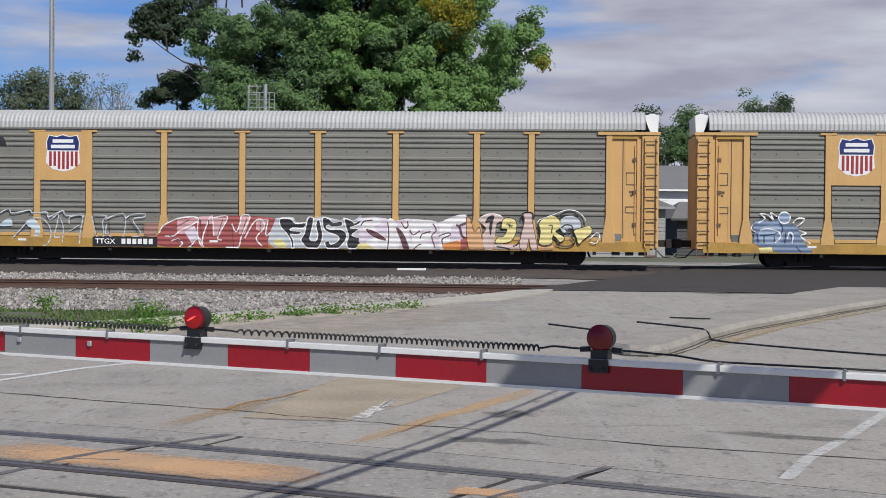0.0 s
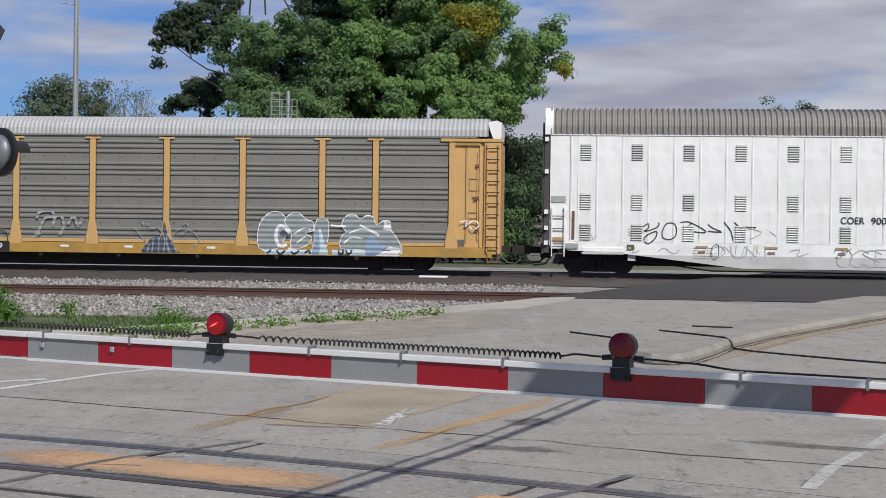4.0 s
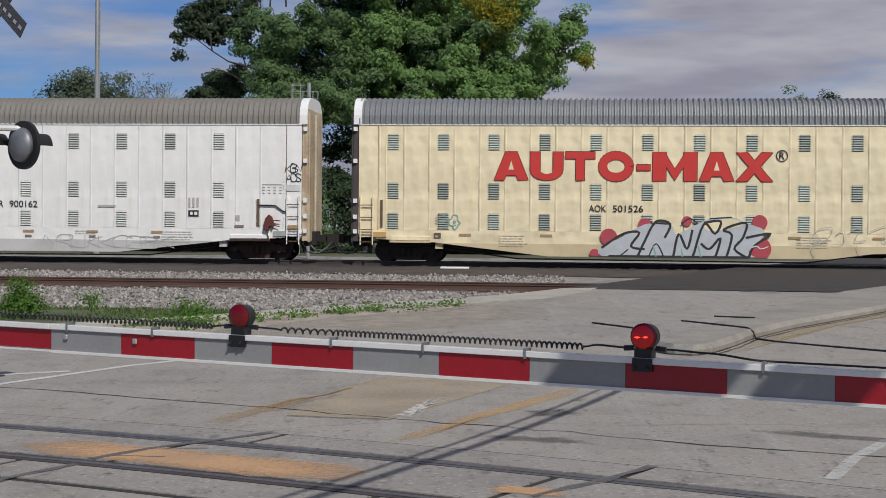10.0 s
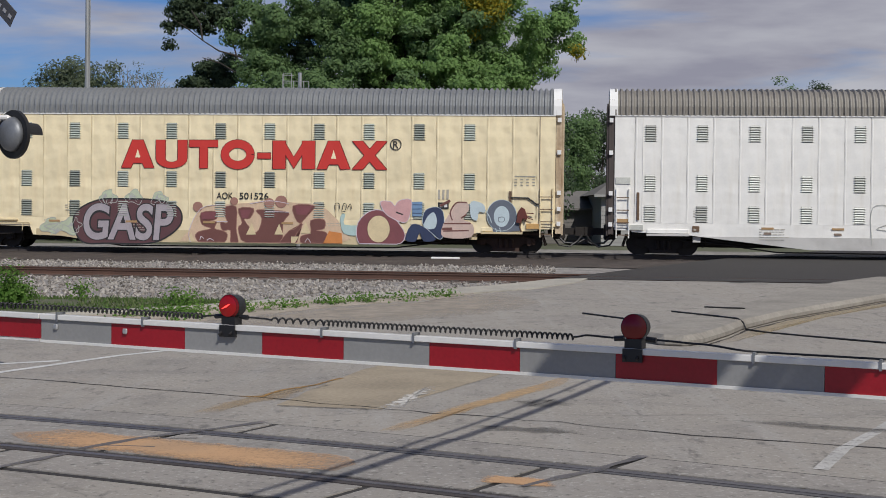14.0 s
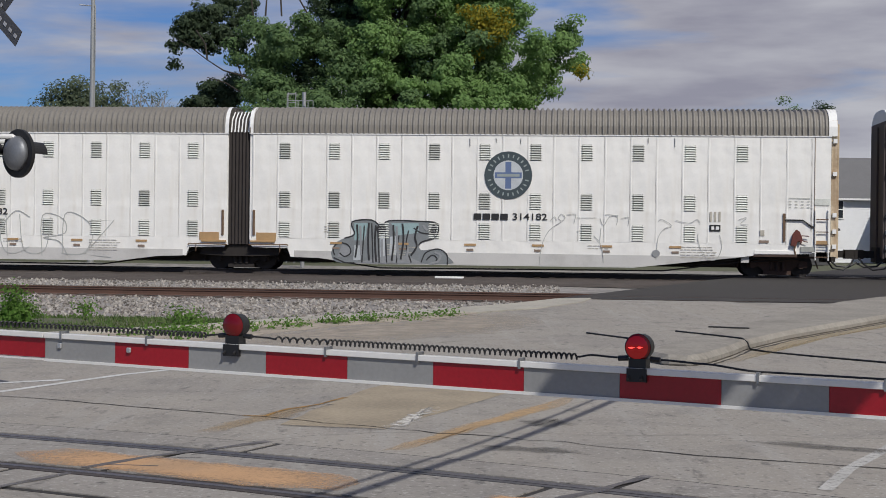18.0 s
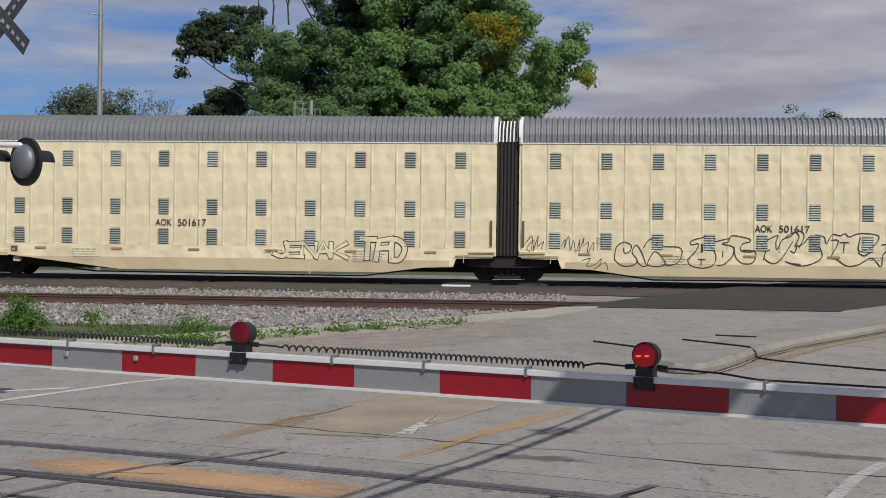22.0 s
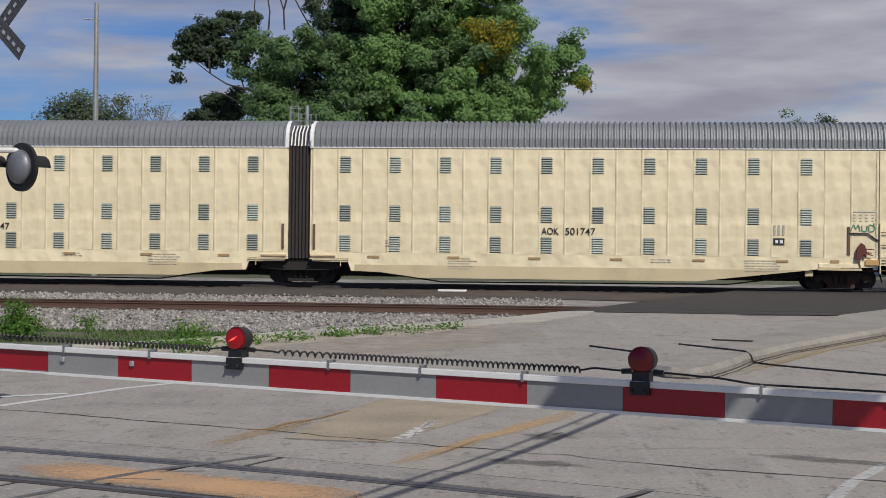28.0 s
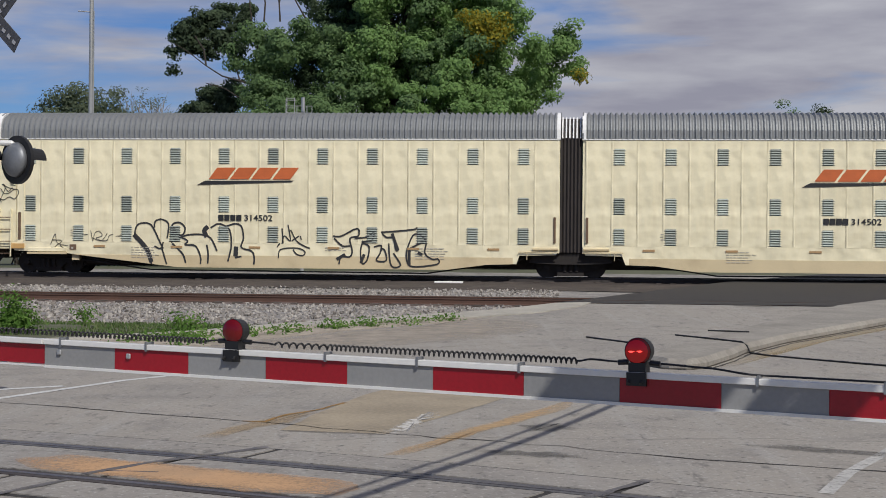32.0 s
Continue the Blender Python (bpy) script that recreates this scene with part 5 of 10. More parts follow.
        Geo().box(*bx(-0.05, 2.25), -0.06, 0.1, 4.86, 4.97).make("cap_beam", "rack_yellow", car)
        lg = Geo()
        for xx in (0.08, 0.5):
            lg.box(*bx(xx - 0.02, xx + 0.02), -0.12, -0.08, 0.75, 4.8)
        lg.make("ladder", "rack_yellow", car)
        for q in range(10):
            share("ladder_rung", RUNG, car, pose(e + sg * 0.29, -0.125, 0.915 + q * 0.41))
        Geo().prism([(e + sg * 0.02, 4.97), (e + sg * 0.3, 4.97), (e + sg * 0.42, 5.25), (e + sg * 0.52, 5.6), (e + sg * 0.2, 5.68), (e + sg * 0.0, 5.6)][::sg], 0.3, 2.8).make("roof_end", "white_trim", car)
        cg = Geo().box(*bx(-0.72, 0.4), 1.42, 1.68, 0.72, 0.98)
        cg.box(*bx(-0.74, -0.4), 1.3, 1.8, 0.68, 1.02)
        cg.make("coupler", "truck", car)
        Geo().tube([(e + sg * 0.1, 0.9, 0.7), (e - sg * 0.25, 0.85, 0.35), (e - sg * 0.55, 0.9, 0.32), (e - sg * 0.75, 1.0, 0.5)], 0.03, 6).make("air_hose", "black", car)
        for q in range(3):
            Geo().box(*bx(0.4 + 0.5 * q, 0.7 + 0.5 * q), 0.05, 0.3, 0.4, 0.68).make("step_bracket", "truck", car)
    for x in (3.95, L - 3.95):
        add_truck(car, x)
    # reporting mark on its black board
    Geo().box(7.0, 9.5, -0.04, -0.03, 0.55, 0.92).make("number_board", "ink", car)
    CARS.append((car, c))
    return car


RUNG = Geo().box(-0.23, 0.23, -0.015, 0.015, -0.015, 0.015).mesh("ladder_rung")
RUNG.materials.append(M["ink"])
M["shield_red"] = paint("shield_red", (0.33, 0.03, 0.035), 0.5, vary=0.06)
M["logo_blue"] = paint("logo_blue", (0.018, 0.028, 0.14), 0.5, vary=0.06)
UP_ROOF = roof_mesh("roof", 27.3, 5.05, 5.79, 168, 0.026, "rack_roof")
rack_a = up_car("rack_car", 4.90 - 29.64, "grey corrugated rack car with yellow posts and painted graffiti")
rack_b = up_car("rack_car", 4.90, "grey corrugated rack car with yellow posts and pale graffiti")
TWINS = [("white_paint", "dull_white_sill", "brown_roof", "white twin rack car with louvred vents and a brown-grey roof"),
         ("cream_paint", "dull_cream_sill", "grey_roof", "cream twin rack car with red lettering and bold graffiti"),
         ("white_paint", "dull_white_sill", "brown_roof", "white twin rack car with a round blue emblem"),
         ("cream_paint", "dull_cream_sill", "grey_roof", "cream twin rack car with outline graffiti"),
         ("cream_paint", "dull_cream_sill", "grey_roof", "clean cream twin rack car with louvred vents"),
         ("lemon_paint", "dull_cream_sill", "grey_roof", "pale yellow twin rack car with a slanted orange emblem")]
twins = [twin_car("twin_rack_car", 57.04 + 46.19 * i, *t) for i, t in enumerate(TWINS)]
coer, max_car, santa, doodle, plain, bn = twins

# ---- the gate arm ----
ARM0 = Vector((-1.502, 6.931))
STEP = 0.4064


def arm_point(i, y=0.0, z=0.0):
    """A point along the arm: i stripes from its first mark, y towards the camera, z above its top edge."""
    p = ARM0 + ARM * (STEP * i)
    sag = 1.351 - 0.0041 * i
    q = p + Vector((-ARM.y, ARM.x)) * -y
    return Vector((q.x, q.y, sag + z))


def arm_box(i0, i1, y0, y1, z0, z1):
    g = Geo()
    vs = [arm_point(i, y, z) for i in (i0, i1) for y, z in ((y0, z0), (y1, z0), (y1, z1), (y0, z1))]
    return g.add(vs, [(0, 1, 2, 3), (7, 6, 5, 4), (0, 4, 5, 1), (1, 5, 6, 2), (2, 6, 7, 3), (3, 7, 4, 0)])


gate = tagged(empty("crossing_gate"), "lowered red and grey striped crossing gate with lamps", "crossing gate")
for i in range(-9, 18):
    lo = -0.124
    thin = 0.0 if i >= -1 else 0.006
    arm_box(i + 0.002, i + 0.998, -0.018, 0.018 - thin, lo + thin, -0.022 - thin).make("stripe", "red_sheet" if i % 2 == 0 else "grey_sheet", gate)
for a, b in ((-9, -1.02), (-1.0, 18)):
    arm_box(a, b, -0.022, 0.030, -0.024, 0.0).make("top_flange", "aluminium", gate, bevel=0.002)
    arm_box(a, b, -0.02, 0.026, -0.134 if a > -5 else -0.130, -0.122).make("bottom_flange", "aluminium", gate)
for i in (-3.2, -0.75, 0.45, 2.75, 3.83, 4.96, 7.35, 8.5, 9.6):
    arm_box(i - 0.012, i + 0.012, -0.026, 0.034, -0.03, 0.012).make("cable_clip", "lamp_grey", gate)
for i in (-0.78, 0.2):
    arm_box(i - 0.03, i + 0.03, 0.018, 0.03, -0.07, -0.045).make("bolt", "steel_grey", gate, bevel=0.004)


FLASH = []


def gate_lamp(i, lit):
    base = arm_point(i)
    right = Vector((ARM.x, ARM.y, 0))
    front = Vector((ARM.y, -ARM.x, 0))
    rot = Matrix((right, Vector((0, 0, 1)), front)).transposed().to_4x4()
    m = Matrix.Translation(base + Vector((0, 0, 0.082))) @ rot
    g = Geo().tube([m @ Vector((0, 0, z)) for z in (-0.045, -0.04, 0.012, 0.02)], [0.03, 0.05, 0.054, 0.054], 24)
    head = g.make("lamp_housing", "black", gate, "black round lamp housing", smooth=False)
    n = 24
    vs, fs = [m @ Vector((0, 0, 0.036))], []
    rings = ((0.02, 0.035), (0.038, 0.030), (0.052, 0.021))
    for r, z in rings:
        vs += [m @ Vector((r * cos(2 * pi * k / n), r * sin(2 * pi * k / n), z)) for k in range(n)]
    fs = [(0, 1 + k, 1 + (k + 1) % n) for k in range(n)]
    for q in range(len(rings) - 1):
        fs += [(1 + q * n + k, 1 + (q + 1) * n + k, 1 + (q + 1) * n + (k + 1) % n, 1 + q * n + (k + 1) % n) for k in range(n)]
    Geo().add(vs, fs).make("lens", "lens_red", head, "red domed lens", smooth=True)
    # the bulb's light in the lens: a streak and its glow on a small disc that swings forward while it is lit
    k, l, w = 14, 0.032, 0.0042
    ang = radians(28 if lit else 3)
    turn = m @ Matrix.Rotation(ang, 4, "Z")
    bulb = Geo().add([(0.046 * cos(2 * pi * q / k), 0.046 * sin(2 * pi * q / k), 0.0) for q in range(k)] + [(0, 0, 0.013)], [(q, (q + 1) % k, k) for q in range(k)]).make("bulb_glow", "lens_glow" if lit else "lens_bright", head, smooth=True)
    f = Geo()
    for a, c in ((-l, -0.003), (0.004, l * 0.9)) if not lit else ((-l * 0.8, l * 0.9),):
        f.add([(a, 0.001, 0.0148), ((a + c) / 2, -w, 0.0162), (c, 0.001, 0.0148), ((a + c) / 2, w, 0.0162)], [(0, 1, 2, 3)])
    f.make("filament", "lens_lit", bulb)
    FLASH.append((bulb, turn, lit))
    b = Geo()
    for a, c, y0, y1, z0, z1 in ((-0.035, 0.035, -0.088, -0.045, -0.03, 0.028), (-0.04, 0.04, -0.135, -0.083, -0.035, 0.038)):
        vs = [m @ Vector((x, y, z)) for x in (a, c) for y, z in ((y0, z0), (y1, z0), (y1, z1), (y0, z1))]
        b.add(vs, [(3, 2, 1, 0), (4, 5, 6, 7), (0, 1, 5, 4), (1, 2, 6, 5), (2, 3, 7, 6), (3, 0, 4, 7)])
    for x in (-0.03, 0.022):
        b.tube([m @ Vector((x, -0.11, 0.03)), m @ Vector((x, -0.125, 0.05))], 0.006, 8)
    b.make("lamp_bracket", "black", gate)
    for s in (-1, 1):
        Geo().tube([m @ Vector((s * 0.045, -0.045, 0)), m @ Vector((s * 0.085, -0.048, 0))], 0.011, 8).make("cable_gland", "black", gate)


gate_lamp(1.58, True)
gate_lamp(6.18, False)


def cable(i0, i1, coils, name="coil_cable", lift=0.03, radius=0.0045, amp=0.011):
    """A sprung cable that lies along the top of the arm."""
    pts = []
    k = max(2, coils * 10)
    for q in range(k + 1):
        t = q / k
        p = arm_point(i0 + (i1 - i0) * t, -0.004, lift)
        a = 2 * pi * coils * t
        pts.append(p + Vector((0, 0, amp * sin(a))) + Vector((ARM.y, -ARM.x, 0)) * amp * cos(a))
    return Geo().tube(pts, radius, 5).make(name, "black", gate)


for a, b, n in ((-2.9, -0.75, 34), (-0.75, 0.45, 20), (0.45, 1.2, 14), (2.1, 2.75, 7), (2.75, 3.83, 20), (3.83, 4.96, 20), (4.96, 5.55, 11)):
    cable(a, b, n)


def lead(pts):
    out = []
    for (i, z), (j, w) in zip(pts, pts[1:]):
        out += [arm_point(i + (j - i) * k / 6, 0, z + (w - z) * (0.5 - 0.5 * cos(pi * k / 6))) for k in range(6)]
    out.append(arm_point(pts[-1][0], 0, pts[-1][1]))
    Geo().tube(out, 0.0045, 6).make("lead", "black", gate)


lead([(1.2, 0.03), (1.36, 0.036)])
lead([(1.8, 0.036), (2.0, 0.034), (2.1, 0.03)])
lead([(5.55, 0.03), (5.7, 0.04), (5.96, 0.036)])
lead([(6.4, 0.036), (6.8, 0.03), (7.35, 0.012), (8.5, 0.012), (10, 0.012), (14, 0.01)])
# its stand, beyond the picture's edge
stand = arm_point(18.2)
Geo().tube([(stand.x, stand.y, 0), (stand.x, stand.y, 2.9)], 0.06, 12).make("mast", "aluminium", gate)
Geo().box(stand.x - 0.3, stand.x + 0.3, stand.y - 0.2, stand.y + 0.25, 0.75, 1.5).make("mechanism_box", "aluminium", gate, bevel=0.02)

# ---- flashing signal with crossed boards on the far side of the spur ----
SIG = (-4.66, 15.7)
sig = tagged(empty("crossing_signal", pose(SIG[0], SIG[1], 0)), "crossing signal seen from behind with black lamp discs and crossed boards", "crossing signal")
Geo().tube([(-0.18, 0, 0), (-0.18, 0, 4.6)], 0.055, 12).make("mast", "aluminium", sig)
Geo().tube([(-0.18, 0, 0), (-0.18, 0, 0.12)], 0.12, 12).make("foot", "steel_grey", sig)
Geo().tube([(-0.6, -0.02, 2.83), (0.14, -0.02, 2.83), (0.19, -0.02, 2.80), (0.2, -0.02, 2.66)], 0.03, 10).make("cross_pipe", "aluminium", sig)


def signal_lamp(x):
    turn = pose(x, 0, 2.655, 0, 0, -38)
    g = Geo().tube([turn @ Vector((0, y, 0)) for y in (-0.02, 0.02)], 0.255, 36)
    g.make("disc", "black", sig, "black round background disc")
    g = Geo().tube([turn @ Vector((0, y, 0)) for y in (-0.12, -0.115, -0.095, -0.06, -0.02)], [0.03, 0.08, 0.14, 0.175, 0.185], 24)
    g.make("lamp_back", "lamp_grey", sig, "grey domed lamp back", smooth=True)
    h = Geo()
    n = 14
    vs = [turn @ Vector((r * cos(pi * k / n), y, r * sin(pi * k / n))) for y, r in ((0.02, 0.14), (0.27, 0.13)) for k in range(n + 1)]
    h.add(vs, [(k, k + 1, k + n + 2, k + n + 1) for k in range(n)])
    h.make("visor", "black", sig)


signal_lamp(0.2)
signal_lamp(-0.26)
for ang in (38, -38):
    m = pose(-0.03, -0.08 if ang > 0 else -0.05, 4.12, 0, 0, -38) @ pose(0, 0, 0, 0, ang, 0)
    vs = [m @ Vector((x, y, z)) for x in (-0.5, 0.5) for y, z in ((-0.004, -0.09), (0.004, -0.09), (0.004, 0.09), (-0.004, 0.09))]
    M["board_back"] = M.get("board_back") or paint("board_back", (0.085, 0.085, 0.092), 0.6, 0.2, vary=0.1)
    board = Geo().add(vs, [(3, 2, 1, 0), (4, 5, 6, 7), (0, 1, 5, 4), (1, 2, 6, 5), (2, 3, 7, 6), (3, 0, 4, 7)]).make("crossed_board", "board_back", sig, "dull grey back of a crossed board")
    for q in range(9):
        x = -0.44 + q * 0.11
        vs = [m @ Vector((x + a, -0.010, b)) for a, b in ((-0.03, -0.02), (0.03, -0.02), (0.03, 0.02), (-0.03, 0.02))]
        Geo().add(vs, [(0, 1, 2, 3)]).make("reflective_strip", "strip_grey", board)
Geo().tube([(-0.18, 0, 4.12), (-0.02, -0.04, 4.12)], 0.03, 8).make("board_bracket", "steel_grey", sig)

# ---- trees ----


def leaf_cloud(blobs, count, size, seed, mat, name, parent, label="", per=95, wide=5.6):
    """A crown of many small bent leaves gathered in clumps on lumpy blobs (x, y, z, rx, ry, rz)."""
    rng = np.random.default_rng(seed)
    vol = np.array([b[3] * b[4] * b[5] for b in blobs]) ** 0.8
    clumps = max(30, count // per)
    which = rng.choice(len(blobs), clumps, p=vol / vol.sum())
    d = rng.normal(size=(clumps, 3))
    d /= np.linalg.norm(d, axis=1)[:, None]
    r = rng.random(clumps) ** 0.28
    B = np.array(blobs)[which]
    cen = B[:, :3] + d * B[:, 3:] * r[:, None] * rng.uniform(0.86, 1.1, (clumps, 1))
    out = d.copy()
    pick = rng.integers(0, clumps, count)
    spread = size * wide
    off = rng.normal(size=(count, 3))
    off *= (rng.random((count, 1)) ** 0.4) / np.linalg.norm(off, axis=1)[:, None] * spread * np.array([1.25, 1.25, 0.8])
    p = cen[pick] + off
    nrm = off / spread * 0.7 + out[pick] * 0.55 + rng.normal(size=(count, 3)) * 0.42 + np.array([0, -0.1, 0.3])
    nrm /= np.linalg.norm(nrm, axis=1)[:, None]
    ref = rng.normal(size=(count, 3))
    a = np.cross(nrm, ref)
    a /= np.linalg.norm(a, axis=1)[:, None]
    b = np.cross(nrm, a)
    s = size * rng.uniform(0.55, 1.25, (count, 1))
    v = np.empty((count, 4, 3))
    v[:, 0] = p - a * s
    v[:, 1] = p + b * s * 0.55 + nrm * s * 0.15
    v[:, 2] = p + a * s
    v[:, 3] = p - b * s * 0.55 + nrm * s * 0.15
    me = bpy.data.meshes.new(name)
    me.vertices.add(count * 4)
    me.vertices.foreach_set("co", v.reshape(-1))
    me.loops.add(count * 4)
    me.loops.foreach_set("vertex_index", np.arange(count * 4, dtype=np.int32))
    me.polygons.add(count)
    me.polygons.foreach_set("loop_start", np.arange(0, count * 4, 4, dtype=np.int32))
    me.update(calc_edges=True)
    me.materials.append(M[mat])
    ob = new(name, me)
    ob.parent = parent
    return tagged(ob, label)


def limbs(base, ends, r0, seed, parent, mat="bark", name="trunk"):
    rng = random.Random(seed)
    base = Vector(base)
    g = Geo()
    fork = base + Vector((0, 0, max(1.5, min(e[2] for e in ends) * 0.35)))
    g.tube([base, base + (fork - base) * 0.5 + Vector((rng.uniform(-0.1, 0.1), 0, 0)), fork], [r0 * 1.25, r0, r0 * 0.9], 10)
    for e in ends:
        e = Vector(e)
        mid = fork.lerp(e, 0.5) + Vector((rng.uniform(-0.6, 0.6), rng.uniform(-0.6, 0.6), rng.uniform(0.1, 0.8)))
        g.tube([fork - Vector((0, 0, 0.3)), mid, e], [r0 * 0.6, r0 * 0.35, r0 * 0.08], 7)
        for _ in range(5):
            t = rng.uniform(0.35, 0.95)
            p = (fork.lerp(mid, t * 2) if t < 0.5 else mid.lerp(e, t * 2 - 1))
            q = p + Vector((rng.uniform(-1.6, 1.6), rng.uniform(-1.6, 1.6), rng.uniform(-0.2, 1.4)))
            g.tube([p, p.lerp(q, 0.5) + Vector((0, 0, 0.2)), q], [r0 * 0.16, r0 * 0.1, r0 * 0.03], 5)
    return g.make(name, mat, parent)


def tree(name, at, blobs, count, size, mat, label, r0=0.4, seed=1, extra=(), per=95, wide=5.6):
    t = tagged(empty(name, pose(at[0], at[1], at[2])), label, "tree")
    # limbs end inside the crown
    limbs((0, 0, 0), [(b[0] * 0.75, b[1] * 0.4 + 0.4, b[2] * 0.92) for b in (blobs if len(blobs) < 12 else blobs[::4])], r0 * (1 if len(blobs) < 12 else 0.7), seed, t)
    leaf_cloud(blobs, count, size, seed, mat, "crown", t, "", per, wide)
    for k, (bl, c, m, *how) in enumerate(extra):
        leaf_cloud(bl, c, size, seed + 10 + k, m, "branch_leaves", t, "", *(how or (per, wide)))
    return t


# the big maple behind the train
D = 84.0
S = D / 2647.0


def blob(px, py, w, h, dy=0.0, dz=None):
    """A blob by its place and half size in the middle view, at the big tree's depth."""
    return ((px - 784) * S + 5.2, dy, 1.83 - (py - 395 - (px - 784) * 0.0108) * S - 0.45, w * S, (dz or max(w, h)) * S, h * S)


def inside(px, py, poly):
    hit = False
    for (x0, y0), (x1, y1) in zip(poly, poly[1:] + poly[:1]):
        if (y0 > py) != (y1 > py) and px < (x1 - x0) * (py - y0) / (y1 - y0) + x0:
            hit = not hit
    return hit


HOLLOWS = [(580, 60, 52), (855, 128, 24), (680, 200, 40), (430, 110, 30)]


def lobes(poly, count, r0, r1, seed, depth):
    """Uneven lobes that fill an outline, so that the crown's edge is ragged."""
    rng = random.Random(seed)
    x0, x1 = min(p[0] for p in poly), max(p[0] for p in poly)
    y0, y1 = min(p[1] for p in poly), max(p[1] for p in poly)
    out = []
    while len(out) < count:
        px, py, r = rng.uniform(x0, x1), rng.uniform(y0, y1), rng.uniform(r0, r1)
        if all(inside(px + r * 0.8 * cos(q), py + r * 0.8 * sin(q), poly) for q in (0, 1.57, 3.14, 4.71)):
            out.append(blob(px, py, r * rng.uniform(0.9, 1.3), r * rng.uniform(0.7, 1.0), rng.uniform(-depth * 0.75, depth * 0.35) + (140 - py) * 0.016 + (0 if all(hypot(px - a, py - b) > c for a, b, c in HOLLOWS) else 1.6)))
    return out


CROWN = [(440, -4), (470, -2), (520, -4), (560, -12), (585, -40), (590, -210), (860, -210), (930, -60), (940, -13), (954, 36), (975, 22), (1003, -8), (1024, 30), (1034, 100), (1012, 126), (984, 112), (975, 165), (940, 160), (930, 235), (440, 235), (452, 165), (425, 128), (402, 100), (396, 40), (412, 4)]
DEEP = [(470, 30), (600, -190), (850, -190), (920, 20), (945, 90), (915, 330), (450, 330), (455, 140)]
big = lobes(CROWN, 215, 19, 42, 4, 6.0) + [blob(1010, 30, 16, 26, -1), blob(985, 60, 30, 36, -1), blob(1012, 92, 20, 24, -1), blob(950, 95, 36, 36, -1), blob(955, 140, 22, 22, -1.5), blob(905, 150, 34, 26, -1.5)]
# darker leaves set behind: the crown's inner and lower shade put in colour
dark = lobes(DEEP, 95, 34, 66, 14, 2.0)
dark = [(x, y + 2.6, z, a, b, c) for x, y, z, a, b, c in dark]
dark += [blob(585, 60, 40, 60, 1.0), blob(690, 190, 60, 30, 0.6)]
# left boughs: the crown's dimmer side is put into their leaf colour
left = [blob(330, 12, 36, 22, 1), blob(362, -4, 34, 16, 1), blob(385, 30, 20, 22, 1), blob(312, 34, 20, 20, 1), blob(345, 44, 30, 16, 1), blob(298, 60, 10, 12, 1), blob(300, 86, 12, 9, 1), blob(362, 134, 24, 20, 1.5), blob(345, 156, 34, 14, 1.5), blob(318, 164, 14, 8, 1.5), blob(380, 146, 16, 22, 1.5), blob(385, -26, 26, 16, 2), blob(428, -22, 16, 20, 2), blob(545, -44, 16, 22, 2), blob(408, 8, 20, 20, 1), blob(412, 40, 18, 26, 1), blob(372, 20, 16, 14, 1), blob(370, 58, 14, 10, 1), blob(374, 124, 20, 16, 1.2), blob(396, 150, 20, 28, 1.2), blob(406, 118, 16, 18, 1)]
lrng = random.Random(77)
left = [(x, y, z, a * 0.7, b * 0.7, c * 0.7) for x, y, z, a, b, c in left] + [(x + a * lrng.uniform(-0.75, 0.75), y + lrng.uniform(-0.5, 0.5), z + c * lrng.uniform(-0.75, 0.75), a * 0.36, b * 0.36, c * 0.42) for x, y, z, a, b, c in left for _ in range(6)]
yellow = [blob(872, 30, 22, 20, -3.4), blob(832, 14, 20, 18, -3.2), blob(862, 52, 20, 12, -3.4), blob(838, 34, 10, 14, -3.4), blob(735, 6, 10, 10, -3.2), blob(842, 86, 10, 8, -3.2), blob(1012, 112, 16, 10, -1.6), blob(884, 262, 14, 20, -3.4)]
# lobes on the left take the dimmer copy, so that side looks less lit
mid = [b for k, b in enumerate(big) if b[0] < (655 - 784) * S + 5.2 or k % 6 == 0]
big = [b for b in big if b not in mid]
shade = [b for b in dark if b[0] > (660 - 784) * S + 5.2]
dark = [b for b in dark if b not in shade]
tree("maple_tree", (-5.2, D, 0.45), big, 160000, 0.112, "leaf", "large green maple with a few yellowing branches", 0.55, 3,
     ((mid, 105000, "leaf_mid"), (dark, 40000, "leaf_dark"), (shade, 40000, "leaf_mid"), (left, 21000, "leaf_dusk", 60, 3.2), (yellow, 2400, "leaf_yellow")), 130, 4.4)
maple = bpy.data.objects["maple_tree"]
for pts in (((450, 120), (400, 106), (372, 88), (338, 62), (318, 50)), ((372, 88), (368, 60), (352, 36)), ((470, 180), (440, 150), (405, 128), (372, 118)), ((455, 165), (432, 118), (425, 95)), ((462, 60), (452, 20), (447, -20), (449, -60)), ((500, 12), (498, -22), (488, -55)), ((498, -22), (508, -60)), ((472, 12), (474, -20), (469, -50)), ((545, 8), (530, -18), (516, -44)), ((505, 190), (470, 165), (452, 150))):
    Geo().tube([Vector(blob(a, b, 1, 1)[:3]) + Vector((0, -1.6, 0)) for a, b in pts], [0.055 - 0.010 * k for k in range(len(pts))], 6).make("limb", "bark", maple)


def px_place(px, depth):
    return (px - 784) / 2647.0 * depth


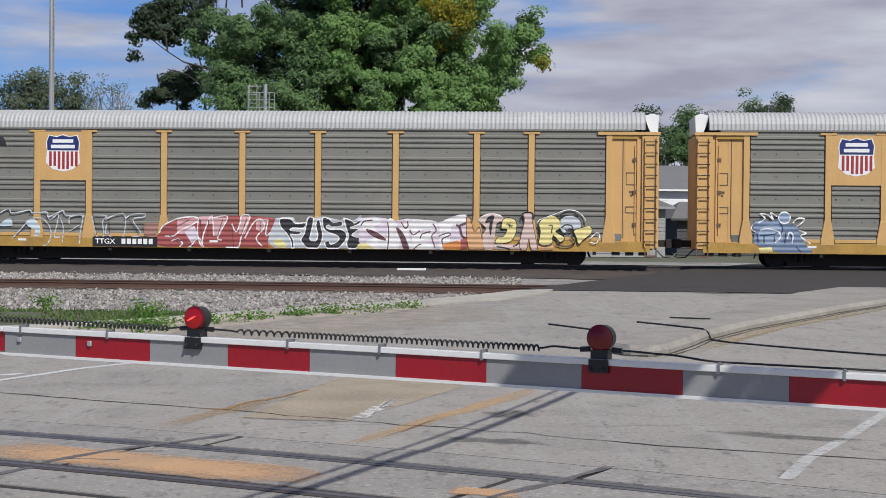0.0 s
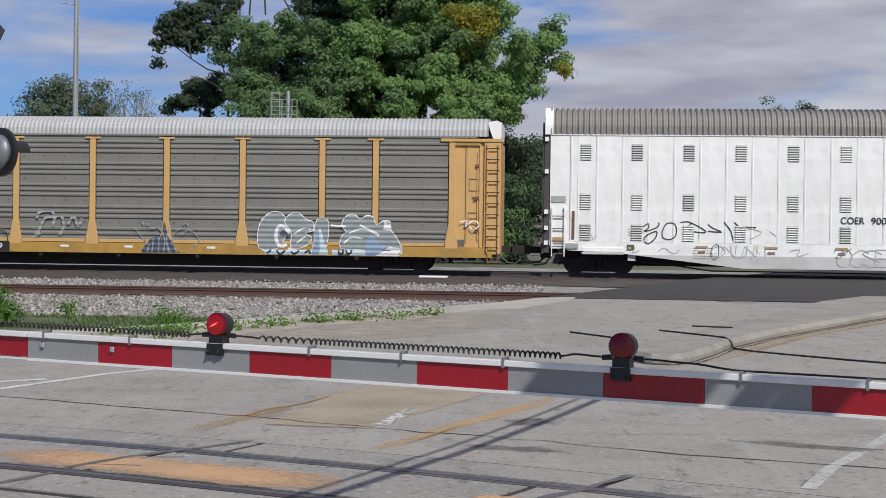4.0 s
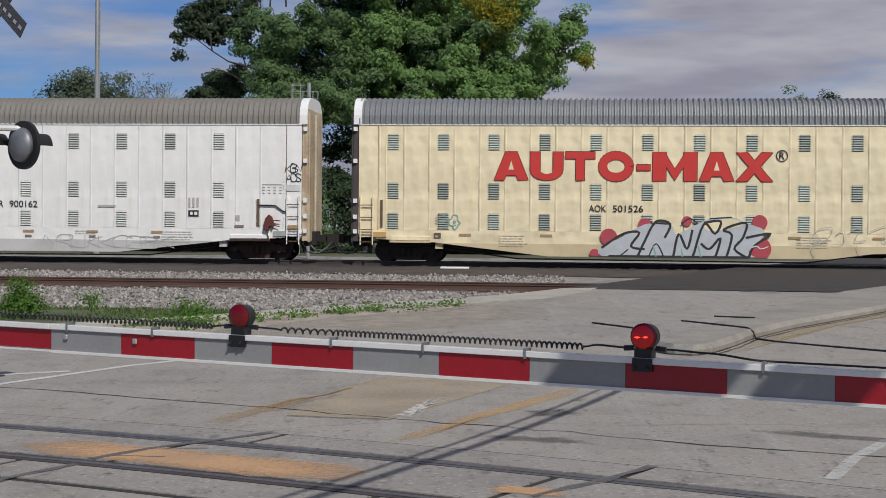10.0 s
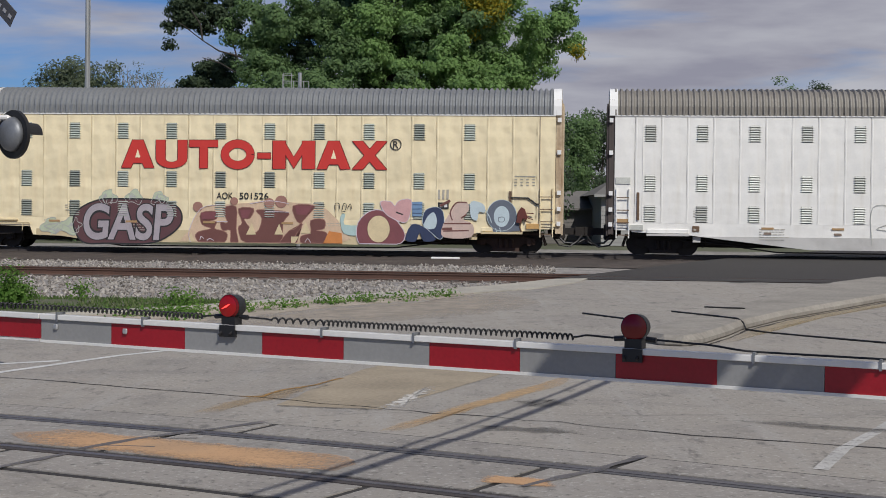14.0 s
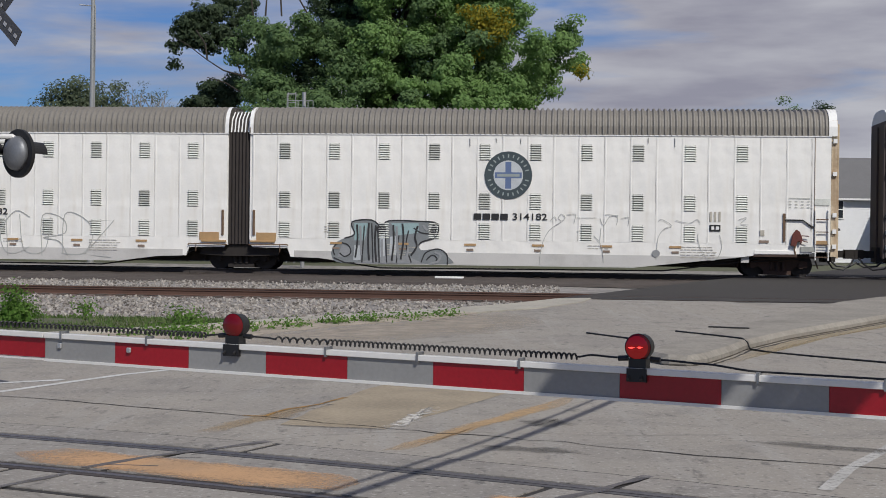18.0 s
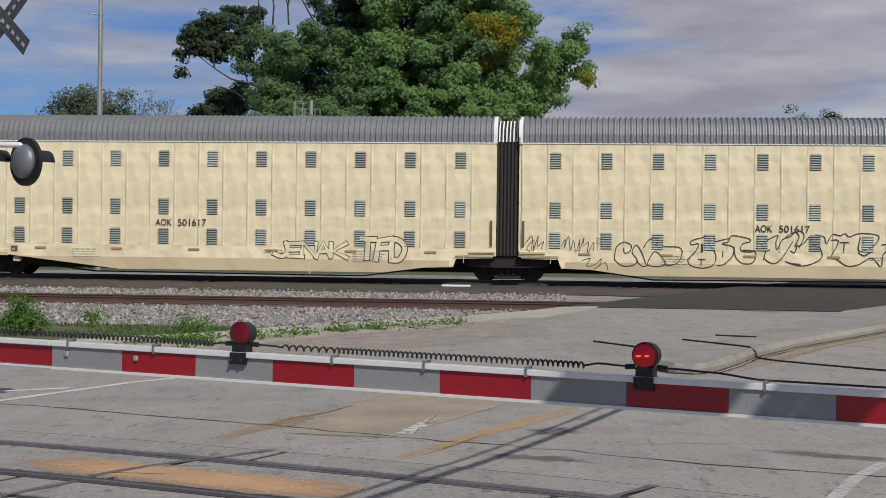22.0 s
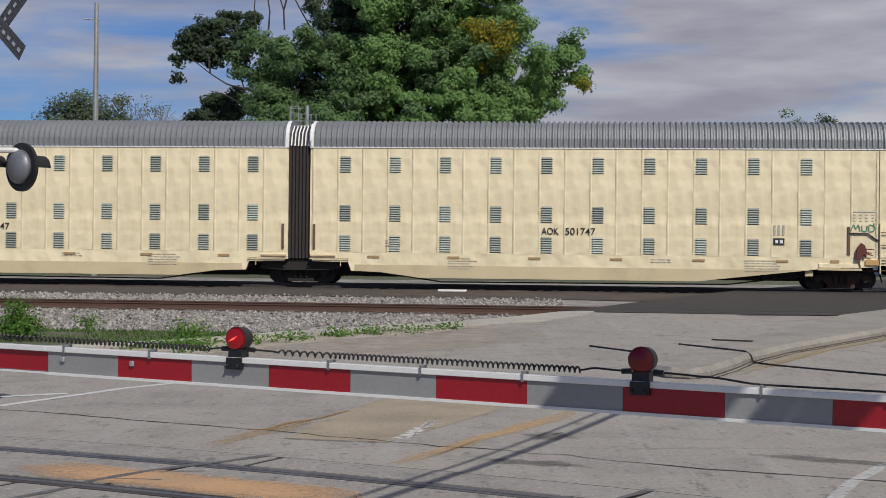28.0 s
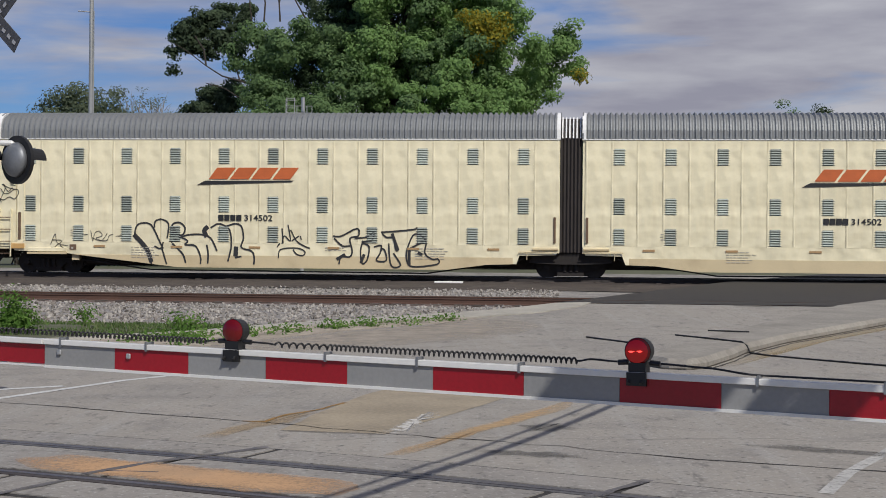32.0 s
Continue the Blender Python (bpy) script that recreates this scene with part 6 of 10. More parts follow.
tree("small_tree", (px_place(140, 110), 110, 0.45), [(0, 0, 7.4, 2.6, 2.5, 3.0), (1.4, 0, 9.8, 2.4, 2, 2.0), (-1.7, 0, 10.3, 2.0, 2, 1.8), (0.0, 0, 11.6, 1.7, 1.5, 1.4), (2.2, 0, 11.2, 1.3, 1.2, 1.2)], 20000, 0.12, "leaf_far", "small rounded grey-green tree beside a bare one", 0.25, 5)
tree("bare_tree", (px_place(245, 112), 112, 0.45), [(-0.8, 0, 10.0, 1.6, 1, 1.6), (1.2, 0, 10.6, 1.6, 1, 1.5), (0.2, 0, 12.0, 1.2, 1, 0.9)], 900, 0.09, "leaf_far", "nearly bare tree with thin pale twigs", 0.2, 6)
twigs = Geo()
trng = random.Random(66)
for k in range(170):
    a = Vector((trng.uniform(-1.6, 1.9), trng.uniform(-0.8, 0.8), trng.uniform(7.5, 11.3)))
    b = a + Vector((trng.uniform(-0.7, 0.8), trng.uniform(-0.5, 0.5), trng.uniform(0.5, 1.6)))
    twigs.tube([a, a.lerp(b, 0.5) + Vector((trng.uniform(-0.1, 0.1), 0, 0.05)), b], [0.03, 0.02, 0.008], 4)
M["pale_twig"] = paint("pale_twig", (0.30, 0.28, 0.25), 0.9, vary=0.2)
tagged(twigs.make("twig", "pale_twig", bpy.data.objects["bare_tree"]), "thin pale twigs", kind="stuff")
for k, (px, w, top, depth) in enumerate(((1385, 34, 150, 150), (1452, 14, 152, 150), (1412, 52, 168, 128), (1272, 40, 176, 128), (1130, 46, 214, 130), (1060, 60, 205, 126), (1010, 60, 205, 118), (1200, 42, 174, 124), (1335, 56, 180, 130), (1600, 90, 240, 140), (905, 62, 190, 90), (950, 55, 215, 92), (285, 40, 212, 92), (330, 44, 206, 92), (405, 50, 205, 93), (215, 40, 215, 95))):
    sc = depth / 2647.0
    hz = 395 + (px - 784) * 0.0108
    zt = 1.83 + (hz - top) * sc - 0.45
    tree("far_tree", (px_place(px, depth), depth, 0.45), [(0, 0, zt * 0.55, w * sc, w * sc, zt * 0.42), (w * sc * 0.35, 0, zt * 0.82, w * sc * 0.6, w * sc * 0.6, zt * 0.17), (-w * sc * 0.5, 0, zt * 0.72, w * sc * 0.55, w * sc * 0.5, zt * 0.2)],
         12000, 0.13, "leaf_dusk" if k % 3 else "leaf_mid", "green tree behind the houses beyond the train", 0.22, 20 + k)
# undergrowth that shows between the cars
for k, px in enumerate(range(-40, 965, 62)):
    tree("bush", (px_place(px, 78.0), 78.0 + (k % 3), 0.45), [(0, 0, 1.6, 1.9, 1.2, 1.7), (0.7, 0, 3.0, 1.5, 1.0, 1.5), (-0.8, 0.3, 3.4, 1.3, 1.0, 1.4)], 4500, 0.10, "leaf_dark" if k % 3 else "leaf_mid", "dense dark green bush beyond the tracks", 0.1, 50 + k)

# ---- tall steel pole and a railway signal with a cage ----
pole = tagged(empty("steel_pole", pose(px_place(161, 72), 72, 0.4)), "tall galvanised steel pole with a small bracket", "pole")
Geo().tube([(0, 0, 0), (0, 0, 13.17)], [0.15, 0.10], 12).make("shaft", "galvanised", pole)
Geo().tube([(0.13, -0.08, 0), (0.13, -0.08, 12.4)], 0.03, 6).make("conduit", "galvanised", pole)
Geo().tube([(0, 0, 12.35), (-0.65, 0, 12.4)], 0.03, 6).make("bracket", "steel_grey", pole)
rsig = tagged(empty("railway_signal", pose(px_place(524, 66), 66, 0.4)), "railway signal mast with a white ladder cage", "railway signal")
Geo().tube([(0.3, 0, 0), (0.3, 0, 7.75)], 0.085, 10).make("mast", "steel_grey", rsig)
cg = Geo()
for x in (-0.42, -0.08):
    cg.bar((x, 0.1, 0.2), (x, 0.1, 7.75), 0.035)
for x in (-0.42, 0.06, 0.5, 0.72):
    cg.bar((x, -0.3, 6.3), (x, -0.3, 7.35 + 0.3 * (x < 0)), 0.03)
for z in (6.35, 6.7, 7.05, 7.35, 7.6):
    cg.bar((-0.42, -0.3, z), (0.72 if z < 7.4 else 0.06, -0.3, z), 0.025)
    cg.bar((-0.42, 0.1, z), (-0.42, -0.3, z), 0.025)
for q in range(19):
    cg.bar((-0.42, 0.1, 0.5 + 0.4 * q), (-0.08, 0.1, 0.5 + 0.4 * q), 0.022)
cg.make("ladder_cage", "galvanised", rsig)
Geo().box(0.05, 0.55, -0.1, 0.15, 5.0, 6.0).make("signal_head", "black", rsig, bevel=0.03)

# ---- houses beyond the train ----


def house(name, px0, px1, eave, ridge, depth, wall, label, gable_front=False, base=0.45, windows=(), ridge_share=0.75, roof="roof_shingle"):
    """A house by its span, eave and ridge lines as seen, at the given depth."""
    sc = depth / 2647.0
    x0, x1 = px_place(px0, depth), px_place(px1, depth)
    hz = 395 + ((px0 + px1) / 2 - 784) * 0.0108
    ze, zr = 1.83 + (hz - eave) * sc, 1.83 + (hz - ridge) * sc
    h = tagged(empty(name, pose((x0 + x1) / 2, depth, base)), label, "house")
    w, d = (x1 - x0) / 2, 8.0
    ze, zr = ze - base, zr - base
    # clapboard siding, board by board
    bh = 0.2
    k = int(ze / bh)
    body = Geo().box(-w, w, 0, d, 0, ze).make("wall", wall, h)
    bd = Geo()
    for q in range(k):
        bd.add([(-w - 0.02, -0.005, q * bh + bh), (w + 0.02, -0.005, q * bh + bh), (w + 0.02, -0.03, q * bh), (-w - 0.02, -0.03, q * bh)], [(3, 2, 1, 0)])
        bd.add([(-w - 0.02, -0.03, q * bh), (w + 0.02, -0.03, q * bh), (w + 0.02, -0.005, q * bh), (-w - 0.02, -0.005, q * bh)], [(3, 2, 1, 0)])
    bd.make("siding", wall, body)
    if gable_front:
        Geo().prism([(-w, ze), (w, ze), (0, zr - 0.12)], 0.0, d).make("gable", wall, h)
        g = Geo()
        for s in (-1, 1):
            a = [(s * (w + 0.4), ze - 0.3), (0, zr), (0, zr - 0.14), (s * (w + 0.4), ze - 0.44)]
            g.prism(a if s < 0 else a[::-1], -0.4, d + 0.4)
        g.make("roof", roof, h)
    else:
        g = Geo()
        vs = [(-w - 0.45, -0.45, ze), (w + 0.45, -0.45, ze), (w + 0.45, d + 0.45, ze), (-w - 0.45, d + 0.45, ze), (-w * ridge_share, d / 2, zr), (w * ridge_share, d / 2, zr)]
        g.add(vs, [(0, 1, 5, 4), (1, 2, 5), (2, 3, 4, 5), (3, 0, 4), (3, 2, 1, 0)]).make("roof", roof, h)
        Geo().box(-w - 0.45, w + 0.45, -0.47, -0.44, ze - 0.12, ze).make("fascia", "white_trim" if wall == "siding_white" else wall, h)
    for (cx, cy, ww, wh) in windows:
        x, z = px_place(cx, depth) - (x0 + x1) / 2, 1.83 + (395 + (cx - 784) * 0.0108 - cy) * sc - base
        a, b = ww * sc / 2, wh * sc / 2
        win = Geo().box(x - a, x + a, -0.09, -0.03, z - b, z + b).make("window_frame", "white_trim", h)
        for s in (-1, 1):
            Geo().box(x - a + 0.08, x + a - 0.08, -0.1, -0.092, z - b + 0.08 if s < 0 else z + 0.03, z - 0.03 if s < 0 else z + b - 0.08).make("pane", "glass_dark", win)
    return h


house("grey_house", 1228, 1412, 326, 279, 98, "siding_white", "white house with a pale grey hip roof", windows=((1300, 338, 26, 20), (1372, 340, 34, 24)), ridge_share=0.97)
house("white_house", 1416, 1640, 326, 248, 100, "siding_white", "white two-storey house with grey roof", windows=((1480, 345, 26, 34), (1560, 330, 22, 40)), ridge_share=0.97)
house("gable_house", 1585, 1680, 340, 258, 96, "siding_white", "white gabled house with a porch", gable_front=True, windows=((1632, 330, 14, 40),))
house("long_shed", 1268, 1470, 378, 346, 88, "siding_dark", "long low dark garage with a brown shingle roof", windows=((1400, 405, 22, 34), (1436, 405, 22, 34)), roof="roof_brown")
house("hip_shed", 962, 1120, 378, 345, 84, "siding_brown", "low brown-grey garage with a hip roof", ridge_share=0.4, roof="roof_brown")
house("grey_shed", 1072, 1246, 355, 318, 79, "siding_grey", "small grey clapboard shed with white windows", windows=((1104, 390, 20, 26), (1202, 386, 24, 34)), ridge_share=0.5, roof="roof_brown")

# ---- weeds and grass ----


def tuft(g, x, y, z, h, blades, rng, w=0.02):
    for _ in range(blades):
        a, l = rng.random() * 6.28, h * rng.uniform(0.4, 1.1)
        lean = rng.uniform(0.1, 0.6) * l
        bx, by = x + rng.uniform(-0.12, 0.12), y + rng.uniform(-0.12, 0.12)
        dx, dy = cos(a), sin(a)
        g.add([(bx - dy * w, by + dx * w, z), (bx + dy * w, by - dx * w, z), (bx + dx * lean * 0.4 + dy * w * 0.8, by + dy * lean * 0.4 - dx * w * 0.8, z + l * 0.6), (bx + dx * lean * 0.4 - dy * w * 0.8, by + dy * lean * 0.4 + dx * w * 0.8, z + l * 0.6), (bx + dx * lean, by + dy * lean, z + l)],
              [(0, 1, 2, 3), (3, 2, 4)])


def grass():
    rng = random.Random(11)
    g = Geo()
    for _ in range(5200):
        n = rng.uniform(27.5, 33.2)
        s = rng.uniform(-22, 2)
        if s > left_edge(n) - 2.9 or noise.noise((s * 0.4, n * 0.6, 7)) < -0.12:
            continue
        x, y = xy(s, n)
        if x > -4.6 + 2.2 * rng.random() ** 2:
            continue
        tuft(g, x, y, ground_z(x, y) - 0.01, 0.06 + 0.07 * rng.random() ** 2, 7, rng, 0.012)
    return g.make("grass", "dry_grass")


tagged(grass(), "thin patchy grass along the ballast edge", "grass", kind="stuff")


def weed(x, y, h, w, seed, label="leafy green weed at the road edge", leaves=1100):
    t = tagged(empty("weed", pose(x, y, max(ground_z(x, y), road_z(x, y) - 0.08) + 0.05)), label, "weed", "weeds along the road edge")
    leaf_cloud([(0, 0, h * 0.5, w, w, h * 0.5)], int(60 + leaves * h * w), 0.04, seed, "weed", "leaves", t)
    rng = random.Random(seed)
    for _ in range(4):
        Geo().tube([(0, 0, -0.05), (rng.uniform(-w, w) * 0.5, rng.uniform(-w, w) * 0.5, h * 0.6), (rng.uniform(-w, w), rng.uniform(-w, w), h * rng.uniform(0.8, 1.1))], [0.012, 0.008, 0.003], 5).make("stem", "weed_stem", t)


M["weed_stem"] = paint("weed_stem", (0.10, 0.14, 0.04), 0.8)

for k, (x, y, h, w) in enumerate(((-7.45, 31.2, 0.36, 0.25), (-5.0, 29.0, 0.38, 0.28), (-4.75, 28.8, 0.25, 0.25), (-9.2, 28.3, 0.35, 0.5))):
    weed(x, y, h, w, 70 + k, leaves=1500)
for k, (x, y, h, w) in enumerate(((-8.22, 28.9, 0.62, 0.26), (-8.42, 28.9, 0.45, 0.2), (-8.05, 28.8, 0.36, 0.25), (-8.25, 28.85, 0.8, 0.12))):
    weed(x, y, h, w, 170 + k, "dense light green bushy weed at the road edge", 5200)
wrng = random.Random(31)
for k in range(44):
    j = wrng.uniform(2.0, 6.3)
    i, f = int(j), j - int(j)
    p, q = [Vector(line[i]).lerp(Vector(line[i + 1]), f) for line in (FRONT, VERGE)]
    p = p.lerp(q, 0.22 + wrng.random() ** 2 * 0.6)
    weed(p.x, p.y, wrng.uniform(0.03, 0.1), wrng.uniform(0.1, 0.3), 90 + k, "low green weed in the dirt by the kerb")

# ---- overhead cables known by their shadows; unseen plates added to shade the gate arm ----
TOSUN = SUN_DIR / SUN_DIR.z


def overhead(p, q, h, r, label="black overhead cable along the road", riser=None):
    a = Vector((p[0], p[1], 0)) + TOSUN * h
    b = Vector((q[0], q[1], 0)) + TOSUN * h
    pts = [a.lerp(b, k / 12) - Vector((0, 0, 0.3 * sin(pi * k / 12))) for k in range(13)]
    # riser: made-up bend that moves the cable's shadow further along the gate arm
    if riser:
        pts = [Vector((riser[0], riser[1], 0)) + TOSUN * riser[2]] + pts
    ob = Geo().tube(pts, r, 8).make("overhead_cable", "black")
    return tagged(ob, label, "cable", "overhead cables", kind="structure")


overhead((-1.4, 8.905), (2.9, 19.7), 6.0, 0.042, riser=(2.97, 3.66, 9.0))
overhead((-1.72, 8.675), (2.62, 19.6), 6.6, 0.022, riser=(2.66, 4.84, 9.4))
# black tubes laid in place of a wire's shadow over road and median
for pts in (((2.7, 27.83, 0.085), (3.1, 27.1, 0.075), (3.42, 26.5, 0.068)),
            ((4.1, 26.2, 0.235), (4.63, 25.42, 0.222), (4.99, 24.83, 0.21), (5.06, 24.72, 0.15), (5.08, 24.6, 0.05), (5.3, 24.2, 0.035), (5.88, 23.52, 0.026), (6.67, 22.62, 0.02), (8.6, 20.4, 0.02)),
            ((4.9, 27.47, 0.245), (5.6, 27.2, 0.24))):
    tagged(Geo().tube(pts, 0.016, 6).make("road_cable", "black"), "black tube laid as the wire shadow across the road and median", "cable", "cables lying on the road", kind="structure")
# added out of view: plates set along the sun's rays to darken arm stripes
shade_rig = tagged(empty("signal_cantilever"), "unseen steel plates on a mast, added to shade the gate arm", "signal cantilever", kind="structure")
for i0, i1 in ((5.35, 7.1), (7.42, 7.68), (7.78, 8.35), (9.3, 10.2)):
    vs = []
    for i in (i0, i1):
        for k in (-0.55, 0.55):
            q = arm_point(i, 0, -0.06) + TOSUN * 4.2 + Vector((ROAD.x, ROAD.y, 0)) * k
            vs += [q, q + Vector((0, 0, 0.05))]
    Geo().add(vs, [(0, 4, 6, 2), (1, 3, 7, 5), (0, 1, 5, 4), (2, 6, 7, 3), (0, 2, 3, 1), (4, 5, 7, 6)]).make("plate", "steel_grey", shade_rig)
for k in (-0.5, 0.5):
    a = arm_point(5.0, 0, 0) + TOSUN * 4.2 + Vector((ROAD.x, ROAD.y, 0)) * k
    b = arm_point(17.0, 0, 0) + TOSUN * 4.2 + Vector((ROAD.x, ROAD.y, 0)) * k
    Geo().bar(a, b, 0.06).make("beam", "steel_grey", shade_rig)
foot = arm_point(17.0) + TOSUN * 4.2
Geo().tube([(foot.x, foot.y, 0), (foot.x, foot.y, foot.z)], 0.1, 12).make("mast", "steel_grey", shade_rig)

# ---- lettering and painted pieces on the cars ----


def text_part(parent, text, x, z, w, h, mat, y=-0.03, name="lettering", shear=0.0, bold=0.0):
    """Writing in the built-in font, fitted into a box w x h whose lower left corner is x, z."""
    cu = bpy.data.curves.new("text", "FONT")
    cu.body, cu.offset, cu.shear = text, bold, shear
    tmp = bpy.data.objects.new("text", cu)
    scene.collection.objects.link(tmp)
    me = bpy.data.meshes.new_from_object(tmp.evaluated_get(bpy.context.evaluated_depsgraph_get()))
    bpy.data.objects.remove(tmp)
    co = np.array([v.co[:] for v in me.vertices])
    lo, hi = co.min(0), co.max(0)
    sx, sz = w / (hi[0] - lo[0]), h / (hi[1] - lo[1])
    for v in me.vertices:
        v.co = (x + (v.co.x - lo[0]) * sx, y, z + (v.co.y - lo[1]) * sz)
    me.materials.clear()
    me.materials.append(M[mat])
    ob = new(name, me)
    ob.parent = parent
    return ob


def mark(car, word, number, x, z, w, h):
    """A reporting mark: its word and its number."""
    a, b = len(word), len(number)
    u = w / (a * 1.15 + 1.3 + b)
    text_part(car, word, x, z, a * 1.15 * u, h, "ink", name="reporting_mark", bold=0.006)
    text_part(car, number, x + (a * 1.15 + 1.3) * u, z, b * u, h, "ink", name="reporting_number", bold=0.006)


def face(parent, polys, mat, name, y):
    """Flat paint: polygons in x, z on a car's side."""
    g = Geo()
    for k, p in enumerate(polys):
        area = sum(a[0] * b[1] - b[0] * a[1] for a, b in zip(p, p[1:] + p[:1]))
        p = p if area > 0 else p[::-1]
        g.add([(x, y - 0.00008 * (k % 6), z) for x, z in p], [tuple(range(len(p)))])
    return tagged(g.make(name, mat, parent), kind="stuff" if len(polys) > 1 else "")


def stroke(pts, w):
    """A painted line of width w as quads."""
    out = []
    n = len(pts)
    nor = []
    for i in range(n):
        a, b = pts[max(0, i - 1)], pts[min(n - 1, i + 1)]
        l = hypot(b[0] - a[0], b[1] - a[1]) or 1
        nor.append((-(b[1] - a[1]) / l * w / 2, (b[0] - a[0]) / l * w / 2))
    for i in range(n - 1):
        p, q, m, k = pts[i], pts[i + 1], nor[i], nor[i + 1]
        out.append([(p[0] - m[0], p[1] - m[1]), (q[0] - k[0], q[1] - k[1]), (q[0] + k[0], q[1] + k[1]), (p[0] + m[0], p[1] + m[1])])
    return out


def smooth(pts, closed=False, k=6):
    out = []
    n = len(pts)
    for i in range(n if closed else n - 1):
        p0, p1, p2, p3 = (pts[(i - 1) % n] if closed or i > 0 else pts[0]), pts[i], pts[(i + 1) % n], (pts[(i + 2) % n] if closed or i + 2 < n else pts[-1])
        for j in range(k):
            t = j / k
            out.append(tuple(0.5 * (2 * p1[d] + (p2[d] - p0[d]) * t + (2 * p0[d] - 5 * p1[d] + 4 * p2[d] - p3[d]) * t * t + (3 * p1[d] - p0[d] - 3 * p2[d] + p3[d]) * t ** 3) for d in (0, 1)))
    out.append(out[0] if closed else pts[-1])
    return out


def hue(name, c):
    if name not in M:
        M[name] = paint(name, c, 0.6, vary=0.15, scale=3, fine=30, bump=0.0, dirt=tuple(v * 0.6 for v in c), dirt_amount=0.35)
    return name


def glyph(rng, x0, x1, z0, z1, angular):
    """An abstract letter-like outline in its box."""
    w, h = x1 - x0, z1 - z0
    k = rng.randint(8, 11)
    pts = []
    for i in range(k):
        a = 2 * pi * i / k + rng.uniform(-0.2, 0.2)
        r = rng.uniform(0.62, 1.0) if angular else (rng.uniform(0.55, 0.75) if i % 3 == 1 else rng.uniform(0.85, 1.05))
        ca, sa = cos(a), sin(a)
        q = max(abs(ca), abs(sa)) if angular else 1.0
        pts.append((x0 + w / 2 + w / 2 * 1.12 * r * ca / q, z0 + h / 2 + h / 2 * r * sa / q))
    return pts if angular else smooth(pts, True, 4)[:-1]


def piece(car, x0, x1, z0, z1, letters, fills, line, seed, angular=True, y=-0.018, lw=0.045, back=None, inner=2, name="graffiti"):
    """A painted graffiti piece of abstract letters: ground colour, filled forms, outlines and inner strokes."""
    rng = random.Random(seed)
    w = (x1 - x0) / letters
    if back:
        pts = []
        for i in range(letters * 2 + 1):
            pts.append((x0 + (x1 - x0) * i / (letters * 2), z1 - rng.uniform(-0.12, 0.15) * (z1 - z0)))
        pts += [(x1 - (x1 - x0) * i / (letters * 2), z0 + rng.uniform(-0.02, 0.08) * (z1 - z0)) for i in range(letters * 2 + 1)]
        face(car, [pts if angular else smooth(pts, True, 3)[:-1]], back, name, y)
    lines = []
    groups = {}
    for i in range(letters):
        a, b = x0 + i * w - 0.06 * w, x0 + (i + 1) * w + 0.06 * w
        gl = glyph(rng, a, b, z0 + rng.uniform(0, 0.08), z1 - rng.uniform(0, 0.2) * (z1 - z0), angular)
        cx, cz = sum(p[0] for p in gl) / len(gl), sum(p[1] for p in gl) / len(gl)
        groups.setdefault(rng.choice(fills), []).append([(p, q, (cx, cz)) for p, q in zip(gl, gl[1:] + gl[:1])])
        lines += stroke(gl + [gl[0]], lw)
        for _ in range(3):
            px, pz, s = rng.uniform(a + 0.2 * w, b - 0.2 * w), rng.uniform(z0 + 0.15, z1 - 0.3), rng.uniform(0.1, 0.28)
            groups.setdefault(rng.choice(fills + [line]), []).append([((px + s * rng.uniform(-1, -0.2), pz - s * rng.uniform(0.3, 1)), (px + s * rng.uniform(0.2, 1), pz - s * rng.uniform(-0.2, 0.6)), (px + s * rng.uniform(-0.4, 0.4), pz + s * rng.uniform(0.4, 1.2)))])
        for _ in range(inner):
            p = [(rng.uniform(a + 0.15 * w, b - 0.15 * w), rng.uniform(z0 + 0.1, z1 - 0.15)) for _ in range(rng.randint(2, 4))]
            lines += stroke(p if angular else smooth(p), lw * rng.uniform(0.6, 1.6))
    for k, (m, gls) in enumerate(groups.items()):
        face(car, [list(t) for gl in gls for t in gl], m, name, y - 0.002 - 0.001 * k)
    face(car, lines, line, name, y - 0.008)


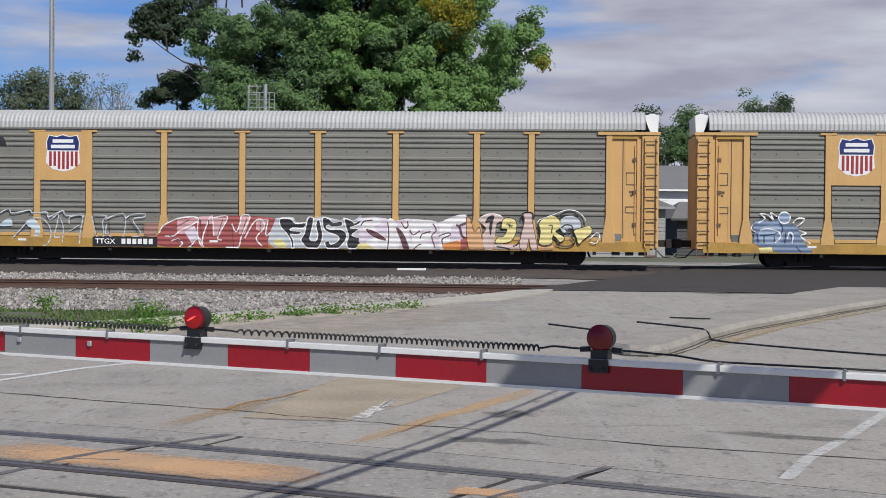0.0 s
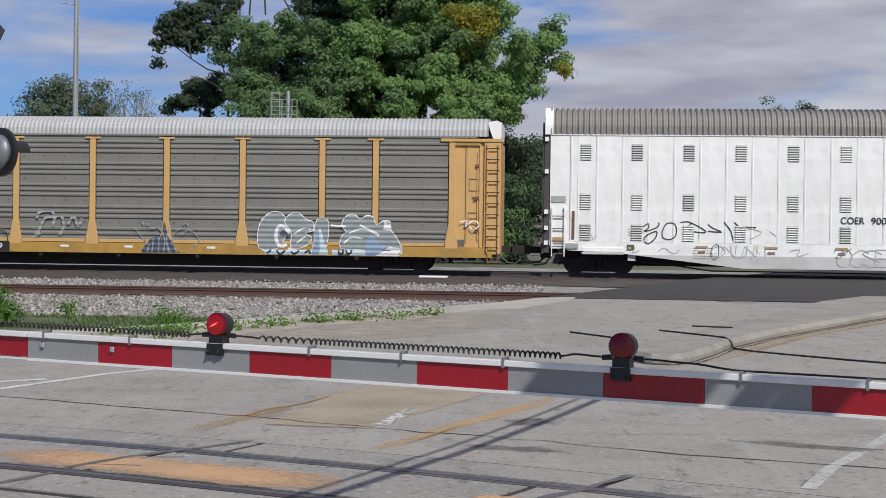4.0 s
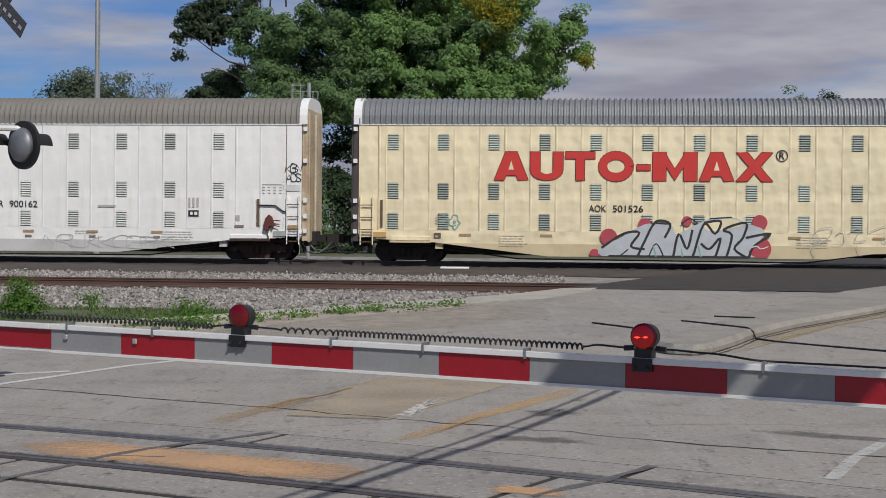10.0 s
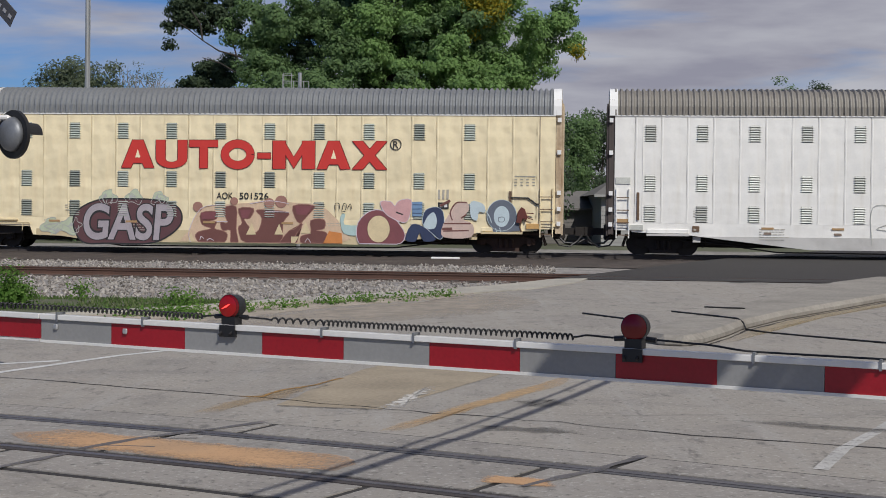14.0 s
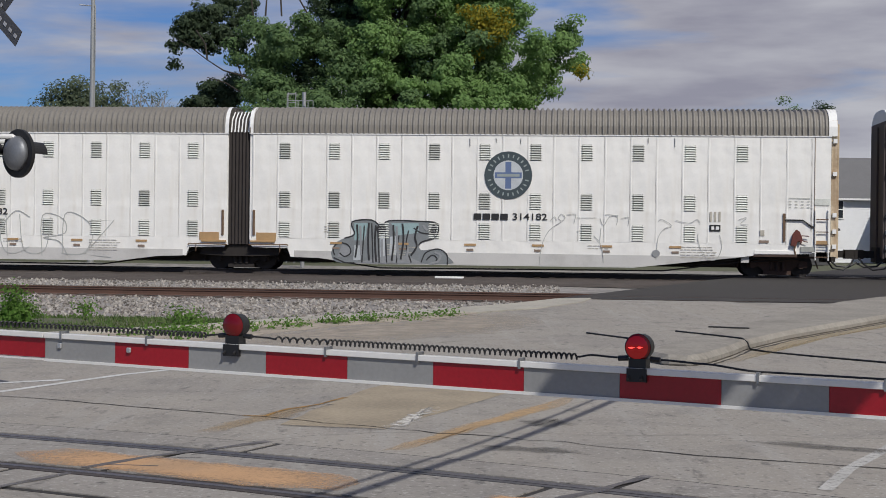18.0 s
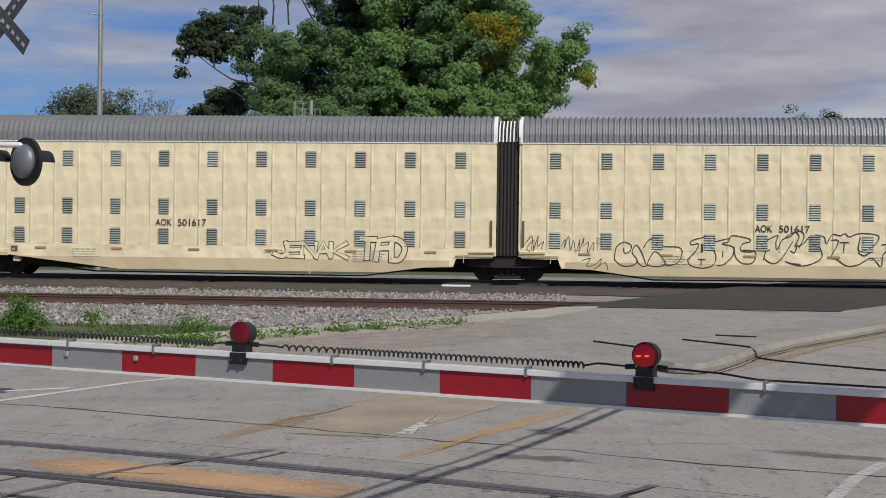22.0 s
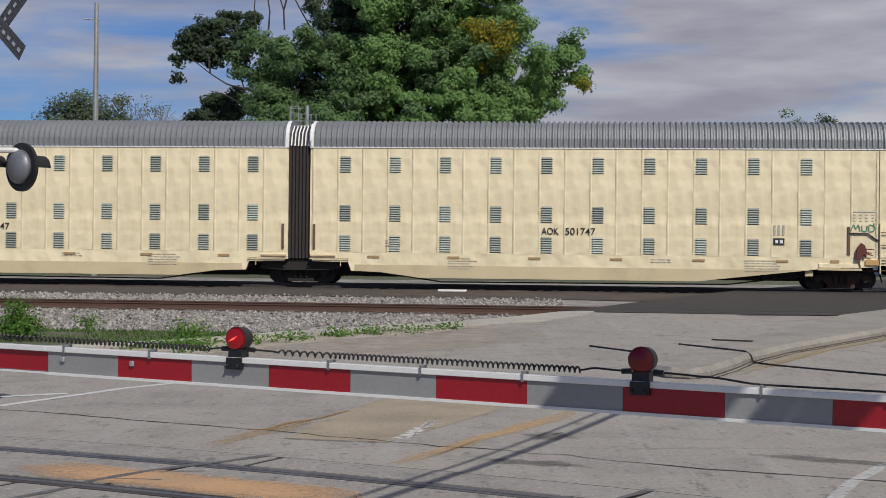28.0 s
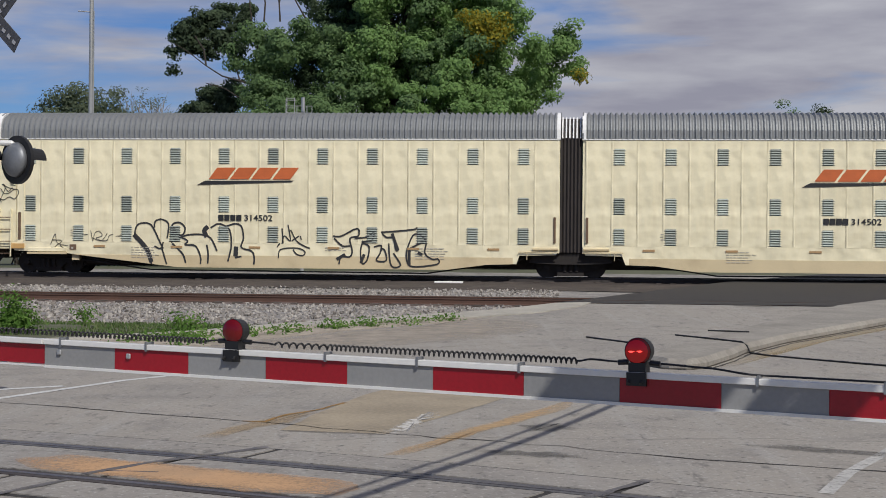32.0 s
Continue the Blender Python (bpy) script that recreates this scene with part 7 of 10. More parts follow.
def scribble(car, x0, x1, z0, z1, letters, line, seed, lw=0.03, y=-0.022, name="graffiti"):
    """Outline tags: rounded overlapping letter forms with small inner loops and a few quick strokes."""
    rng = random.Random(seed)
    w = (x1 - x0) / letters
    out = []
    for i in range(letters):
        a, b = x0 + i * w - 0.08 * w, x0 + (i + 1) * w + 0.08 * w
        lo, hi = z0 + (z1 - z0) * rng.uniform(0, 0.12), z1 - (z1 - z0) * rng.uniform(0, 0.2)
        if rng.random() < 0.72:
            gl = glyph(rng, a, b, lo, hi, False)
            out += stroke(gl + gl[:1], lw * rng.uniform(0.8, 1.2))
            cx, cz, r = (a + b) / 2 + w * rng.uniform(-0.15, 0.15), (lo + hi) / 2 + (hi - lo) * rng.uniform(-0.05, 0.2), w * rng.uniform(0.1, 0.18)
            out += stroke([(cx + r * cos(q * pi / 6), cz + r * 0.8 * sin(q * pi / 6)) for q in range(rng.randint(7, 13))], lw * 0.8)
            out += stroke(smooth([(cx - r, lo + (hi - lo) * 0.1), (cx + r * rng.uniform(-0.5, 0.5), lo + (hi - lo) * 0.3), (cx + r * 1.4, lo + (hi - lo) * rng.uniform(0.1, 0.5))]), lw * 0.8)
        else:
            pts = [(a + (b - a) * (0.15 + 0.7 * (k % 2) * rng.uniform(0.6, 1)), lo + (hi - lo) * k / 4) for k in range(5)]
            out += stroke(pts, lw * rng.uniform(0.8, 1.4))
            out += stroke([(a, lo + (hi - lo) * 0.55), (b, lo + (hi - lo) * rng.uniform(0.4, 0.8))], lw)
    face(car, out, line, name, y)


ARCS = {  # letter forms as brush lines in a unit box; a leading 1 rounds the line
    "F": [(0, (0, 0), (0.08, 0.98), (1, 1)), (0, (0.05, 0.52), (0.8, 0.56))],
    "U": [(1, (0, 1), (0.08, 0.2), (0.5, 0.0), (0.9, 0.22), (1, 1))],
    "S": [(1, (0.98, 0.82), (0.5, 1), (0.05, 0.76), (0.5, 0.5), (0.95, 0.26), (0.5, 0), (0.0, 0.16))],
    "E": [(0, (1, 1), (0.08, 0.95), (0, 0.04), (0.95, 0)), (0, (0.06, 0.5), (0.8, 0.52))],
    "K": [(0, (0, 0), (0.05, 1)), (0, (1, 1), (0.12, 0.48), (1, 0))],
    "T": [(0, (0, 0.98), (1, 1)), (0, (0.5, 0.95), (0.46, 0))],
    "C": [(1, (1, 0.85), (0.55, 1), (0.05, 0.6), (0.15, 0.12), (0.6, 0), (1, 0.2))],
    "O": [(1, (0.5, 1), (0.05, 0.6), (0.2, 0.08), (0.7, 0.02), (1, 0.5), (0.75, 0.95), (0.45, 1))],
    "D": [(1, (0.05, 0.05), (0.1, 0.95), (0.7, 0.95), (1, 0.5), (0.7, 0.05), (0.0, 0.02))],
    "B": [(1, (0.05, 0), (0.08, 0.98), (0.85, 0.9), (0.8, 0.6), (0.2, 0.52), (0.95, 0.4), (0.85, 0.05), (0, 0))],
    "R": [(1, (0, 0), (0.05, 0.95), (0.85, 0.95), (0.9, 0.6), (0.1, 0.45), (0.6, 0.3), (1, 0))],
    "A": [(0, (0, 0), (0.5, 1), (1, 0)), (0, (0.22, 0.36), (0.8, 0.38))],
    "N": [(0, (0, 0), (0.08, 1), (0.9, 0.05), (1, 1))],
    "M": [(0, (0, 0), (0.15, 1), (0.5, 0.3), (0.85, 1), (1, 0))],
    "V": [(0, (0, 1), (0.45, 0), (1, 1))],
    "J": [(1, (0.8, 1), (0.85, 0.3), (0.5, 0), (0.05, 0.22))],
    "Z": [(0, (0, 0.95), (1, 1), (0.05, 0.05), (1, 0))],
    "9": [(1, (0.9, 0.75), (0.5, 0.5), (0.1, 0.75), (0.5, 1), (0.9, 0.8), (0.8, 0.3), (0.3, 0))],
}


def letters(car, x0, x1, z0, z1, forms, fill, line, seed, w=0.2, lw=0.05, y=-0.018, overlap=0.1, shade=None, name="graffiti"):
    """Painted letters: a broad brush line with an outline round it, each letter leaning a little its own way."""
    rng = random.Random(seed)
    k = len(forms)
    step = (x1 - x0) / k
    rim, body, cast = [], [], []
    for i, c in enumerate(forms):
        lean, jx, jz = rng.uniform(-0.08, 0.1), rng.uniform(0.85, 1.05), rng.uniform(0.85, 1.0)
        a, wide = x0 + i * step + w / 2 - overlap * step / 2, (step * (1 + overlap) - w) * jx
        lo, high = z0 + w / 2 + rng.uniform(0, 0.07) * (z1 - z0), (z1 - z0 - w) * jz
        for rounded, *pts in ARCS[c]:
            q = [(a + wide * (u + rng.uniform(-0.06, 0.06)) + lean * v * high, lo + high * (v + rng.uniform(-0.05, 0.05))) for u, v in pts]
            q = smooth(q, False, 5) if rounded else q
            # square ends a little past the line
            for s, t in ((0, 1), (-1, -2)):
                l = hypot(q[s][0] - q[t][0], q[s][1] - q[t][1]) or 1
                q[s] = (q[s][0] + (q[s][0] - q[t][0]) / l * w * 0.3, q[s][1] + (q[s][1] - q[t][1]) / l * w * 0.3)
            fat = []
            for s, t in ((0, 1), (-1, -2)):
                l = hypot(q[s][0] - q[t][0], q[s][1] - q[t][1]) or 1
                fat.append((q[s][0] + (q[s][0] - q[t][0]) / l * lw, q[s][1] + (q[s][1] - q[t][1]) / l * lw))
            rim += stroke([fat[0]] + q[1:-1] + [fat[1]], w + 2 * lw)
            body += stroke(q, w)
            cast += stroke([(u + 0.09, v - 0.07) for u, v in q], w + 2 * lw)
    if shade:
        face(car, cast, shade, name, y)
    face(car, rim, line, name, y - 0.002)
    if fill:
        face(car, body, fill, name, y - 0.004)


hue("spray_silver", (0.50, 0.53, 0.55)), hue("spray_pink", (0.62, 0.36, 0.36)), hue("spray_white", (0.78, 0.76, 0.74)), hue("spray_red", (0.34, 0.08, 0.075)), hue("spray_maroon", (0.12, 0.055, 0.06))
hue("spray_black", (0.03, 0.03, 0.032)), hue("spray_brown", (0.17, 0.07, 0.06)), hue("spray_lemon", (0.74, 0.64, 0.26)), hue("spray_blue", (0.18, 0.30, 0.48)), hue("spray_pale", (0.52, 0.62, 0.66))
hue("spray_navy", (0.035, 0.05, 0.11)), hue("spray_teal", (0.22, 0.42, 0.38)), hue("spray_orange", (0.62, 0.24, 0.07)), hue("spray_lilac", (0.66, 0.58, 0.64)), hue("spray_grey", (0.28, 0.29, 0.30)), hue("ghost_pale", (0.30, 0.31, 0.295)), hue("dim_lilac", (0.40, 0.36, 0.39)), hue("dim_rose", (0.36, 0.19, 0.15)), hue("spray_dull", (0.30, 0.34, 0.33)), hue("faded_blue", (0.17, 0.23, 0.34)), hue("faded_pale", (0.27, 0.30, 0.295)), hue("ink_line", (0.045, 0.042, 0.038)), hue("spray_mint", (0.52, 0.58, 0.42)), hue("faint_line", (0.45, 0.46, 0.44))

for car in (rack_a, rack_b):
    text_part(car, "TTGX", 7.1, 0.65, 0.78, 0.2, "white_trim", -0.047, "reporting_mark", 0, 0.015)
    bars(car, 8.12, 0.65, [0.15] * 6, 0.2, "white_trim", gap=0.06, y=-0.047, name="reporting_mark") if car is rack_a else text_part(car, "997119", 8.10, 0.65, 1.12, 0.2, "white_trim", -0.047, "reporting_mark", 0, 0.015)

# white car with a number on each unit
for x in (-11.40, 9.5):
    mark(coer, "COER", "900162", x, 1.95, 2.2, 0.25)
    bars(coer, x + 4.6, 1.98, [0.7], 0.08, "faint_line")
letters(coer, -16.0, -14.1, 0.66, 1.1, "ONUNM", None, "faint_line", 21, 0.004, 0.013, -0.018, 0.4)
letters(coer, -11.5, -8.6, 0.35, 1.05, "OCSERO", None, "faint_line", 22, 0.004, 0.015, -0.018, 0.4)
letters(coer, -5.1, -2.4, 0.75, 1.4, "DKBSEK", None, "faint_line", 23, 0.004, 0.015, -0.018, 0.4)
letters(coer, 12.0, 17.0, 0.4, 0.9, "MRUKKCBBK", None, "faint_line", 27, 0.004, 0.013, -0.018, 0.4)
letters(coer, 21.46, 21.98, 2.97, 3.3, "ADS", None, "ink_line", 28, 0.004, 0.014, -0.018, 0.4)
letters(coer, 21.42, 22.0, 3.34, 3.66, "KBN", None, "ink_line", 128, 0.004, 0.014, -0.018, 0.4)


def bold_mark(car, x, w, z, h):
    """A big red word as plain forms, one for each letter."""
    ws = [1.25, 1.2, 1.1, 1.35, 0.5, 1.6, 1.25, 1.3]
    kinds = "auto-max"
    u = w / (sum(ws) + 0.08 * 7)
    out, holes = [], []
    for k, c in zip(ws, kinds):
        l = k * u
        out = []
        if c == "a":
            holes.append([(x + l * 0.42, z + h * 0.37), (x + l * 0.58, z + h * 0.37), (x + l * 0.5, z + h * 0.68)])
            out.append([(x, z), (x + l * 0.29, z), (x + l * 0.36, z + h * 0.17), (x + l * 0.64, z + h * 0.17), (x + l * 0.71, z), (x + l, z), (x + l * 0.665, z + h), (x + l * 0.335, z + h)])
        elif c == "-":
            out.append([(x, z + h * 0.36), (x + l, z + h * 0.36), (x + l, z + h * 0.56), (x, z + h * 0.56)])
        elif c == "o":
            out += stroke([(x + l / 2 + l * 0.36 * cos(q * pi / 12), z + h / 2 + h * 0.38 * sin(q * pi / 12)) for q in range(25)], h * 0.29)
        elif c == "t":
            out.append([(x, z + h * 0.76), (x + l, z + h * 0.76), (x + l, z + h), (x, z + h)])
            out.append([(x + l * 0.36, z), (x + l * 0.64, z), (x + l * 0.64, z + h * 0.76), (x + l * 0.36, z + h * 0.76)])
        elif c == "x":
            out.append([(x, z), (x + l * 0.3, z), (x + l, z + h), (x + l * 0.7, z + h)])
            out.append([(x + l, z), (x + l * 0.7, z), (x, z + h), (x + l * 0.3, z + h)])
        else:
            low = z + h * 0.34 if c == "u" else z
            out.append([(x, low), (x + l * 0.3, low), (x + l * 0.3, z + h), (x, z + h)])
            out.append([(x + l * 0.7, low), (x + l, low), (x + l, z + h), (x + l * 0.7, z + h)])
            if c == "u":
                bowl = [(x + l / 2 - l / 2 * cos(q * pi / 10), low - h * 0.34 * sin(q * pi / 10)) for q in range(11)]
                cup = [(x + l / 2 + l * 0.2 * cos(q * pi / 10), low - h * 0.13 * sin(q * pi / 10)) for q in range(11)]
                out += [[bowl[q], bowl[q + 1], cup[9 - q], cup[10 - q]] for q in range(10)]
            else:
                out.append([(x + l * 0.26, z + h), (x + l * 0.26, z + h * 0.6), (x + l * 0.5, z + h * 0.02), (x + l * 0.74, z + h * 0.6), (x + l * 0.74, z + h), (x + l * 0.5, z + h * 0.42)])
        x += l + 0.08 * u
        rim = []
        for p in out:
            rim += stroke(p + p[:1], 0.05)
        face(car, rim, "logo_edge", "letter_edge", -0.0265)
        face(car, out, "logo_red", "letter_form", -0.030)
    face(car, holes, "cream_paint", "letter_hole", -0.034)
    face(car, stroke([(x + 0.25 + 0.2 * cos(q * pi / 10), z + h - 0.12 + 0.2 * sin(q * pi / 10)) for q in range(21)], 0.035), "ink", "round_mark", -0.030)
    text_part(car, "R", x + 0.15, z + h - 0.25, 0.2, 0.26, "ink", name="round_mark", bold=0.01)


for x in (-16.9, 5.5):
    bold_mark(max_car, x, 10.2, 3.09, 1.06)
for x in (-13.38, 9.2):
    mark(max_car, "AOK", "501526", x, 1.93, 2.0, 0.25)
scribble(max_car, -18.9, -18.2, 1.2, 1.9, 2, "spray_teal", 33, 0.04)
piece(max_car, 2.4, 3.9, 0.45, 1.3, 2, ["spray_mint", "spray_mint"], "faint_line", 35, False, -0.016, 0.025)
oval = smooth([(3.62, 0.9), (3.8, 1.45), (4.6, 1.85), (5.6, 1.9), (6.9, 1.86), (7.7, 1.6), (7.85, 1.05), (7.4, 0.55), (6.6, 0.22), (5.0, 0.2), (4.0, 0.24)], True)[:-1]
for a in (5.0, 6.0, 7.0):
    piece(max_car, a - 0.3, a + 0.3, 1.6, 2.3, 1, ["spray_mint"], "faint_line", 36 + int(a), False, -0.016, 0.02)
face(max_car, [oval], "spray_maroon", "graffiti", -0.020)
face(max_car, stroke(oval + [oval[0]], 0.06), "spray_black", "graffiti", -0.024)
text_part(max_car, "GASP", 3.98, 0.3, 3.6, 1.45, "spray_black", -0.026, "graffiti", 0.1, 0.06)
text_part(max_car, "GASP", 4.02, 0.33, 3.52, 1.39, "dim_lilac", -0.028, "graffiti", 0.1, 0.025)


def emblem(car, x, z, r):
    """A round dark ring with a pale field and a blue cross, its words as small bars."""
    ring = [(x + r * cos(q * pi / 20), z + r * sin(q * pi / 20)) for q in range(40)]
    face(car, [ring], "emblem_dark", "emblem", -0.026)
    face(car, [[(x + r * 0.62 * cos(q * pi / 20), z + r * 0.62 * sin(q * pi / 20)) for q in range(40)]], "spray_silver", "emblem", -0.028)
    face(car, [[(x - 0.11, z - 0.5), (x + 0.11, z - 0.5), (x + 0.11, z + 0.5), (x - 0.11, z + 0.5)], [(x - 0.5, z - 0.11), (x + 0.5, z - 0.11), (x + 0.5, z + 0.11), (x - 0.5, z + 0.11)]], "emblem_blue", "emblem", -0.030)
    marks = []
    for q in range(24):
        a = 2 * pi * q / 24
        if q in (0, 12):
            continue
        marks += stroke([(x + r * k * cos(a), z + r * k * sin(a)) for k in (0.74, 0.88)], 0.05)
    marks += stroke([(x - 0.42, z), (x + 0.42, z)], 0.10)
    face(car, marks, "spray_dull", "emblem_bar", -0.033)


hue("emblem_dark", (0.05, 0.07, 0.08)), hue("emblem_blue", (0.11, 0.16, 0.30)), hue("logo_orange", (0.55, 0.13, 0.035))
for x in (-10.32, 10.22):
    emblem(santa, x, 3.64, 0.89)
for x in (-11.77, 8.95):
    bars(santa, x, 1.98, [0.28] * 4, 0.23, "ink", gap=0.05)
    text_part(santa, "314182", x + 1.45, 1.98, 1.28, 0.25, "ink", name="reporting_mark", bold=0.01)
letters(santa, -12.5, -5.0, 0.4, 2.0, "RKZMCURDZ", None, "faint_line", 50, 0.004, 0.015, -0.018, 0.4)
for x in (-1.5, 0.7):
    Geo().box(x, x + 0.75, -0.03, 0.02, 1.1, 1.4).make("wood_patch", "reflector", santa)

for x in (-13.44, 9.08):
    mark(doodle, "AOK", "501617", x, 1.93, 1.98, 0.26)
letters(doodle, -8.8, -6.1, 0.7, 1.45, "JENAK", "cream_paint", "ink_line", 60, 0.14, 0.028, -0.016, 0.4)
letters(doodle, -5.5, -3.8, 0.65, 1.6, "TFD", "cream_paint", "ink_line", 61, 0.18, 0.035, -0.016, 0.3)
for x in (-13.3, 9.16):
    mark(plain, "AOK", "501747", x, 1.93, 2.0, 0.26)


def slanted(car, x):
    """A slanted orange word in four plain forms over a black sweep."""
    bars(car, x + 0.45, 3.62, [0.72, 0.72, 0.72, 0.68], 0.44, "logo_orange", 0.1, 0.75, -0.028, "word_mark")
    face(car, [[(x, 3.40), (x + 3.6, 3.52), (x + 3.75, 3.58), (x + 0.3, 3.56)]], "ink", "sweep", -0.028)


for x in (-14.17, 8.4):
    slanted(bn, x)
for x in (-13.33, 9.18):
    bars(bn, x, 2.05, [0.2] * 4, 0.22, "ink", gap=0.03)
    text_part(bn, "314502", x + 1.0, 2.05, 1.08, 0.22, "ink", name="reporting_mark", bold=0.01)

# hand-painted pieces, stroke by stroke
hue("spray_orange_pale", (0.62, 0.36, 0.17)), hue("spray_peach_pale", (0.60, 0.46, 0.40)), hue("spray_rose", (0.66, 0.49, 0.34)), hue("faded_sky", (0.26, 0.34, 0.46)), hue("faded_ink", (0.075, 0.09, 0.125)), hue("spray_plum", (0.22, 0.075, 0.085)), hue("spray_lemon_pale", (0.70, 0.58, 0.36)), hue("spray_aqua", (0.45, 0.60, 0.58)), hue("spray_aqua_dull", (0.30, 0.42, 0.43)), hue("spray_slate", (0.13, 0.15, 0.19)), hue("spray_slate_pale", (0.212, 0.23, 0.238)), hue("spray_crimson", (0.46, 0.07, 0.09))


def oval_of(x, z, a, b):
    return [(x + a * cos(q * pi / 9), z + b * sin(q * pi / 9)) for q in range(18)]


def trimmed(car, pts):
    """The paint ends at the lower edge of the car's side."""
    low = 0.56 if car in (rack_a, rack_b) else 0.30
    return [(x, max(z, low)) for x, z in pts]


def blot(car, mat, pts, y, rim=None, w=0.03):
    """A sprayed area with softly rounded corners, and a line round it where it has one."""
    pts = trimmed(car, smooth(pts, True, 3)[:-1] if len(pts) > 4 else pts)
    face(car, [pts], mat, "graffiti", y)
    if rim:
        face(car, stroke(pts + pts[:1], w), rim, "graffiti", y - 0.0003)


def brush(car, mat, w, y, *lines):
    """Sprayed lines of width w through the given places."""
    out = []
    for pts in lines:
        out += stroke(trimmed(car, smooth(pts, False, 4)), w)
    face(car, out, mat, "graffiti", y)


# first grey car: silver outline tag
brush(rack_a, "spray_silver", 0.045, -0.0364, [(3.38, 1.79), (3.73, 1.95), (3.85, 1.79), (4.25, 1.85), (4.56, 1.91), (4.68, 1.80), (5.23, 1.83), (5.27, 1.65), (5.82, 1.89), (5.90, 1.77), (6.09, 1.71), (6.60, 1.78), (6.64, 1.66)], [(3.86, 0.79), (4.25, 1.22), (4.56, 1.53), (4.95, 1.61), (5.27, 1.38), (5.39, 1.00), (5.27, 0.65), (5.08, 0.54)], [(5.23, 1.80), (5.35, 1.54), (5.66, 1.77), (5.62, 1.39), (5.51, 0.92), (5.74, 0.89)], [(5.74, 1.62), (5.86, 1.23), (5.82, 0.70)])
brush(rack_a, "spray_silver", 0.045, -0.0368, [(6.09, 1.39), (6.13, 1.66), (6.60, 1.70), (6.53, 1.16), (6.49, 0.63)], [(6.49, 1.36), (6.10, 1.12)], [(6.95, 1.70), (7.07, 1.25), (7.15, 0.94), (7.43, 0.94), (7.38, 1.48), (7.54, 1.71), (7.07, 1.74)], [(7.50, 1.56), (7.77, 1.71), (8.24, 1.75), (8.17, 0.91), (7.70, 0.91), (7.66, 1.06), (7.50, 1.02), (7.54, 1.40)])
brush(rack_a, "spray_silver", 0.045, -0.0372, [(8.24, 1.56), (8.47, 1.76), (8.98, 1.80), (8.98, 1.68), (8.55, 1.57), (8.87, 1.03), (8.52, 0.92)])
brush(rack_a, "spray_black", 0.02, -0.0376, [(3.94, 0.83), (4.29, 1.18), (4.60, 1.49), (4.95, 1.57)], [(7.03, 1.67), (7.15, 0.98)], [(7.62, 1.56), (7.66, 1.02)], [(8.40, 1.56), (8.79, 0.99)])
blot(rack_a, "spray_pale", [(4.44, 1.49), (4.76, 1.55), (4.96, 1.26), (4.92, 0.96), (4.72, 0.92), (4.76, 1.15), (4.48, 1.30)], -0.0380)
blot(rack_a, "spray_pale", [(3.38, 1.37), (3.77, 1.60), (3.89, 1.33), (3.70, 1.29), (3.38, 1.29)], -0.0384)
# red and white piece
blot(rack_a, "dim_rose", [(8.98, 1.45), (9.56, 1.46), (9.41, 0.89), (8.98, 0.96)], -0.0388)
blot(rack_a, "spray_red", [(9.80, 0.47), (9.64, 1.19), (10.11, 1.58), (11.19, 1.70), (11.81, 1.75), (13.89, 1.69), (14.27, 1.24), (14.43, 0.52)], -0.0392)
blot(rack_a, "spray_pink", [(11.07, 1.70), (11.65, 1.76), (11.62, 1.44), (11.19, 1.44)], -0.0396)
blot(rack_a, "spray_pink", [(11.65, 1.67), (12.15, 1.67), (11.89, 0.99), (11.66, 0.98)], -0.0400)
blot(rack_a, "spray_pink", [(12.66, 1.75), (13.08, 1.72), (12.85, 1.07), (12.62, 1.07)], -0.0405)
blot(rack_a, "spray_pink", [(10.26, 1.58), (11.07, 1.66), (10.65, 1.05), (10.26, 1.05)], -0.0409)
blot(rack_a, "spray_pink", [(13.27, 1.61), (13.73, 1.65), (13.51, 1.15), (13.28, 1.23)], -0.0413)
blot(rack_a, "spray_lilac", [(10.54, 1.13), (10.92, 1.36), (11.08, 0.98), (10.81, 0.71)], -0.0417)
brush(rack_a, "spray_white", 0.05, -0.0421, [(9.57, 1.08), (9.72, 1.35), (10.26, 1.62), (10.88, 1.70), (11.07, 1.59), (10.88, 1.43), (10.42, 1.20), (10.11, 0.97), (9.80, 0.97)], [(11.07, 1.66), (11.04, 1.05), (11.20, 0.60), (11.27, 1.06), (11.58, 1.75), (11.66, 0.98)], [(11.65, 1.67), (12.19, 1.71), (11.81, 0.95), (11.97, 0.83)], [(12.35, 1.45), (12.51, 1.14), (12.66, 1.45), (12.73, 1.76), (13.04, 1.72), (12.74, 1.07), (12.59, 0.54), (12.13, 0.53)])
brush(rack_a, "spray_white", 0.05, -0.0425, [(12.85, 0.92), (13.20, 1.53), (13.50, 1.61), (13.58, 1.31), (13.28, 0.92), (13.51, 0.62)], [(13.73, 1.61), (13.66, 1.00), (14.12, 1.46)], [(10.03, 0.78), (10.27, 0.86), (10.46, 0.71), (10.35, 0.55)], [(10.70, 0.48), (11.08, 0.90), (11.28, 0.52)])
brush(rack_a, "spray_maroon", 0.03, -0.0429, [(9.72, 1.27), (10.11, 1.27), (10.73, 1.59)], [(11.15, 1.59), (11.20, 0.90)], [(11.46, 1.59), (11.43, 0.98)], [(12.00, 1.60), (11.81, 0.99)])
brush(rack_a, "spray_maroon", 0.03, -0.0433, [(12.93, 1.68), (12.70, 0.99)], [(12.35, 1.37), (12.43, 0.53)], [(13.43, 1.53), (13.43, 1.08)], [(10.19, 0.78), (10.34, 0.70)])
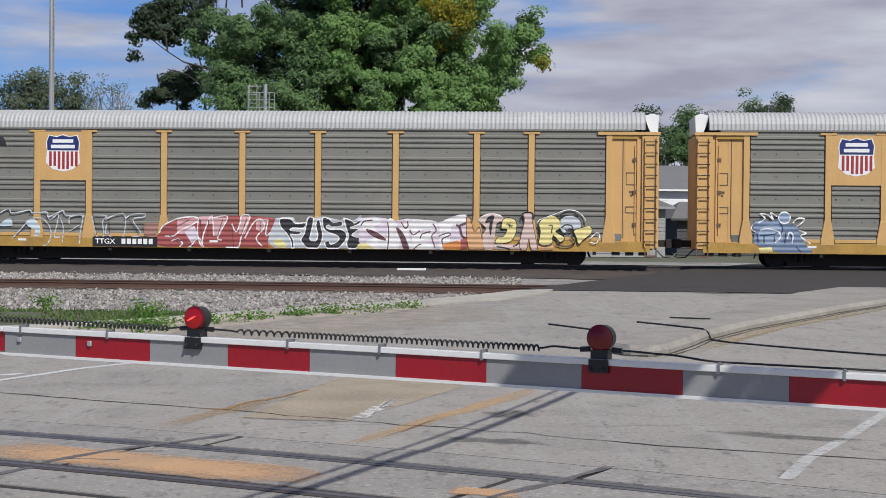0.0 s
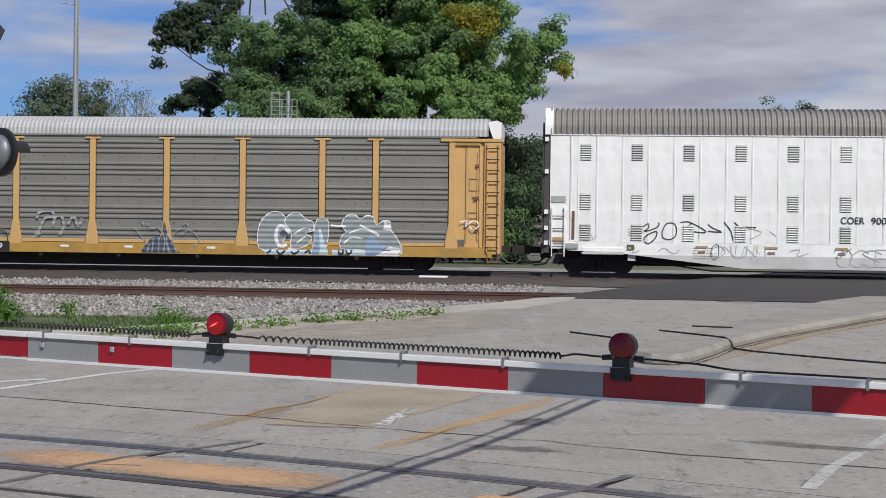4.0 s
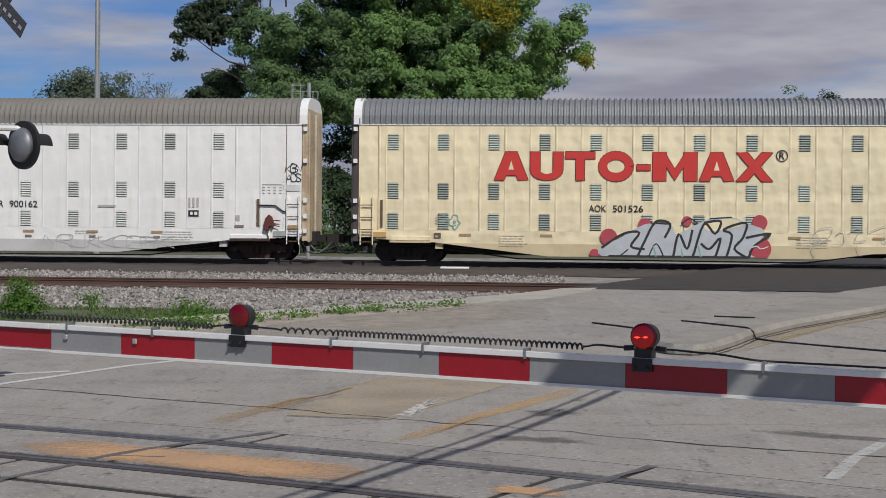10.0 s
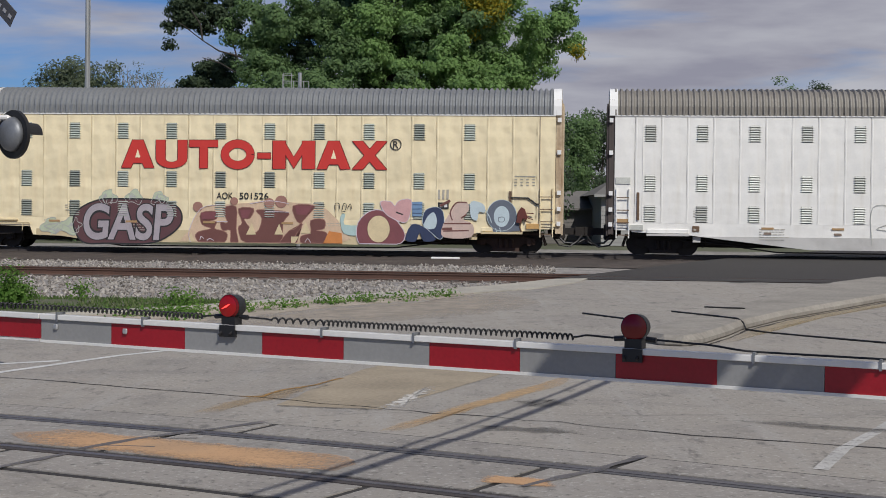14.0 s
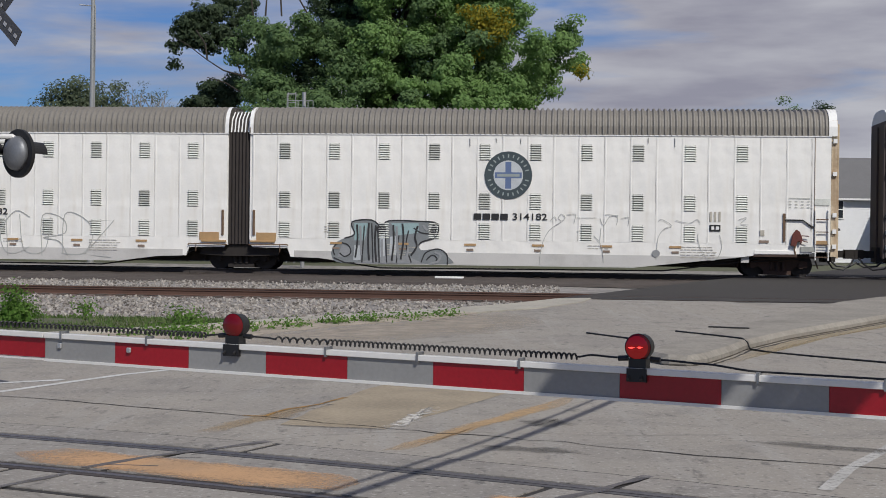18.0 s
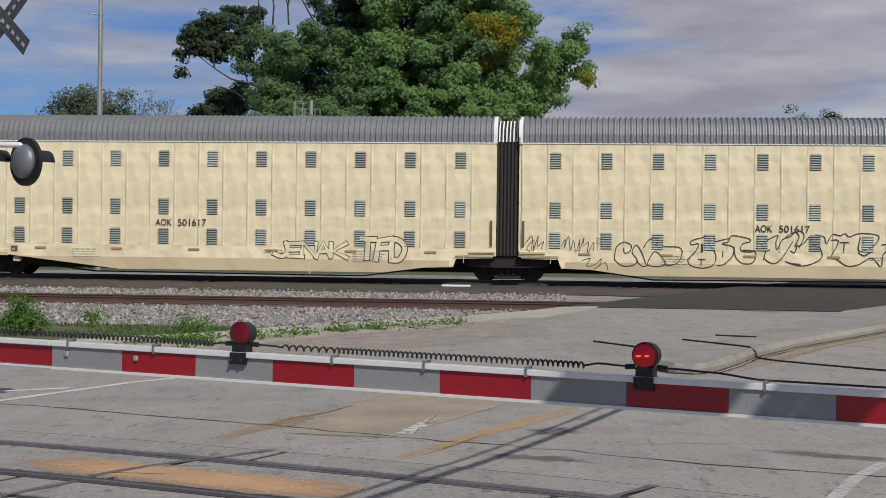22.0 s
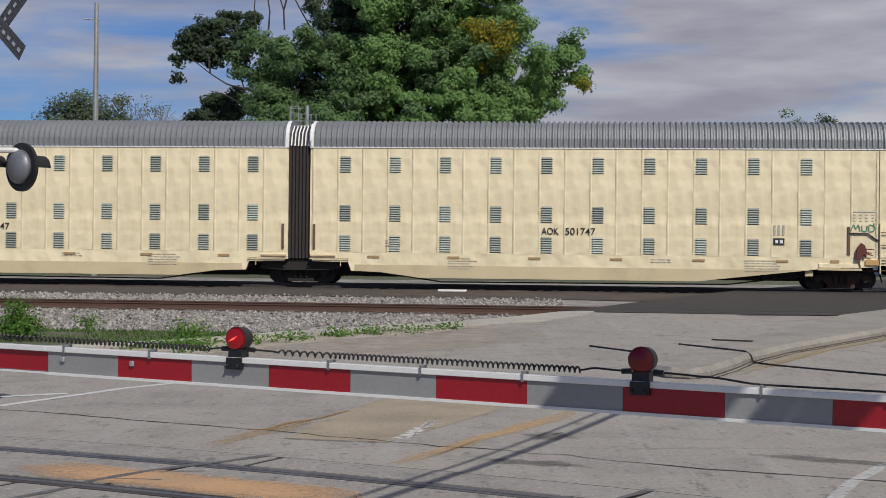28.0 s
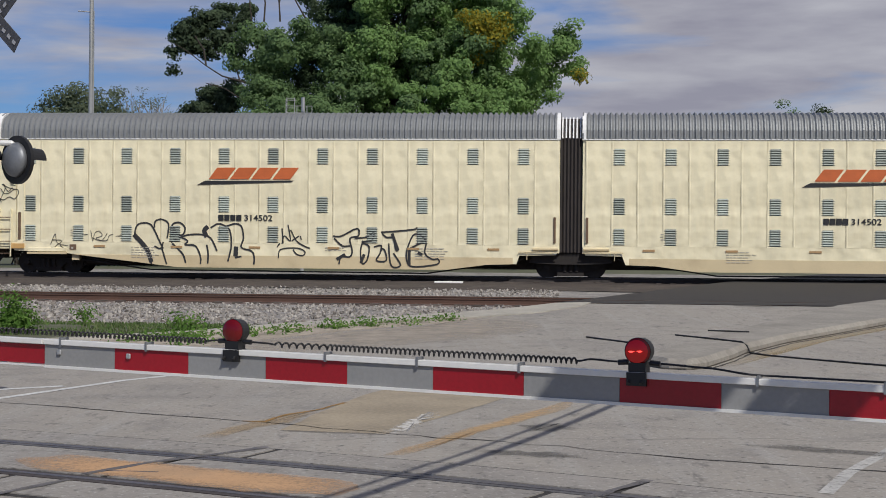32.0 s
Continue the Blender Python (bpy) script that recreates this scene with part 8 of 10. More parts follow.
brush(rack_a, "spray_maroon", 0.03, -0.0437, [(9.96, 0.97), (10.89, 0.60)])
blot(rack_a, "spray_orange", [(13.74, 0.66), (13.86, 0.76), (14.20, 0.78), (14.28, 0.63), (14.13, 0.55), (13.82, 0.55)], -0.0441)
# black letters on silver
blot(rack_a, "spray_silver", [(13.97, 1.52), (14.16, 1.69), (14.65, 1.72), (14.80, 1.55), (15.11, 1.53), (15.28, 1.77), (15.50, 1.68), (15.77, 1.77), (16.14, 1.69), (16.51, 1.62), (16.60, 1.73), (16.90, 1.63), (17.08, 1.67), (17.27, 1.76), (17.30, 0.52), (13.97, 0.49)], -0.0502)
blot(rack_a, "spray_black", [(14.19, 1.65), (14.60, 1.65), (14.78, 1.48), (15.18, 1.51), (15.07, 1.31), (14.67, 1.31), (14.58, 1.22), (14.98, 1.18), (14.89, 1.05), (14.59, 1.07), (14.70, 0.86), (14.72, 0.51), (14.63, 0.51), (14.61, 0.79), (14.45, 1.09), (14.21, 1.35)], -0.0506, "spray_white", 0.045)
blot(rack_a, "spray_black", [(15.20, 1.53), (15.28, 1.72), (15.46, 1.66), (15.37, 1.14), (15.33, 0.89), (15.55, 0.84), (15.62, 1.06), (15.55, 1.36), (15.57, 1.57), (15.68, 1.62), (15.75, 1.36), (15.81, 1.04), (15.73, 0.72), (15.55, 0.52), (15.25, 0.56), (15.07, 0.71), (14.98, 0.88), (15.11, 1.10)], -0.0514, "spray_white", 0.045)
blot(rack_a, "spray_black", [(15.81, 1.71), (16.05, 1.66), (16.20, 1.54), (16.51, 1.58), (16.53, 1.41), (16.16, 1.36), (16.03, 1.43), (15.94, 1.36), (16.10, 1.28), (16.47, 1.28), (16.69, 1.15), (16.69, 0.90), (16.47, 0.62), (16.25, 0.51), (15.99, 0.55), (15.88, 0.76), (16.03, 0.85), (16.12, 0.72), (16.34, 0.81), (16.43, 0.94), (16.30, 1.06), (16.03, 1.15), (15.83, 1.32)], -0.0522, "spray_white", 0.045)
blot(rack_a, "spray_black", [(16.62, 1.67), (16.88, 1.61), (17.01, 1.52), (17.21, 1.63), (17.19, 1.48), (16.91, 1.37), (16.86, 1.33), (17.17, 1.31), (17.02, 1.16), (16.91, 1.07), (17.17, 0.99), (17.39, 1.20), (17.48, 0.90), (17.21, 0.73), (17.04, 0.54), (16.82, 0.53), (16.71, 0.73), (16.78, 1.03), (16.69, 1.33)], -0.0530, "spray_white", 0.045)
blot(rack_a, "spray_lemon", [(13.93, 0.79), (14.19, 0.90), (14.41, 0.71), (14.43, 0.58), (14.15, 0.57)], -0.0538)
# pale letters with maroon shading
blot(rack_a, "spray_lilac", [(17.21, 1.59), (17.38, 1.72), (17.78, 1.76), (18.26, 1.68), (18.47, 1.60), (18.86, 1.68), (19.08, 1.69), (19.73, 1.65), (20.17, 1.57), (20.64, 1.78), (21.07, 1.87), (21.23, 1.74), (21.19, 0.93), (20.39, 0.59), (19.09, 0.53), (17.35, 0.52)], -0.0542)
blot(rack_a, "spray_white", [(17.25, 1.59), (17.78, 1.74), (18.04, 1.55), (17.73, 1.38), (18.04, 1.08), (18.26, 0.87), (18.26, 0.55), (17.52, 0.54), (17.48, 0.86), (17.74, 0.95), (17.34, 1.29)], -0.0546)
blot(rack_a, "spray_white", [(18.26, 1.64), (18.54, 1.60), (18.69, 1.34), (19.04, 1.60), (19.30, 1.56), (19.04, 1.17), (19.22, 0.55), (18.91, 0.55), (18.74, 1.00), (18.65, 0.55), (18.26, 0.55)], -0.0550)
blot(rack_a, "spray_white", [(19.08, 1.60), (19.73, 1.65), (20.12, 1.57), (20.04, 1.35), (19.56, 1.30), (19.43, 1.18), (19.95, 1.22), (19.87, 0.97), (19.48, 0.88), (19.96, 0.75), (19.91, 0.56), (19.22, 0.55), (19.17, 1.17)], -0.0554)
blot(rack_a, "spray_white", [(20.06, 1.48), (20.64, 1.74), (21.16, 1.83), (21.23, 1.62), (20.90, 1.49), (20.64, 1.44), (20.56, 0.57), (20.22, 0.56), (20.21, 1.40)], -0.0558)
blot(rack_a, "spray_maroon", [(17.43, 1.29), (17.74, 1.23), (18.04, 1.06), (18.22, 0.87), (17.91, 0.93), (17.61, 1.08)], -0.0563)
blot(rack_a, "spray_maroon", [(18.56, 1.36), (18.76, 1.26), (18.96, 0.92), (19.07, 0.55), (18.87, 0.53), (18.74, 0.91)], -0.0567)
brush(rack_a, "spray_maroon", 0.045, -0.0571, [(18.76, 1.56), (18.91, 1.34), (19.02, 1.43), (18.99, 1.60)], [(19.08, 1.28), (19.22, 1.09), (19.47, 1.26)], [(19.48, 0.96), (19.56, 1.13), (19.87, 1.22)], [(19.22, 0.53), (19.39, 0.70), (19.52, 0.75)])
brush(rack_a, "spray_maroon", 0.045, -0.0575, [(20.17, 1.05), (20.52, 1.18), (20.60, 1.10), (20.30, 0.93), (20.39, 0.63)], [(17.25, 1.42), (17.38, 1.59), (17.69, 1.63)], [(18.26, 1.55), (18.30, 1.08), (18.26, 0.55)], [(19.95, 1.52), (20.08, 1.27), (19.91, 1.05), (20.04, 0.63)])
brush(rack_a, "spray_maroon", 0.09, -0.0579, [(20.82, 1.48), (20.95, 1.40), (21.03, 1.10), (21.17, 0.98)], [(20.92, 1.44), (21.20, 1.55)])
blot(rack_a, "spray_lemon", [(17.13, 0.69), (17.35, 0.77), (17.61, 0.65), (17.78, 0.52), (17.22, 0.52)], -0.0583)
blot(rack_a, "spray_orange", [(20.34, 0.76), (20.65, 0.84), (20.93, 0.89), (21.04, 0.57), (20.39, 0.56)], -0.0587)
blot(rack_a, "spray_red", [(20.99, 0.93), (21.21, 1.02), (21.23, 0.57), (21.00, 0.57)], -0.0591)
# orange, lemon and peach letters
blot(rack_a, "spray_orange_pale", [(21.20, 1.66), (21.29, 1.79), (21.38, 1.62), (21.51, 1.23), (21.68, 1.41), (21.77, 1.09), (21.86, 0.58), (21.30, 0.57)], -0.0595, "spray_brown", 0.03)
blot(rack_a, "spray_peach_pale", [(21.64, 1.66), (21.79, 1.83), (22.22, 1.92), (22.50, 1.84), (22.58, 1.67), (22.33, 1.54), (22.27, 1.09), (22.20, 0.58), (21.90, 0.58), (21.81, 1.09), (21.94, 1.37)], -0.0603)
blot(rack_a, "spray_black", [(21.90, 1.56), (22.02, 1.79), (22.24, 1.84), (22.18, 1.54), (22.11, 1.07), (22.05, 1.37), (22.07, 1.58)], -0.0607)
brush(rack_a, "spray_white", 0.035, -0.0611, [(21.72, 1.70), (21.85, 1.83), (22.15, 1.92), (22.45, 1.84), (22.63, 1.67)])
blot(rack_a, "spray_peach_pale", [(22.25, 0.77), (23.24, 0.78), (23.19, 0.59), (22.25, 0.58)], -0.0615)
blot(rack_a, "spray_lemon", [(22.50, 1.41), (22.58, 1.71), (22.84, 1.76), (23.06, 1.63), (23.06, 1.25), (22.93, 0.95), (22.68, 0.82), (22.29, 0.81), (22.37, 1.03), (22.59, 1.07), (22.72, 1.33), (22.54, 1.35)], -0.0619, "spray_black", 0.025)
brush(rack_a, "spray_black", 0.03, -0.0627, [(22.69, 1.50), (22.95, 1.46)], [(22.84, 1.61), (22.80, 1.37)], [(22.71, 1.58), (22.91, 1.39)])
brush(rack_a, "spray_black", 0.05, -0.0631, [(22.33, 0.69), (22.59, 0.65), (22.85, 0.59)], [(22.94, 0.69), (23.11, 0.78), (23.23, 0.99)])
blot(rack_a, "spray_peach_pale", [(23.24, 0.59), (23.19, 0.86), (23.36, 1.63), (23.33, 1.93), (23.61, 1.95), (23.66, 1.63), (23.79, 1.00), (23.84, 0.59), (23.62, 0.59), (23.53, 1.00), (23.45, 0.59)], -0.0635, "spray_brown", 0.025)
brush(rack_a, "spray_black", 0.05, -0.0643, [(23.25, 1.67), (23.31, 1.93), (23.64, 1.95), (23.70, 1.72)])
blot(rack_a, "spray_orange_pale", [(23.88, 0.83), (24.44, 0.83), (24.44, 0.58), (23.88, 0.57)], -0.0648)
blot(rack_a, "spray_lemon", [(23.90, 1.59), (24.15, 1.79), (24.47, 1.85), (24.69, 1.64), (24.69, 1.39), (24.52, 1.26), (24.86, 1.05), (24.69, 0.88), (24.43, 1.13), (24.37, 0.79), (23.92, 0.79), (23.96, 1.25)], -0.1008, "spray_black", 0.028)
brush(rack_a, "spray_black", 0.04, -0.1026, [(24.26, 1.47), (24.39, 1.49), (24.37, 1.21)], [(24.43, 1.13), (24.69, 0.79)])
blot(rack_a, "spray_silver", [(24.73, 1.73), (25.01, 1.86), (25.33, 1.77), (25.46, 1.52), (25.33, 1.33), (25.01, 1.39), (24.86, 1.22), (24.69, 1.39)], -0.1035)
brush(rack_a, "spray_black", 0.05, -0.1044, [(24.62, 1.85), (24.90, 1.98), (25.22, 1.96), (25.50, 1.75), (25.59, 1.44)], [(24.73, 1.41), (24.90, 1.52), (25.12, 1.47), (25.08, 1.30), (24.86, 1.35)], [(24.54, 0.79), (24.91, 0.71), (25.23, 0.84), (25.08, 1.09)])
brush(rack_a, "spray_white", 0.03, -0.1053, [(23.92, 1.70), (24.43, 1.89), (24.94, 2.07), (25.37, 1.99), (25.63, 1.69)], [(23.83, 1.59), (23.92, 1.70)])
blot(rack_a, "spray_lemon", [(25.20, 1.31), (25.55, 1.44), (25.80, 1.48), (25.85, 1.23), (25.55, 0.97), (25.38, 0.80), (25.29, 1.05)], -0.1062, "spray_black", 0.025)
brush(rack_a, "spray_white", 0.04, -0.1080, [(25.80, 1.01), (26.02, 1.23), (26.15, 1.14), (26.02, 0.85), (25.81, 0.89)])
# blue creature
blot(rack_b, "faded_blue", [(2.11, 1.59), (2.34, 1.80), (2.68, 1.70), (2.99, 1.80), (3.03, 1.95), (3.31, 2.04), (3.45, 1.87), (3.42, 1.60), (3.69, 1.54), (3.84, 1.18), (4.05, 0.87), (4.26, 0.66), (4.16, 0.49), (3.42, 0.53), (2.90, 0.61), (2.16, 0.89), (2.18, 1.27)], -0.0364)
blot(rack_b, "faded_sky", oval_of(3.25, 1.85, 0.21, 0.21), -0.0368, "spray_white", 0.04)
blot(rack_b, "faded_sky", [(2.39, 1.44), (2.89, 1.61), (3.19, 1.36), (3.11, 0.94), (2.39, 0.94)], -0.0376)
brush(rack_b, "spray_navy", 0.05, -0.0380, [(2.26, 1.27), (2.31, 0.90)], [(2.52, 1.19), (2.52, 0.90)], [(2.37, 1.19), (2.89, 1.24), (3.04, 1.36)], [(2.89, 1.15), (2.90, 0.90)])
brush(rack_b, "spray_navy", 0.05, -0.0384, [(3.31, 1.32), (3.27, 0.90)], [(3.48, 1.24), (3.57, 0.91)], [(3.69, 0.78), (3.86, 0.59)], [(3.06, 1.70), (3.19, 1.45), (3.10, 1.20)])
brush(rack_b, "spray_white", 0.045, -0.0388, [(2.30, 1.65), (2.55, 1.82), (2.36, 1.99), (2.64, 1.95), (2.85, 1.78), (2.74, 2.03), (2.99, 1.89)], [(3.56, 1.66), (3.73, 1.83), (3.98, 1.81), (3.83, 1.62), (3.69, 1.54)], [(2.37, 1.38), (2.68, 1.44), (3.06, 1.32), (3.10, 1.11), (2.90, 0.92)], [(3.77, 1.39), (4.05, 1.29), (3.84, 1.18), (4.20, 0.91)])
brush(rack_b, "spray_white", 0.045, -0.0392, [(3.36, 1.07), (3.44, 1.32), (3.57, 1.20), (3.53, 0.91)], [(2.11, 1.59), (2.05, 1.44), (2.20, 1.32)])
blot(rack_b, "spray_lemon", [(2.33, 0.73), (2.79, 0.77), (2.86, 0.58), (2.37, 0.56)], -0.0396)
brush(rack_b, "ink_line", 0.035, -0.0405, [(7.29, 1.99), (7.45, 1.71), (7.61, 1.99), (7.86, 2.00), (7.82, 1.59), (7.58, 1.55)], [(8.03, 1.63), (8.11, 1.84), (8.35, 2.00), (8.27, 1.47), (8.03, 1.51)], [(8.35, 1.76), (8.76, 1.92), (9.01, 1.88), (9.01, 1.36), (8.64, 1.31), (8.60, 1.72), (8.44, 1.64)], [(7.38, 1.06), (7.33, 1.38), (7.62, 1.46), (7.78, 1.22), (7.83, 0.98), (8.03, 1.06), (8.11, 1.39), (8.44, 1.43), (8.44, 1.07)])
brush(rack_b, "ink_line", 0.035, -0.0409, [(8.61, 0.99), (8.56, 1.27), (8.93, 1.32), (9.34, 1.28), (9.42, 0.96)])
brush(rack_b, "ghost_pale", 0.11, -0.0413, [(10.56, 1.82), (10.68, 2.06), (11.12, 2.11), (11.21, 1.90), (10.88, 1.82), (10.64, 1.33), (10.48, 1.17)], [(11.21, 1.50), (11.29, 1.87), (11.53, 1.91), (11.62, 1.50), (11.46, 1.18)], [(11.78, 1.59), (12.02, 1.91), (12.18, 1.51), (12.34, 1.84)], [(10.40, 1.09), (10.72, 1.25)])
# dark tangle
blot(rack_b, "faded_ink", [(14.71, 0.48), (14.92, 0.97), (15.13, 1.14), (15.43, 1.18), (15.53, 1.78), (15.68, 1.21), (15.84, 1.00), (15.95, 0.68), (16.20, 0.49)], -0.0417)
brush(rack_b, "faded_pale", 0.05, -0.0421, [(14.38, 1.51), (14.70, 1.13), (14.88, 0.88)], [(14.87, 1.69), (15.04, 1.48), (15.34, 1.56)], [(15.34, 1.52), (15.56, 1.10), (15.52, 0.55)], [(15.72, 1.53), (15.64, 1.00), (15.82, 0.53)])
brush(rack_b, "faded_pale", 0.05, -0.0425, [(16.15, 1.49), (15.90, 1.27), (15.82, 0.89)], [(14.70, 1.77), (14.74, 1.56)], [(16.30, 1.62), (16.36, 1.79), (16.44, 1.62)], [(16.19, 1.21), (16.45, 1.43), (16.77, 1.28), (16.88, 1.01), (16.58, 0.69)])
brush(rack_b, "spray_grey", 0.05, -0.0429, [(15.13, 1.10), (15.07, 0.54)], [(15.34, 1.14), (15.33, 0.53)], [(15.64, 0.97), (15.73, 0.53)], [(14.96, 0.88), (14.88, 0.52)])
brush(rack_b, "spray_grey", 0.05, -0.0433, [(15.90, 0.89), (16.03, 0.56)])
# pale swollen letters
blot(rack_b, "faded_pale", [(19.21, 0.79), (19.16, 1.46), (19.32, 1.88), (19.67, 2.16), (20.03, 2.12), (20.29, 1.79), (20.33, 1.47), (19.90, 0.79)], -0.0437, "spray_white", 0.035)
blot(rack_b, "faded_pale", [(20.16, 1.79), (20.41, 2.10), (20.72, 2.13), (21.00, 1.88), (21.25, 1.80), (21.26, 1.48), (20.94, 1.37), (21.22, 1.21), (21.05, 0.95), (20.74, 0.80), (20.42, 0.84), (20.42, 1.41)], -0.0445, "spray_white", 0.035)
blot(rack_b, "faded_pale", [(21.30, 1.50), (21.42, 1.90), (21.67, 1.95), (21.84, 1.80), (21.84, 1.28), (21.72, 0.84), (21.35, 0.83)], -0.0453, "spray_white", 0.03)
blot(rack_b, "faded_pale", [(22.31, 0.82), (22.35, 1.28), (22.51, 1.43), (22.34, 1.70), (22.50, 2.02), (22.81, 2.11), (23.05, 1.92), (23.29, 2.07), (23.54, 1.99), (23.65, 1.72), (23.92, 1.87), (24.17, 1.83), (24.22, 1.52), (24.38, 1.31), (24.64, 0.79), (24.39, 0.51), (23.77, 0.51), (23.14, 0.77)], -0.0461, "spray_white", 0.035)
blot(rack_b, "spray_pale", [(19.33, 0.72), (21.18, 0.75), (21.18, 0.54), (19.46, 0.51)], -0.0469)
blot(rack_b, "spray_pale", [(21.98, 0.76), (23.27, 0.77), (23.27, 0.56), (21.98, 0.55)], -0.0473)
brush(rack_b, "spray_white", 0.13, -0.0477, [(20.38, 1.35), (20.16, 1.60), (19.95, 1.61), (19.85, 1.36), (19.88, 1.05), (20.05, 0.86), (20.26, 0.95)])
brush(rack_b, "spray_white", 0.06, -0.0481, [(20.52, 1.33), (20.94, 1.58), (21.17, 1.50)], [(20.63, 0.99), (20.97, 1.25)], [(21.92, 1.68), (22.51, 1.64)], [(22.62, 1.39), (23.18, 1.57), (23.76, 1.30)])
brush(rack_b, "spray_white", 0.06, -0.0486, [(23.03, 1.71), (23.76, 1.36)], [(22.43, 1.01), (22.72, 1.23), (23.14, 1.19)])
blot(rack_b, "faded_ink", [(20.00, 1.36), (20.12, 1.49), (20.25, 1.41), (20.34, 1.26), (20.04, 1.24)], -0.0490)
blot(rack_b, "spray_pale", [(21.20, 0.54), (21.26, 0.96), (21.42, 1.42), (21.55, 1.55), (21.68, 1.07), (21.83, 0.54)], -0.0494)
blot(rack_b, "faded_sky", [(21.23, 0.54), (21.30, 1.00), (21.47, 1.46), (21.51, 0.96), (21.48, 0.54)], -0.0498)
blot(rack_b, "spray_white", [(23.96, 1.87), (24.21, 1.72), (24.24, 1.49), (23.92, 1.53)], -0.0502)
blot(rack_b, "faded_sky", [(23.27, 0.56), (23.31, 1.19), (23.60, 1.30), (23.77, 0.99), (24.18, 0.95), (24.14, 0.82), (23.67, 0.57)], -0.0506)
blot(rack_b, "spray_white", [(23.67, 0.51), (24.18, 0.91), (24.64, 0.83), (24.44, 0.52)], -0.0510)
brush(rack_b, "spray_grey", 0.04, -0.0514, [(22.72, 1.60), (22.96, 1.77), (23.26, 1.69)], [(20.83, 1.75), (21.09, 1.54)], [(23.89, 1.20), (24.18, 1.08), (24.31, 0.87)], [(19.45, 1.78), (19.70, 1.99), (19.95, 1.91)])
brush(rack_b, "spray_black", 0.07, -0.0518, [(19.50, 0.60), (19.67, 0.71)], [(19.88, 0.71), (20.01, 0.56), (20.20, 0.71)], [(20.43, 0.67), (20.55, 0.59), (20.74, 0.70)], [(20.95, 0.62), (21.10, 0.72), (21.16, 0.60)])
brush(rack_b, "spray_black", 0.07, -0.0522, [(22.25, 0.76), (22.25, 0.63), (22.40, 0.64), (22.39, 0.76)], [(22.52, 0.76), (22.56, 0.64), (22.69, 0.64), (22.73, 0.77)])
brush(rack_b, "spray_black", 0.03, -0.0526, [(22.19, 0.57), (22.65, 0.58)], [(23.89, 0.76), (24.18, 0.76)])
brush(rack_b, "spray_white", 0.045, -0.0486, [(26.80, 1.86), (27.05, 1.91), (27.00, 1.71), (27.30, 1.92), (27.51, 1.76), (27.31, 1.56), (27.15, 1.71)])
# white car: black outline tag, blue form, small scrawls
brush(coer, "ink_line", 0.04, -0.0174, [(-18.58, 1.76), (-18.37, 1.88), (-18.37, 1.72), (-18.53, 1.59), (-18.20, 1.68), (-17.99, 1.81), (-17.99, 1.93)], [(-18.53, 1.26), (-18.45, 1.43), (-18.07, 1.60), (-18.11, 1.35), (-18.36, 1.14), (-18.51, 1.22)], [(-17.86, 1.60), (-17.70, 1.89), (-17.40, 1.87), (-17.34, 1.53), (-17.52, 1.32), (-17.82, 1.36), (-17.86, 1.60)], [(-17.20, 1.94), (-16.86, 1.95), (-16.27, 1.63), (-16.52, 1.58), (-16.94, 1.70), (-16.78, 1.93)])
brush(coer, "ink_line", 0.04, -0.0183, [(-16.19, 1.89), (-16.02, 1.75), (-15.69, 1.60), (-16.19, 1.63)], [(-15.61, 1.97), (-15.36, 1.64), (-15.27, 1.28)], [(-15.24, 1.97), (-14.98, 1.69), (-14.89, 1.24)], [(-14.99, 1.81), (-14.45, 1.78)])
brush(coer, "faint_line", 0.025, -0.0192, [(-14.94, 1.77), (-14.24, 1.62), (-14.69, 1.33)], [(-13.95, 1.66), (-13.70, 1.46)], [(-20.64, 1.31), (-20.47, 1.44), (-20.38, 1.28), (-20.26, 1.44)], [(-19.11, 0.93), (-18.86, 1.01), (-18.94, 0.80), (-18.69, 0.89)])
brush(coer, "faint_line", 0.025, -0.0201, [(-18.02, 0.86), (-17.77, 0.99), (-17.43, 0.79), (-17.22, 0.92)], [(-13.19, 0.94), (-12.86, 0.99), (-12.94, 0.74), (-12.53, 0.87)])
brush(coer, "ink_line", 0.02, -0.0210, [(-16.09, 0.81), (-16.01, 1.06), (-15.81, 1.14), (-15.80, 0.73), (-15.96, 0.57), (-16.09, 0.81)], [(-11.63, 0.89), (-11.55, 1.05), (-11.30, 1.01), (-11.38, 0.73), (-11.62, 0.72)], [(-11.22, 0.89), (-11.01, 1.06)])
blot(coer, "spray_blue", [(4.47, 1.08), (4.54, 1.26), (4.65, 1.30), (4.68, 1.44), (4.83, 1.30), (4.97, 1.25), (5.33, 1.25), (5.52, 1.13), (5.70, 1.03), (5.76, 0.46), (5.60, 0.39), (5.31, 0.67), (5.16, 0.45), (4.91, 0.45), (4.55, 0.55)], -0.0219, "spray_navy", 0.03)
brush(coer, "spray_navy", 0.025, -0.0237, [(4.54, 1.19), (4.98, 1.09), (4.83, 1.27)], [(5.41, 1.06), (5.38, 0.67)], [(4.76, 0.95), (4.98, 0.74), (4.84, 0.59)], [(5.05, 1.02), (5.13, 0.74)])
brush(coer, "ink_line", 0.02, -0.0246, [(3.96, 1.33), (4.00, 1.47), (4.14, 1.47), (4.04, 1.33)], [(4.22, 1.40), (4.32, 1.47), (4.43, 1.37)], [(4.58, 1.48), (4.83, 1.59), (4.86, 1.44)], [(3.75, 1.07), (4.44, 1.05)])
